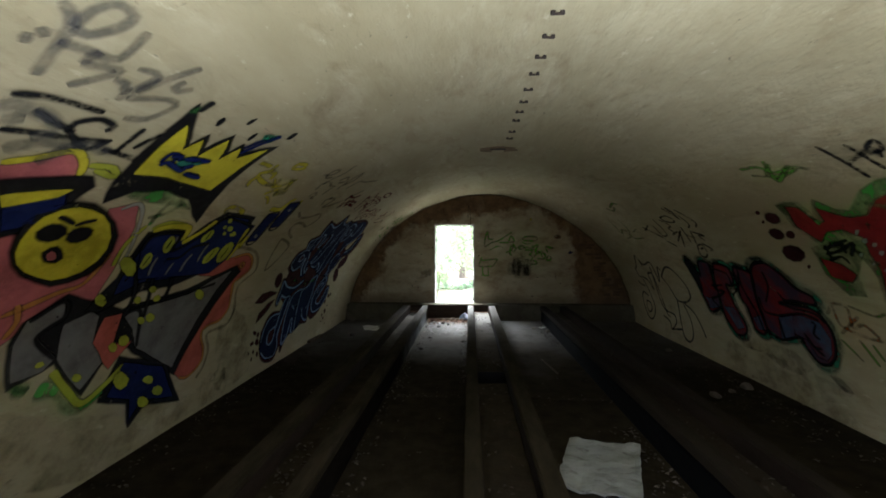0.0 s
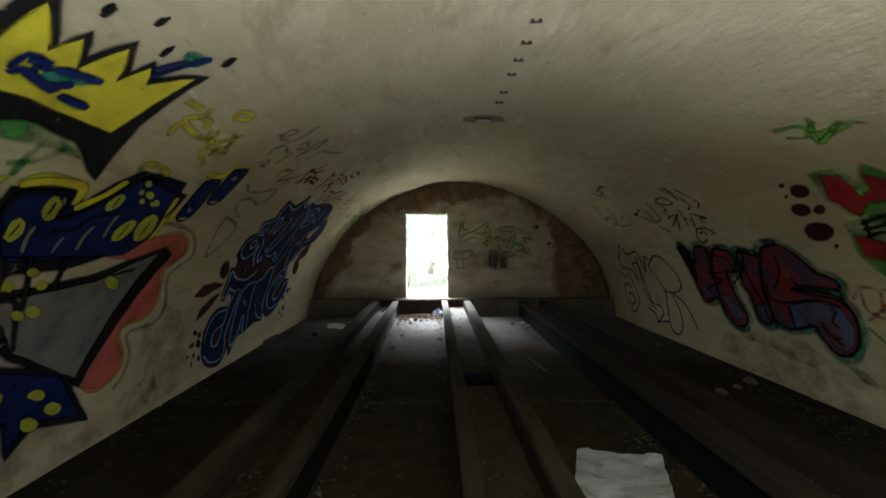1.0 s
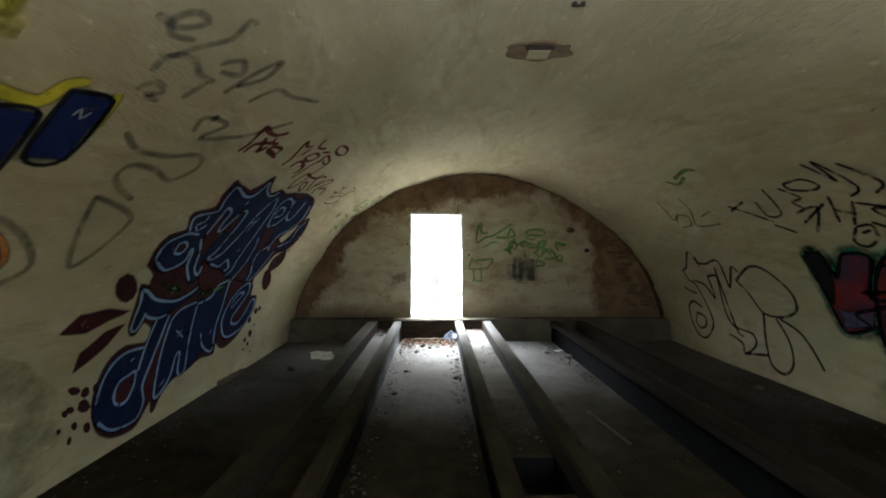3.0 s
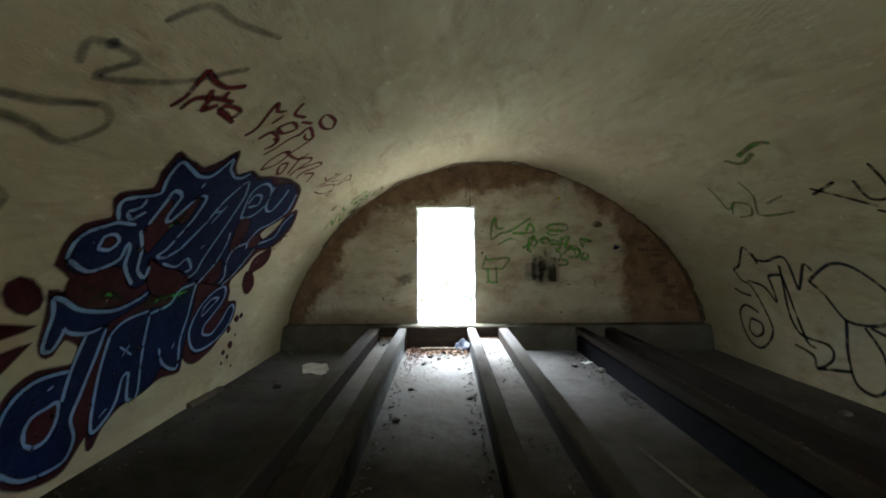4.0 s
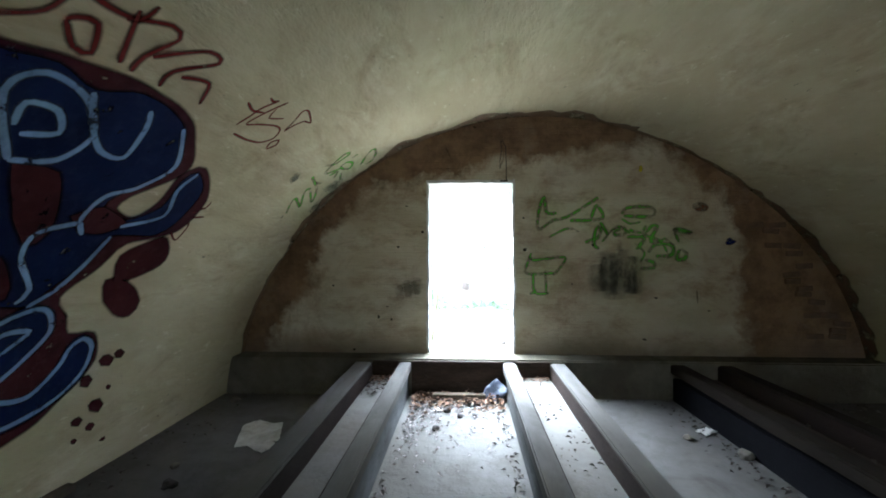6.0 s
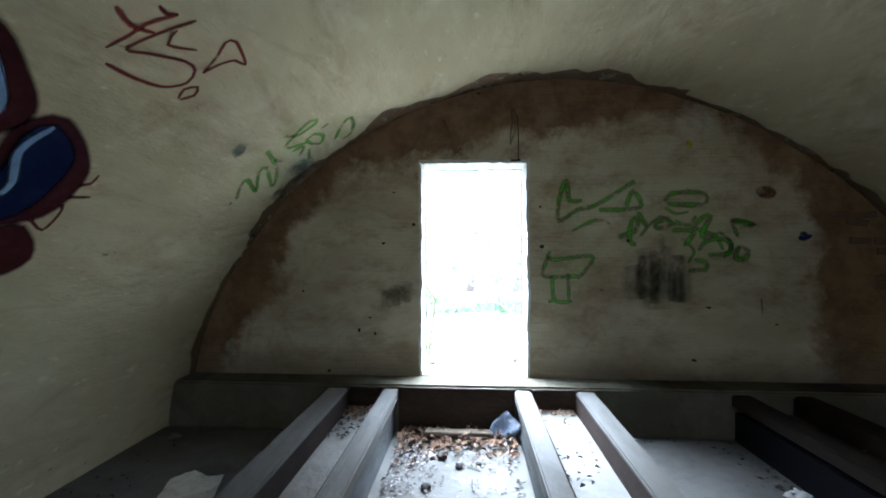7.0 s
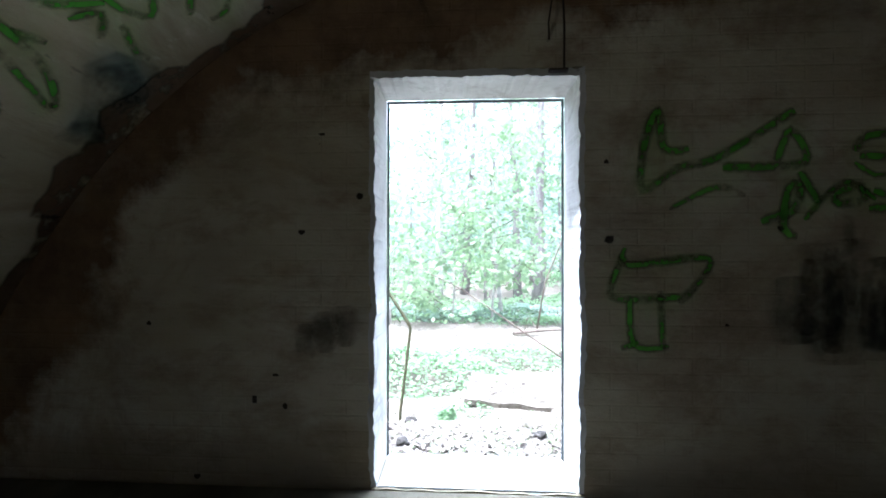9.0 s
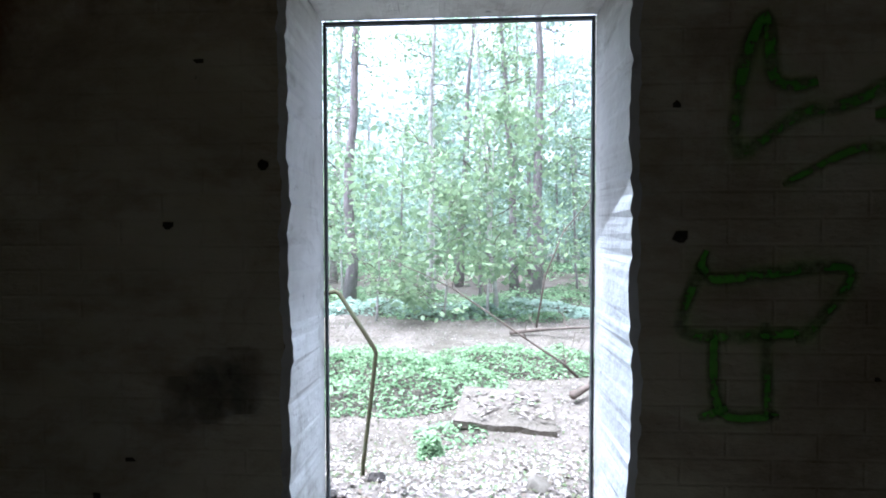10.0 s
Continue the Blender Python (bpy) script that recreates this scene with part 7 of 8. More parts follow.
spray(red_green_mural, "fleck", PALE, 2, VAULT, fill=[(4.43, 3.25), (4.45, 3.28), (4.47, 3.29), (4.48, 3.28), (4.45, 3.25)])
spray(red_green_mural, "fleck", PALE, 2, VAULT, fill=[(4.24, 3.15), (4.26, 3.18), (4.29, 3.19), (4.3, 3.18), (4.27, 3.15)])
spray(red_green_mural, "fleck", PALE, 2, VAULT, fill=[(4.39, 3.34), (4.4, 3.37), (4.43, 3.38), (4.43, 3.37), (4.41, 3.35)])
spray(red_green_mural, "fleck", PALE, 2, VAULT, fill=[(4.24, 3.23), (4.26, 3.26), (4.29, 3.28), (4.3, 3.26), (4.27, 3.23)])
spray(red_green_mural, "fleck", PALE, 2, VAULT, fill=[(4.32, 3.41), (4.33, 3.43), (4.35, 3.44), (4.36, 3.43), (4.34, 3.41)])
spray(red_green_mural, "stroke", GREEN, 2, VAULT, line=[(4.66, 2.71), (4.62, 2.84), (4.61, 2.94)], width=0.05)
spray(red_green_mural, "stroke", GREEN, 2, VAULT, line=[(4.05, 2.75), (3.94, 2.8), (3.85, 2.89)], width=0.05)
spray(red_green_mural, "stroke", BLACK, 3, VAULT, line=[(4.79, 3.22), (4.62, 3.16), (4.47, 3.11)], width=0.026)
spray(red_green_mural, "stroke", BLACK, 3, VAULT, line=[(4.81, 3.28), (4.62, 3.23), (4.44, 3.14), (4.56, 3.29)], width=0.026)
spray(red_green_mural, "stroke", BLACK, 3, VAULT, line=[(4.82, 3.35), (4.66, 3.3), (4.63, 3.38)], width=0.026)
spray(red_green_mural, "stroke", BLACK, 3, VAULT, line=[(4.74, 3.17), (4.78, 3.32)], width=0.026)
spray(red_green_mural, "stroke", BLACK, 3, VAULT, line=[(4.54, 3.13), (4.59, 3.26)], width=0.026)
spray(red_green_mural, "spatter", MAROON, 1, VAULT, fill=[(5.02, 2.87), (5.08, 2.89), (5.14, 2.89), (5.17, 2.85), (5.15, 2.81), (5.1, 2.77), (5.04, 2.76), (4.99, 2.78), (4.99, 2.82)])
spray(red_green_mural, "spatter", MAROON, 1, VAULT, fill=[(5.16, 3.07), (5.22, 3.1), (5.28, 3.1), (5.31, 3.07), (5.3, 3.02), (5.25, 2.98), (5.18, 2.97), (5.14, 2.99), (5.13, 3.03)])
spray(red_green_mural, "spatter", MAROON, 1, VAULT, fill=[(5.01, 3.07), (5.05, 3.09), (5.09, 3.09), (5.11, 3.07), (5.1, 3.04), (5.06, 3.01), (5.02, 3.0), (4.99, 3.01), (4.99, 3.04)])
spray(red_green_mural, "spatter", MAROON, 1, VAULT, fill=[(5.11, 3.33), (5.2, 3.38), (5.3, 3.39), (5.36, 3.35), (5.35, 3.28), (5.27, 3.21), (5.17, 3.19), (5.09, 3.21), (5.07, 3.27)])
spray(red_green_mural, "spatter", MAROON, 1, VAULT, fill=[(5.18, 2.75), (5.2, 2.76), (5.22, 2.76), (5.23, 2.75), (5.22, 2.73), (5.2, 2.72), (5.17, 2.71), (5.16, 2.72), (5.16, 2.73)])
spray(red_green_mural, "spatter", MAROON, 1, VAULT, fill=[(5.13, 3.46), (5.15, 3.47), (5.16, 3.48), (5.17, 3.47), (5.17, 3.46), (5.15, 3.44), (5.13, 3.43), (5.12, 3.43), (5.12, 3.45)])
spray(red_green_mural, "spatter", MAROON, 1, VAULT, fill=[(5.24, 2.87), (5.26, 2.88), (5.27, 2.88), (5.28, 2.88), (5.27, 2.86), (5.24, 2.85), (5.22, 2.84), (5.22, 2.84), (5.22, 2.85)])
spray(red_green_mural, "stroke", BLACKTAG, 0, VAULT, line=[(3.88, 2.13), (3.84, 2.36), (3.82, 2.52)], width=0.03)
spray(red_green_mural, "stroke", BLACKTAG, 0, VAULT, line=[(3.84, 2.36), (3.6, 2.27), (3.61, 2.37)], width=0.03)
spray(red_green_mural, "stroke", BLACKTAG, 0, VAULT, line=[(3.63, 2.26), (3.53, 2.21), (3.55, 2.3), (3.67, 2.32)], width=0.03)
spray(red_green_mural, "stroke", BLACKTAG, 0, VAULT, line=[(3.71, 2.18), (3.67, 2.47)], width=0.03)
spray(red_green_mural, "stroke", FADED_GREEN, 0, VAULT, line=[(4.74, 2.16), (4.54, 2.18), (4.46, 2.29), (4.26, 2.27), (4.14, 2.34)], width=0.041)
spray(red_green_mural, "stroke", FADED_GREEN, 0, VAULT, line=[(4.41, 2.13), (4.54, 2.39), (4.26, 2.24)], width=0.041)
spray(red_green_mural, "stroke", FADED_GREEN, 0, VAULT, line=[(4.71, 2.26), (4.46, 2.34), (4.23, 2.3)], width=0.041)
spray(red_green_mural, "stroke", FADED_GREEN, 0, VAULT, line=[(4.4, 2.18), (4.58, 2.3)], width=0.041)
spray(red_green_mural, "stroke", ORANGETAG, 0, VAULT, line=[(5.27, 4.02), (5.13, 3.88), (4.99, 3.9), (5.03, 4.12), (4.89, 4.06), (4.78, 4.18)], width=0.034)
spray(red_green_mural, "stroke", ORANGETAG, 0, VAULT, line=[(5.16, 3.93), (5.16, 4.12), (4.95, 4.19), (4.74, 4.2)], width=0.034)
spray(red_green_mural, "stroke", ORANGETAG, 0, VAULT, line=[(5.2, 4.22), (4.91, 3.98)], width=0.034)
spray(red_green_mural, "stroke", FADED_GREEN, 0, VAULT, line=[(4.97, 3.87), (4.73, 3.94), (4.61, 3.89)], width=0.027)
spray(red_green_mural, "stroke", FADED_GREEN, 0, VAULT, line=[(5.23, 4.29), (5.05, 4.48)], width=0.027)
spray(red_green_mural, "stroke", FADED_GREEN, 0, VAULT, line=[(5.02, 4.24), (4.89, 4.48)], width=0.027)
spray(red_green_mural, "stroke", FADED_GREEN, 0, VAULT, line=[(4.89, 4.26), (4.82, 4.41)], width=0.027)
spray(red_green_mural, "smear", SOOT, 0, VAULT, fill=[(5.53, 4.78), (5.39, 4.77), (5.27, 4.87), (5.38, 4.89)])

red_blue_piece = graffiti("red and blue outlined block graffiti with green glow on plaster")
spray(red_blue_piece, "shadow", GREENHAZE, 0, VAULT, line=[(7.61, 3.53), (7.44, 3.5), (7.42, 3.77), (7.22, 3.5), (6.99, 3.52), (7.11, 3.79), (7.18, 3.97), (6.97, 3.98), (7.15, 4.07), (7.4, 4.17), (7.3, 4.29), (7.57, 4.39), (7.63, 4.11), (7.61, 3.53), (7.44, 3.5)], width=0.21)
letter_fill = spray(red_blue_piece, "letter", BRICKRED, 1, VAULT, fill=[(7.61, 3.53), (7.44, 3.5), (7.42, 3.77), (7.22, 3.5), (6.99, 3.52), (7.11, 3.79), (7.18, 3.97), (6.97, 3.98), (7.15, 4.07), (7.4, 4.17), (7.3, 4.29), (7.57, 4.39), (7.63, 4.11)])
spray(letter_fill, "outline", BLACK, 3, VAULT, line=[(7.61, 3.53), (7.44, 3.5), (7.42, 3.77), (7.22, 3.5), (6.99, 3.52), (7.11, 3.79), (7.18, 3.97), (6.97, 3.98), (7.15, 4.07), (7.4, 4.17), (7.3, 4.29), (7.57, 4.39), (7.63, 4.11), (7.61, 3.53), (7.44, 3.5)], width=0.032)
spray(red_blue_piece, "shadow", GREENHAZE, 0, VAULT, line=[(6.85, 3.52), (6.59, 3.55), (6.61, 3.76), (6.72, 3.86), (6.84, 3.86), (6.87, 4.18), (6.78, 4.48), (6.89, 4.63), (7.08, 4.64), (7.22, 4.42), (7.17, 4.1), (7.06, 3.79), (6.85, 3.52), (6.59, 3.55)], width=0.21)
letter_fill = spray(red_blue_piece, "letter", BRICKRED, 1, VAULT, fill=[(6.85, 3.52), (6.59, 3.55), (6.61, 3.76), (6.72, 3.86), (6.84, 3.86), (6.87, 4.18), (6.78, 4.48), (6.89, 4.63), (7.08, 4.64), (7.22, 4.42), (7.17, 4.1), (7.06, 3.79)])
spray(letter_fill, "outline", BLACK, 3, VAULT, line=[(6.85, 3.52), (6.59, 3.55), (6.61, 3.76), (6.72, 3.86), (6.84, 3.86), (6.87, 4.18), (6.78, 4.48), (6.89, 4.63), (7.08, 4.64), (7.22, 4.42), (7.17, 4.1), (7.06, 3.79), (6.85, 3.52), (6.59, 3.55)], width=0.032)
spray(red_blue_piece, "shadow", GREENHAZE, 0, VAULT, line=[(6.45, 3.55), (6.17, 3.61), (6.25, 3.81), (6.35, 4.11), (6.34, 4.4), (6.45, 4.52), (6.59, 4.46), (6.58, 4.16), (6.63, 4.0), (6.45, 3.55), (6.17, 3.61)], width=0.21)
letter_fill = spray(red_blue_piece, "letter", BRICKRED, 1, VAULT, fill=[(6.45, 3.55), (6.17, 3.61), (6.25, 3.81), (6.35, 4.11), (6.34, 4.4), (6.45, 4.52), (6.59, 4.46), (6.58, 4.16), (6.63, 4.0)])
spray(letter_fill, "outline", BLACK, 3, VAULT, line=[(6.45, 3.55), (6.17, 3.61), (6.25, 3.81), (6.35, 4.11), (6.34, 4.4), (6.45, 4.52), (6.59, 4.46), (6.58, 4.16), (6.63, 4.0), (6.45, 3.55), (6.17, 3.61)], width=0.032)
spray(red_blue_piece, "shadow", GREENHAZE, 0, VAULT, line=[(5.98, 3.47), (5.79, 3.44), (5.63, 3.59), (5.53, 3.75), (5.35, 3.83), (5.37, 3.93), (5.69, 3.93), (5.92, 4.0), (5.46, 3.99), (5.34, 4.09), (5.31, 4.27), (5.37, 4.5), (5.49, 4.64), (5.64, 4.65), (5.76, 4.49), (5.8, 4.4), (6.14, 4.51), (6.33, 4.41), (6.3, 4.0), (6.13, 3.61), (5.98, 3.47), (5.79, 3.44)], width=0.21)
letter_fill = spray(red_blue_piece, "letter", BRICKRED, 1, VAULT, fill=[(5.98, 3.47), (5.79, 3.44), (5.63, 3.59), (5.53, 3.75), (5.35, 3.83), (5.37, 3.93), (5.69, 3.93), (5.92, 4.0), (5.46, 3.99), (5.34, 4.09), (5.31, 4.27), (5.37, 4.5), (5.49, 4.64), (5.64, 4.65), (5.76, 4.49), (5.8, 4.4), (6.14, 4.51), (6.33, 4.41), (6.3, 4.0), (6.13, 3.61)])
spray(letter_fill, "outline", BLACK, 3, VAULT, line=[(5.98, 3.47), (5.79, 3.44), (5.63, 3.59), (5.53, 3.75), (5.35, 3.83), (5.37, 3.93), (5.69, 3.93), (5.92, 4.0), (5.46, 3.99), (5.34, 4.09), (5.31, 4.27), (5.37, 4.5), (5.49, 4.64), (5.64, 4.65), (5.76, 4.49), (5.8, 4.4), (6.14, 4.51), (6.33, 4.41), (6.3, 4.0), (6.13, 3.61), (5.98, 3.47), (5.79, 3.44)], width=0.032)
spray(red_blue_piece, "letter_base", DENIM, 2, VAULT, fill=[(6.01, 4.2), (5.65, 4.11), (5.43, 4.15), (5.37, 4.33), (5.42, 4.51), (5.51, 4.59), (5.62, 4.58), (5.71, 4.4), (5.94, 4.36)])
spray(red_blue_piece, "letter_base", DENIM, 2, VAULT, fill=[(7.16, 4.24), (6.92, 4.24), (6.85, 4.51), (7.01, 4.56)])
spray(red_blue_piece, "letter_base", DENIM, 2, VAULT, fill=[(6.56, 4.31), (6.39, 4.24), (6.4, 4.44), (6.51, 4.46)])
spray(red_blue_piece, "letter_base", DENIM, 2, VAULT, fill=[(7.57, 4.14), (7.44, 4.19), (7.34, 4.28), (7.52, 4.34)])
spray(red_blue_piece, "line", BLACK, 4, VAULT, line=[(5.93, 4.0), (5.74, 4.03), (5.44, 4.04), (5.34, 4.14)], width=0.026)
spray(red_blue_piece, "line", BLACK, 4, VAULT, line=[(6.01, 4.17), (5.63, 4.08), (5.41, 4.12)], width=0.026)
spray(red_blue_piece, "line", BLACK, 4, VAULT, line=[(5.54, 4.16), (5.49, 4.18), (5.57, 4.31), (5.5, 4.36)], width=0.026)
spray(red_blue_piece, "line", BLACK, 4, VAULT, line=[(5.85, 3.84), (5.8, 3.94), (5.63, 3.93)], width=0.026)
spray(red_blue_piece, "line", BLACK, 4, VAULT, line=[(6.8, 4.02), (6.54, 3.83), (6.46, 3.67)], width=0.026)
spray(red_blue_piece, "line", BLACK, 4, VAULT, line=[(7.21, 3.89), (7.07, 3.91)], width=0.026)
spray(red_blue_piece, "line", BLACK, 4, VAULT, line=[(6.49, 3.98), (6.45, 4.16)], width=0.026)
spray(red_blue_piece, "line", BLACK, 4, VAULT, line=[(5.91, 3.57), (5.96, 3.78), (6.15, 4.02)], width=0.026)
spray(red_blue_piece, "line", GREENHAZE, 3, VAULT, line=[(5.85, 3.91), (5.77, 3.96)], width=0.03)
spray(red_blue_piece, "line", GREENHAZE, 3, VAULT, line=[(5.39, 3.93), (5.36, 3.98)], width=0.03)
spray(red_blue_piece, "letter_side", BLACK, 3, VAULT, fill=[(7.66, 3.53), (7.44, 3.47), (7.47, 3.8), (7.59, 4.09), (7.64, 3.96)])
spray(red_blue_piece, "letter_base", DENIM, 2, VAULT, fill=[(7.52, 4.17), (7.21, 4.11), (7.28, 4.27), (7.58, 4.33)])
spray(red_blue_piece, "letter_base", DENIM, 2, VAULT, fill=[(6.03, 4.2), (5.8, 4.14), (5.91, 4.43), (6.13, 4.51)])
spray(red_blue_piece, "line", BLACK, 4, VAULT, line=[(6.95, 3.6), (6.68, 3.67), (6.71, 3.85)], width=0.028)
spray(red_blue_piece, "line", BLACK, 4, VAULT, line=[(6.38, 3.58), (6.49, 3.86), (6.43, 4.19), (6.41, 4.47)], width=0.028)
spray(red_blue_piece, "line", BLACK, 4, VAULT, line=[(6.24, 3.95), (6.25, 4.16), (5.94, 4.17)], width=0.028)
spray(red_blue_piece, "line", BLACK, 4, VAULT, line=[(7.25, 3.92), (6.93, 3.87)], width=0.028)
spray(red_blue_piece, "line", BLACK, 4, VAULT, line=[(5.69, 4.36), (5.61, 4.49), (5.51, 4.55)], width=0.028)
spray(red_blue_piece, "line", BLACK, 4, VAULT, line=[(6.04, 4.21), (6.06, 4.47), (5.91, 4.45)], width=0.028)
spray(red_blue_piece, "line", BLACK, 4, VAULT, line=[(5.71, 4.33), (5.63, 4.47), (5.52, 4.47)], width=0.028)
spray(red_blue_piece, "stain", BROWNSTAIN, 0, VAULT, fill=[(7.16, 4.66), (6.85, 4.67), (6.34, 4.63), (5.97, 4.64), (5.74, 4.77), (5.96, 4.89), (6.29, 4.89), (6.56, 4.79), (6.99, 4.82)])

black_wall_tag = graffiti("black marker-style spray tag on plaster")
spray(black_wall_tag, "letter", BLACKTAG, 0, VAULT, line=[(6.89, 2.46), (6.76, 2.71), (6.79, 2.46), (6.65, 2.8), (6.77, 2.89)], width=0.027)
spray(black_wall_tag, "letter", BLACKTAG, 0, VAULT, line=[(6.63, 2.53), (6.46, 2.79), (6.57, 2.89)], width=0.027)
spray(black_wall_tag, "letter", BLACKTAG, 0, VAULT, line=[(7.23, 2.64), (7.02, 2.63), (6.93, 2.73), (7.04, 2.77), (7.22, 2.72), (7.23, 2.64)], width=0.027)
spray(black_wall_tag, "letter", BLACKTAG, 0, VAULT, line=[(7.49, 2.65), (7.54, 2.99), (7.72, 3.0), (7.71, 2.79)], width=0.027)
spray(black_wall_tag, "letter", BLACKTAG, 0, VAULT, line=[(8.13, 2.8), (7.85, 2.99), (7.71, 3.09)], width=0.027)
spray(black_wall_tag, "letter", BLACKTAG, 0, VAULT, line=[(8.16, 2.88), (7.86, 2.77)], width=0.027)
spray(black_wall_tag, "letter", BLACKTAG, 0, VAULT, line=[(7.33, 2.68), (7.2, 2.83), (7.32, 2.87), (7.26, 2.96)], width=0.027)
spray(black_wall_tag, "letter", BLACKTAG, 0, VAULT, line=[(7.39, 3.01), (7.13, 2.96), (7.32, 3.25)], width=0.027)
spray(black_wall_tag, "letter", BLACKTAG, 0, VAULT, line=[(7.38, 3.13), (7.04, 2.93)], width=0.027)
spray(black_wall_tag, "letter", BLACKTAG, 0, VAULT, line=[(6.95, 2.86), (7.04, 3.15)], width=0.027)
spray(black_wall_tag, "letter", BLACKTAG, 0, VAULT, line=[(7.0, 3.01), (6.84, 3.08)], width=0.027)
spray(black_wall_tag, "letter", BLACKTAG, 0, VAULT, line=[(6.79, 2.94), (6.93, 3.19)], width=0.027)
spray(black_wall_tag, "letter", BLACKTAG, 0, VAULT, line=[(6.78, 2.96), (6.56, 3.04), (6.69, 3.04), (6.64, 3.13)], width=0.027)
spray(black_wall_tag, "letter", BLACKTAG, 0, VAULT, line=[(6.93, 3.21), (6.8, 3.2), (6.82, 3.33), (6.94, 3.42), (7.03, 3.36), (6.93, 3.21)], width=0.027)
spray(black_wall_tag, "letter", BLACKTAG, 0, VAULT, line=[(6.78, 3.17), (6.63, 3.28), (6.71, 3.3)], width=0.027)
spray(black_wall_tag, "letter", BLACKTAG, 0, VAULT, line=[(6.92, 3.28), (6.83, 3.25)], width=0.027)
spray(black_wall_tag, "letter", BLACKTAG, 0, VAULT, line=[(7.74, 3.12), (7.54, 3.24)], width=0.027)

outline_drawing = graffiti("thin black outline sketch sprayed on plaster")
spray(outline_drawing, "line", INK, 0, VAULT, line=[(10.07, 3.84), (9.91, 3.77), (9.63, 3.49), (9.54, 3.66), (9.38, 3.69), (9.08, 3.63), (9.1, 3.95), (9.1, 4.05), (8.87, 3.72), (8.81, 3.8)], width=0.036)
spray(outline_drawing, "line", INK, 0, VAULT, line=[(10.07, 3.84), (10.01, 4.01), (9.88, 4.07), (9.79, 4.42), (9.76, 4.68), (9.89, 4.88), (10.07, 4.99), (10.25, 4.94), (10.35, 4.74), (10.32, 4.51), (10.14, 4.39), (9.93, 4.47)], width=0.036)
spray(outline_drawing, "line", INK, 0, VAULT, line=[(9.9, 4.0), (9.64, 4.06), (9.53, 4.27), (9.49, 4.03), (9.46, 3.9), (9.25, 3.87)], width=0.036)
spray(outline_drawing, "line", INK, 0, VAULT, line=[(10.25, 4.15), (10.11, 4.21), (9.95, 4.23)], width=0.036)
spray(outline_drawing, "line", INK, 0, VAULT, line=[(10.13, 4.58), (9.94, 4.62), (9.96, 4.76), (10.12, 4.84), (10.22, 4.75), (10.13, 4.58)], width=0.036)
spray(outline_drawing, "line", INK, 0, VAULT, line=[(9.25, 3.87), (9.3, 4.33), (9.26, 4.72), (9.15, 4.78)], width=0.036)
spray(outline_drawing, "line", INK, 0, VAULT, line=[(9.53, 3.57), (9.55, 3.74)], width=0.036)
spray(outline_drawing, "line", INK, 0, VAULT, line=[(9.21, 3.74), (9.39, 4.33), (9.33, 4.64), (8.98, 4.71), (8.97, 4.87), (9.19, 5.03), (9.22, 4.88), (9.46, 4.8)], width=0.036)
spray(outline_drawing, "line", INK, 0, VAULT, line=[(8.92, 3.93), (8.56, 3.71), (8.32, 3.74), (8.1, 4.0), (8.12, 4.24), (8.37, 4.37), (8.67, 4.36), (8.81, 4.08), (8.92, 3.93)], width=0.036)
spray(outline_drawing, "line", INK, 0, VAULT, line=[(8.67, 4.36), (8.77, 4.75), (8.74, 5.06), (8.54, 5.13), (8.39, 4.97), (8.38, 4.67), (8.49, 4.41)], width=0.036)
spray(outline_drawing, "line", INK, 0, VAULT, line=[(8.43, 4.4), (8.16, 4.55), (7.97, 4.93)], width=0.036)
spray(outline_drawing, "line", INK, 0, VAULT, line=[(9.19, 5.03), (8.77, 4.95)], width=0.036)
spray(outline_drawing, "stroke", FADED_GREEN, 0, VAULT, line=[(8.62, 2.22), (8.47, 2.32), (8.23, 2.23)], width=0.06)
spray(outline_drawing, "stroke", FADED_GREEN, 0, VAULT, line=[(8.42, 2.22), (8.1, 2.14), (7.96, 2.18)], width=0.06)
spray(outline_drawing, "stroke", FADED_GREEN, 0, VAULT, line=[(9.3, 2.53), (9.32, 2.71), (9.34, 2.9), (9.18, 2.84)], width=0.025)
spray(outline_drawing, "stroke", FADED_GREEN, 0, VAULT, line=[(9.35, 3.0), (9.16, 2.82), (8.98, 2.88), (9.06, 3.02), (9.28, 3.04)], width=0.025)
spray(outline_drawing, "stroke", FADED_GREEN, 0, VAULT, line=[(8.78, 2.54), (8.8, 2.77), (8.95, 3.04), (8.5, 3.05)], width=0.025)
spray(outline_drawing, "stroke", FADED_GREEN, 0, VAULT, line=[(8.73, 2.9), (8.47, 2.83)], width=0.025)

BAREMORTAR = paint("bare_brown_mortar", (0.20, 0.14, 0.088), 0.9, 0.30, 0.50, 0.95, 6.0, second=(0.14, 0.095, 0.06))
arch_scar = stain("ragged brown scar where plaster fell along the arch")
for s0, s1, depth in ((-4.9, -3.4, 0.10), (-3.4, -1.9, 0.16), (-1.9, -0.4, 0.20), (-0.4, 1.1, 0.22), (1.1, 2.6, 0.08), (2.6, 3.9, 0.12), (3.9, 5.1, 0.16)):
    n = 22
    near = [(11.45 - max(0.02, depth * (0.75 + 0.9 * noise.noise((q * 2.1, 3.3, 0)) + 0.5 * noise.noise((q * 7.0, 1.2, 0)))), q) for q in (s0 + (s1 - s0) * k / n for k in range(n + 1))]
    spray(arch_scar, "scar", BAREMORTAR, 0, VAULT, fill=near + [(11.448, s1), (11.448, s0)])
moss = stain("patchy green moss stains on the plaster")
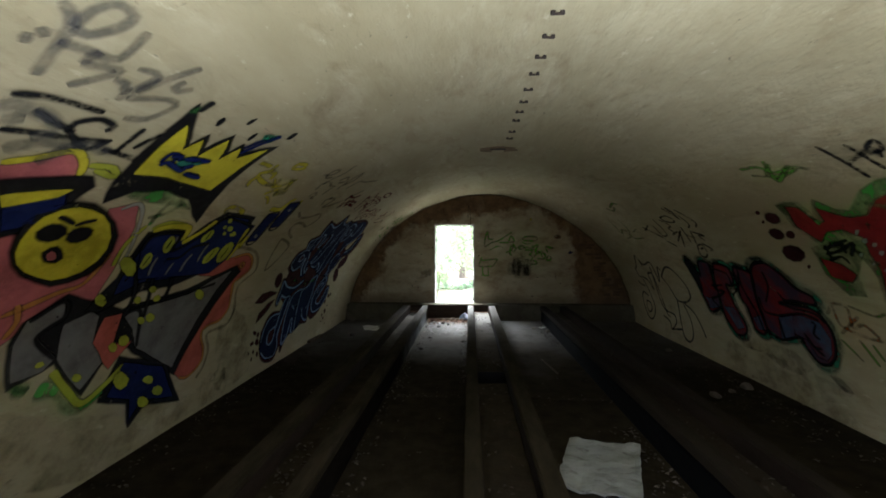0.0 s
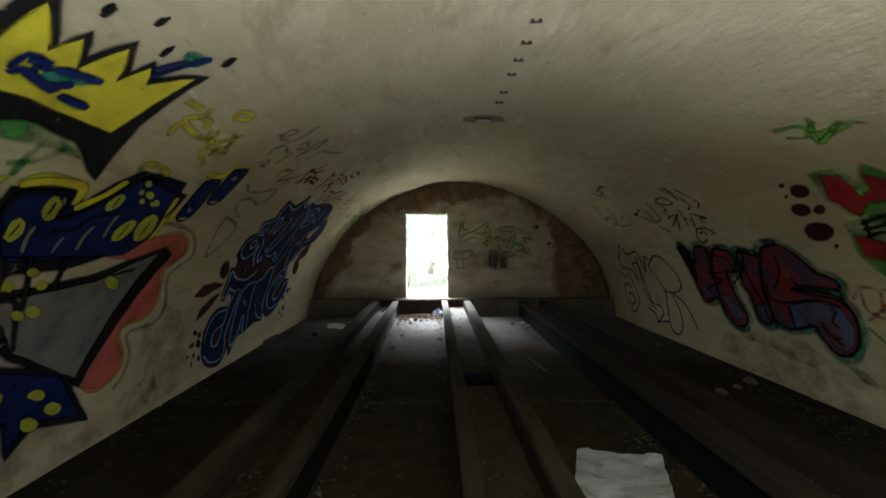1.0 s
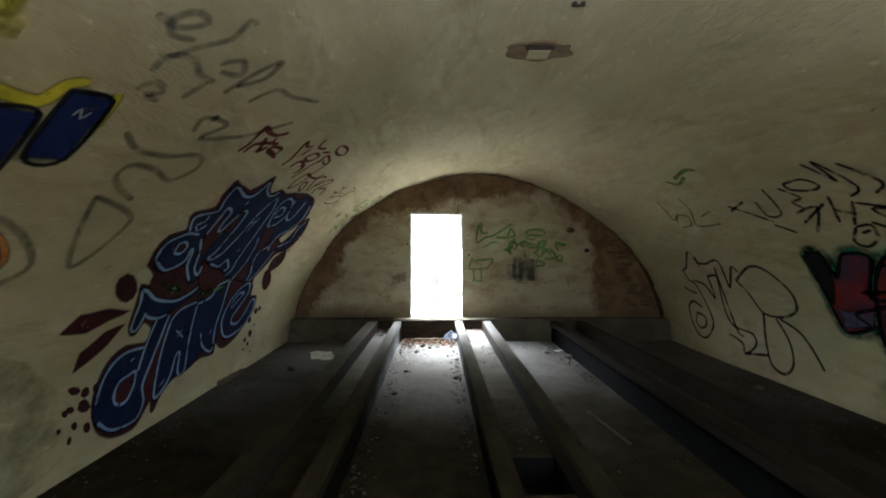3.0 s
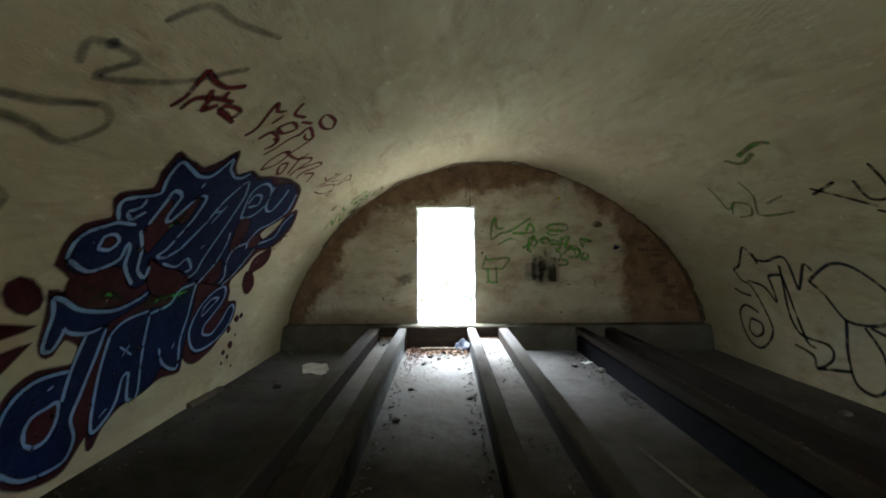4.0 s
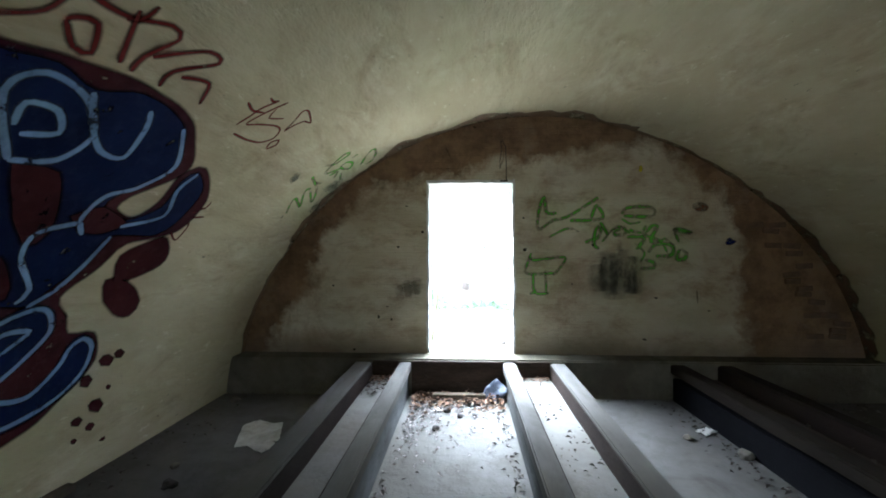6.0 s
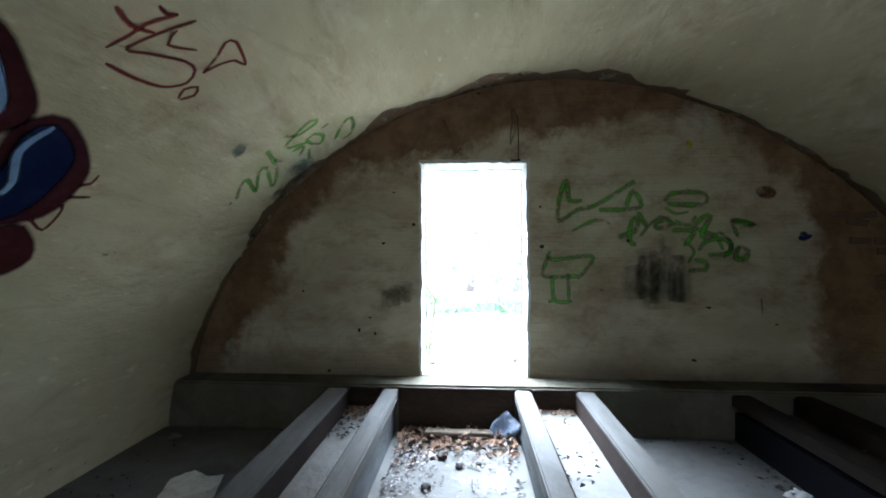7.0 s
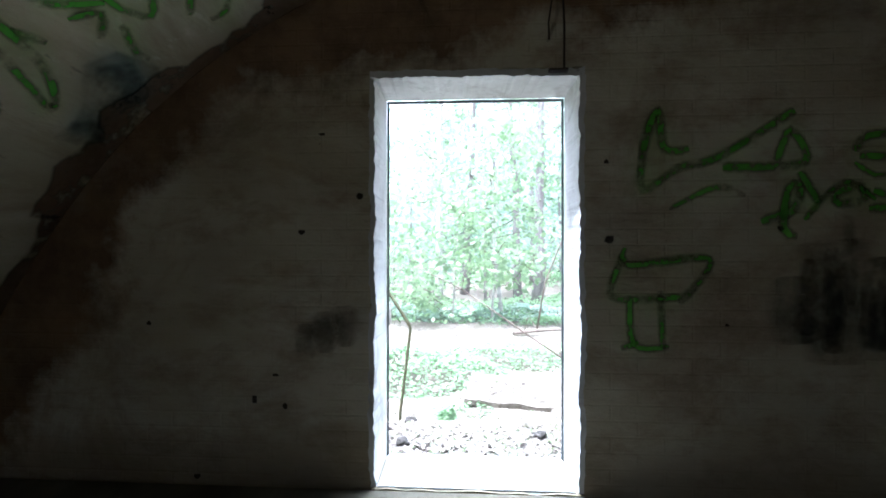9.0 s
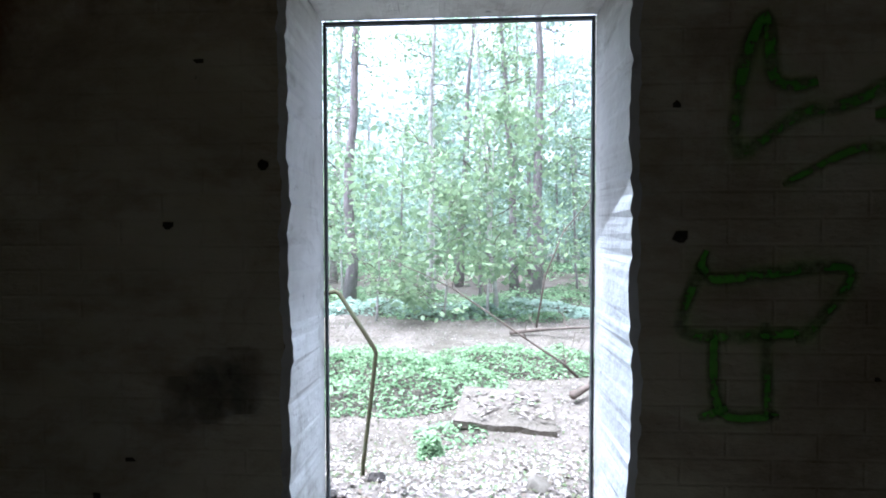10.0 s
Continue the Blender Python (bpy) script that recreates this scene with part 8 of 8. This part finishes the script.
spray(moss, "stain", MOSS, 0, VAULT, fill=[(5.43, -4.14), (5.6, -4.07), (5.97, -4.24), (6.46, -4.71), (6.49, -5.1), (6.13, -5.19), (5.68, -5.13)])
spray(moss, "stain", MOSS, 0, VAULT, fill=[(3.2, -4.39), (3.63, -4.62), (4.22, -4.81), (5.15, -5.0), (5.78, -4.8), (5.94, -5.22), (4.92, -5.22), (3.9, -5.23), (3.32, -5.01)])
spray(moss, "stain", MOSS, 0, VAULT, fill=[(6.82, 4.8), (5.87, 4.81), (5.22, 4.89), (5.26, 5.3), (5.93, 5.27), (6.9, 5.23)])
spray(moss, "stain", MOSS, 0, VAULT, fill=[(7.6, 4.83), (7.21, 4.78), (6.86, 4.9), (6.9, 5.25), (7.4, 5.24)])


# ---- outside ----


def clamp(v):
    return min(1.0, max(0.0, v))


def ground_z(x, y):
    z = 0.36 - 0.62 * clamp((y - 12.3) / 1.6)
    rough = clamp((y - 11.9) * 1.5)
    far = clamp((y - 14) / 10)
    mound = 0.10 * math.exp(-((y - 18.6) / 0.9) ** 2)
    return z + mound + 0.05 * noise.noise((x * 0.9, y * 0.9, 0)) * rough + 0.02 * noise.noise((x * 4, y * 4, 2)) * rough + 0.25 * far * noise.noise((x * 0.12, y * 0.12, 4))


gx = np.concatenate([np.linspace(-400, -12, 14), np.linspace(-10, 10, 121), np.linspace(12, 400, 14)])
gy = np.concatenate([[-400, -100, -30, -12], np.linspace(-6.3, 11.6, 4), np.linspace(11.76, 20, 90), np.linspace(21, 60, 40), [90, 150, 300, 600]])
gv = [(x, y, ground_z(x, y) if y > 11.7 else -0.3) for y in gy for x in gx]
gf = [(j * len(gx) + i, j * len(gx) + i + 1, (j + 1) * len(gx) + i + 1, (j + 1) * len(gx) + i) for j in range(len(gy) - 1) for i in range(len(gx) - 1)]
tagged(mesh_object("ground", gv, gf, SOIL, smooth=True), "forest floor strewn with pale dead leaves", "ground", kind="structure")

PALELEAF = island_material("pale_leaf_litter", ((0.085, 0.072, 0.06), (0.22, 0.195, 0.175), (0.36, 0.335, 0.315), (0.13, 0.105, 0.085), (0.10, 0.14, 0.07), (0.28, 0.252, 0.235)))
LEAF = island_material("birch_leaves", ((0.155, 0.22, 0.135), (0.23, 0.32, 0.19), (0.32, 0.42, 0.24), (0.19, 0.275, 0.165)), 0.5, 0.62)
SHRUB = island_material("bilberry_leaves", ((0.10, 0.165, 0.085), (0.175, 0.275, 0.15), (0.26, 0.37, 0.21)), 0.6, 0.35)
# haze is put into these leaf colours: paler and bluer than LEAF
HAZELEAF = island_material("haze_pale_foliage", ((0.24, 0.325, 0.27), (0.32, 0.42, 0.345), (0.41, 0.50, 0.42)), 0.7, 0.5)
BARK = rough_surface("pine_bark", (0.27, 0.245, 0.245), (0.20, 0.18, 0.175), (0.10, 0.085, 0.08), stretch=(4, 4, 1), s1=3, s2=14, relief=0.03)
BIRCH = rough_surface("birch_bark", (0.46, 0.45, 0.42), (0.30, 0.29, 0.27), (0.05, 0.05, 0.045), stretch=(1, 1, 4), s1=3, s2=12, relief=0.008)
TWIG = rough_surface("grey_brown_twig", (0.15, 0.12, 0.10), (0.10, 0.085, 0.07), (0.06, 0.05, 0.04), s1=6, s2=30, relief=0.004)


def litter_spot(r):
    y = 11.85 + 12.5 * r.random() ** 1.5
    x = r.uniform(-0.9 - 0.45 * (y - 11), 0.9 + 0.45 * (y - 11))
    return x, y, ground_z(x, y)


scatter("ground_leaves", 30000, litter_spot, 0.033, PALELEAF, "pale brown fallen leaves covering the ground", "fallen leaves", 0.5, 21)


def shrub_patch(name, n, cx, cy, rx, ry, h, seed, label, mat=SHRUB, size=0.065):
    rng = random.Random(seed)
    vs, fs = [], []
    for _ in range(n):
        a, q = rng.uniform(0, 2 * math.pi), math.sqrt(rng.random())
        x, y = cx + rx * q * math.cos(a), cy + ry * q * math.sin(a)
        top = h * (1 - q ** 3) * (0.65 + 0.5 * noise.noise((x * 2.2, y * 2.2, seed)))
        z = ground_z(x, y) + max(0.02, top) * rng.uniform(0.35, 1.0) ** 0.5
        s = size * rng.uniform(0.6, 1.3)
        b = rng.uniform(0, 2 * math.pi)
        d = Vector((math.cos(b), math.sin(b), rng.uniform(-0.4, 0.6))) * s
        w = Vector((-math.sin(b), math.cos(b), rng.uniform(-0.5, 0.5))) * s * 0.55
        c, k = Vector((x, y, z)), len(vs)
        vs += [c - d / 2, c + w / 2, c + d / 2, c - w / 2]
        fs.append((k, k + 1, k + 2, k + 3))
    return tagged(mesh_object(name, vs, fs, mat), label, "shrubs", kind="stuff")


shrub_patch("bilberry_shrubs", 8000, -1.2, 15.7, 1.8, 1.15, 0.5, 31, "low bright green bilberry shrubs on the ground")
shrub_patch("bilberry_shrubs", 4200, 0.9, 16.5, 1.8, 0.65, 0.36, 32, "low bright green bilberry shrubs on the ground")
shrub_patch("bilberry_shrubs", 170, -0.1, 14.2, 0.36, 0.28, 0.13, 33, "small tuft of green shrub beside the slab")
shrub_patch("fern_tuft", 260, -0.24, 13.55, 0.10, 0.16, 0.28, 34, "small bright green fern tuft", size=0.07)
shrub_patch("bilberry_shrubs", 900, 1.9, 20.0, 0.6, 0.4, 0.35, 35, "rounded bright green shrub clump")
for k in range(7):
    shrub_patch("undergrowth", 2600, -7 + k * 2.3, 21.2 + (k % 3) * 1.4, 2.2, 1.9, 0.5, 40 + k, "green undergrowth beneath the trees", size=0.10)
for k in range(5):
    shrub_patch("undergrowth", 1900, -4.4 + k * 2.1, 20.5 + (k % 2) * 0.5, 1.5, 0.8, 0.45, 80 + k, "pale green undergrowth at the edge of the trees", mat=HAZELEAF, size=0.12)
for k in range(6):
    shrub_patch("undergrowth", 2200, -14 + k * 5.5, 31 + (k % 2) * 4, 5, 4, 1.0, 60 + k, "green undergrowth farther in the wood", size=0.2)

# concrete slab, iron rod, branches on the ground
slab = part("concrete_slab", sheet_bm(12, 9, 0.98, 0.86, 0.07, 0.02, 6), SOIL)
slab.matrix_basis = pose(0.47, 14.66, -0.235, 3, 2, -8)
tagged(slab, "old concrete slab half buried in leaves", "slab")
scatter("slab_leaves", 120, lambda r: (r.uniform(0.05, 0.9), r.uniform(14.3, 15.0), -0.14), 0.07, PALELEAF, "dead leaves lying on the slab", "fallen leaves", 0.4, 23)
OLIVE = rough_surface("green_rusted_rod", (0.11, 0.12, 0.075), (0.085, 0.08, 0.05), (0.10, 0.06, 0.03), s1=9, s2=40, relief=0.002)
rod = part("iron_rod", tube_bm([(-0.532, 12.5, 0.20), (-0.53, 12.5, 0.36), (-0.49, 12.5, 0.68), (-0.455, 12.5, 0.975), (-0.462, 12.5, 1.0), (-0.56, 12.5, 1.155), (-0.655, 12.5, 1.30), (-0.675, 12.5, 1.312), (-0.78, 12.5, 1.295)], 0.012, 8), OLIVE, smooth=True)
tagged(rod, "bent rusty iron rod standing in the ground", "iron rod")
for k, (x, y, r) in enumerate(((-0.44, 12.42, 0.045), (-0.62, 12.2, 0.035), (0.40, 12.35, 0.06), (-0.44, 12.0, 0.04), (0.42, 12.15, 0.04))):
    p = part("stone", stone_bm(r, 50 + k), STONE if k == 2 else DARKLUMP, smooth=True)
    p.matrix_basis = pose(x, y, ground_z(x, y) + r * 0.3, 0, 0, k * 70)
    tagged(p, "dark mossy stone beside the sill", "stone", "threshold stones")


def limb_path(a, b, n, bend, rng):
    a, b = Vector(a), Vector(b)
    pts = []
    for k in range(n + 1):
        t = k / n
        p = a.lerp(b, t)
        if 0 < k < n:
            p += Vector((rng.gauss(0, bend), rng.gauss(0, bend), rng.gauss(0, bend)))
        pts.append(p)
    return pts


def branch(name, points, r0, label, twigs=5, seed=0):
    rng = random.Random(seed)
    base = new(name)
    n = len(points)
    part("stem", tube_bm(points, [r0 * (1 - 0.75 * i / (n - 1)) for i in range(n)], 7), TWIG, base, smooth=True)
    for _ in range(twigs):
        i = rng.randrange(1, n - 1)
        p = Vector(points[i])
        e = p + Vector((rng.uniform(-0.3, 0.3), rng.uniform(-0.3, 0.3), rng.uniform(0.05, 0.5)))
        part("twig", tube_bm(limb_path(p, e, 4, 0.03, rng), [r0 * 0.4, r0 * 0.32, r0 * 0.25, r0 * 0.18, r0 * 0.1], 5), TWIG, base)
    return tagged(base, label, "branch")


branch("fallen_branch", [(1.45, 15.5, -0.12), (1.29, 15.5, 0.04), (0.81, 15.5, 0.36), (0.35, 15.5, 0.68), (-0.11, 15.5, 0.99), (-0.5, 15.5, 1.18), (-0.82, 15.5, 1.31)], 0.018, "bare fallen branch leaning over the shrubs", 7, 3)
branch("fallen_branch", [(0.9, 18.0, -0.12), (1.4, 18.1, -0.08), (2.0, 18.0, -0.02), (2.6, 17.9, 0.02)], 0.04, "thin dead branch lying on the leaves", 2, 4)
branch("fallen_branch", [(1.25, 15.0, -0.16), (1.5, 15.2, -0.12), (1.9, 15.4, -0.1)], 0.05, "short thick branch lying on the ground", 1, 5)
branch("dead_twig", [(1.42, 18.3, -0.15), (1.6, 18.3, 0.9), (1.95, 18.35, 1.75), (2.5, 18.4, 2.4), (3.2, 18.5, 2.9)], 0.022, "bare dead branch leaning up from the ground", 10, 6)


def leaf_cloud(vs, fs, c, r, n, size, rng, flat=0.6):
    for _ in range(n):
        d = Vector((rng.gauss(0, 1), rng.gauss(0, 1), rng.gauss(0, flat)))
        p = Vector(c) + d * r * 0.5
        s = size * rng.uniform(0.45, 1.5)
        u = Vector((rng.gauss(0, 1), rng.gauss(0, 1), rng.gauss(0, 0.7))).normalized() * s
        w = u.cross(Vector((rng.gauss(0, 1), rng.gauss(0, 1), rng.gauss(0, 1)))).normalized() * s * 0.6
        k = len(vs)
        vs += [p - u / 2, p + w / 2, p + u / 2, p - w / 2]
        fs.append((k, k + 1, k + 2, k + 3))


def tree(name, base, top, r0, bark, label, limbs, clumps, leaf, per, seed, low=0.25, spread=1.6, mat=None):
    rng = random.Random(seed)
    root = new(name)
    b = Vector((base[0], base[1], ground_z(base[0], base[1]) - 0.1))
    t = Vector(top)
    n = 9
    path = limb_path(b, t, n, r0 * 0.35, rng)
    part("trunk", tube_bm(path, [r0 * (1.25 if k == 0 else 1) * (1 - 0.72 * k / n) for k in range(n + 1)], 10), bark, root, smooth=True)
    vs, fs = [], []
    h = (t - b).length
    for k in range(limbs):
        f = low + (1 - low) * (k + rng.random()) / limbs
        p = b.lerp(t, min(f, 0.98))
        a = rng.uniform(0, 2 * math.pi)
        ln = spread * rng.uniform(0.5, 1.1) * (1.15 - 0.6 * f)
        e = p + Vector((math.cos(a) * ln, math.sin(a) * ln, ln * rng.uniform(-0.1, 0.7)))
        lp = limb_path(p, e, 5, 0.06 * ln, rng)
        rr = r0 * 0.28 * (1.1 - f)
        part("limb", tube_bm(lp, [rr * (1 - 0.15 * q) + 0.003 for q in range(6)], 5), bark if bark is BARK else TWIG, root)
        for q in range(clumps):
            c = lp[min(5, 2 + q % 4)] + Vector((rng.gauss(0, 0.25), rng.gauss(0, 0.25), rng.gauss(0, 0.18))) * spread * 0.5
            leaf_cloud(vs, fs, c, spread * 0.27, per, leaf, rng)
    if vs:
        crown = mesh_object("crown", vs, fs, mat or LEAF, root)
        crown["label"] = "loose green leaves"
    return tagged(root, label, "tree")


tree("pine_tree", (-3.2, 22.0), (-2.85, 22.2, 12.0), 0.17, BARK, "tall pine with a straight reddish brown trunk", 10, 3, 0.10, 40, 1, 0.45, 1.6)
tree("pine_tree", (2.2, 23.2), (2.7, 23.3, 13.0), 0.17, BARK, "tall slightly leaning pine with dark bark", 12, 3, 0.10, 40, 2, 0.4, 1.8)
tree("pine_tree", (1.72, 23.8), (1.2, 24.3, 12.0), 0.15, BARK, "dark pine trunk beside a leaning pine", 10, 3, 0.10, 40, 3, 0.4, 1.6)
tree("birch_tree", (-0.86, 21.5), (-0.75, 21.9, 11.0), 0.09, BIRCH, "slender young birch with sparse leaves", 13, 3, 0.10, 46, 4, 0.2, 1.4)
tree("birch_tree", (0.9, 20.6), (0.2, 21.0, 9.5), 0.06, BIRCH, "thin birch with a dense low leafy crown", 16, 3, 0.10, 46, 5, 0.15, 1.7)
tree("birch_tree", (4.4, 24.6), (4.5, 24.6, 12.0), 0.11, BIRCH, "white birch trunk among green leaves", 14, 3, 0.09, 50, 6, 0.2, 1.6)
tree("sapling", (-1.9, 19.6), (-1.7, 19.3, 2.9), 0.03, BIRCH, "leafy young sapling with drooping branches", 15, 4, 0.15, 22, 7, 0.12, 1.9)
tree("sapling", (-0.4, 19.9), (-0.2, 19.6, 3.0), 0.03, BIRCH, "leafy young sapling with drooping branches", 15, 4, 0.15, 22, 8, 0.12, 1.9)
tree("sapling", (0.6, 20.0), (0.8, 19.8, 4.6), 0.035, BIRCH, "leafy young sapling with dense foliage", 18, 4, 0.15, 26, 9, 0.12, 1.9)
tree("birch_tree", (-4.8, 24.5), (-4.6, 24.7, 11.0), 0.08, BIRCH, "slender birch behind the pines", 14, 3, 0.10, 45, 10, 0.15, 1.7)
rng = random.Random(78)
for k, x in enumerate((-5.2, -3.9, -2.2, -0.9, 0.6, 2.9, 3.8, 5.4)):
    y = 23.0 + 3.2 * rng.random()
    tree("young_tree", (x, y), (x + rng.uniform(-0.4, 0.4), y, rng.uniform(5, 9)), rng.uniform(0.035, 0.06), BIRCH if k % 2 else BARK,
         "slim young tree with pale green leaves", 12, 3, 0.14, 30, 200 + k, 0.1, 2.1)
rng = random.Random(77)
for k in range(26):
    x, y = rng.uniform(-13, 13), rng.uniform(26, 40)
    pine = rng.random() < 0.5
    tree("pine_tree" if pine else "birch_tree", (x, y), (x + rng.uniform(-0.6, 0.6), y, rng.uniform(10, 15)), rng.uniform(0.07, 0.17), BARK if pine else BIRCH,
         "distant pine in the hazy wood" if pine else "distant birch in the hazy wood", 10, 4, 0.20, 44, 100 + k, 0.12, 2.4, HAZELEAF)
vs, fs = [], []
for k in range(650):
    leaf_cloud(vs, fs, (rng.uniform(-30, 30), rng.uniform(34, 60), rng.triangular(0.0, 13.0, 1.5)), 5.0, 90, 0.42, rng)
tagged(mesh_object("far_woods", vs, fs, HAZELEAF), "hazy green far woodland", "woods", kind="stuff")

# distance haze painted as pale blue-green on a flat treeline strip
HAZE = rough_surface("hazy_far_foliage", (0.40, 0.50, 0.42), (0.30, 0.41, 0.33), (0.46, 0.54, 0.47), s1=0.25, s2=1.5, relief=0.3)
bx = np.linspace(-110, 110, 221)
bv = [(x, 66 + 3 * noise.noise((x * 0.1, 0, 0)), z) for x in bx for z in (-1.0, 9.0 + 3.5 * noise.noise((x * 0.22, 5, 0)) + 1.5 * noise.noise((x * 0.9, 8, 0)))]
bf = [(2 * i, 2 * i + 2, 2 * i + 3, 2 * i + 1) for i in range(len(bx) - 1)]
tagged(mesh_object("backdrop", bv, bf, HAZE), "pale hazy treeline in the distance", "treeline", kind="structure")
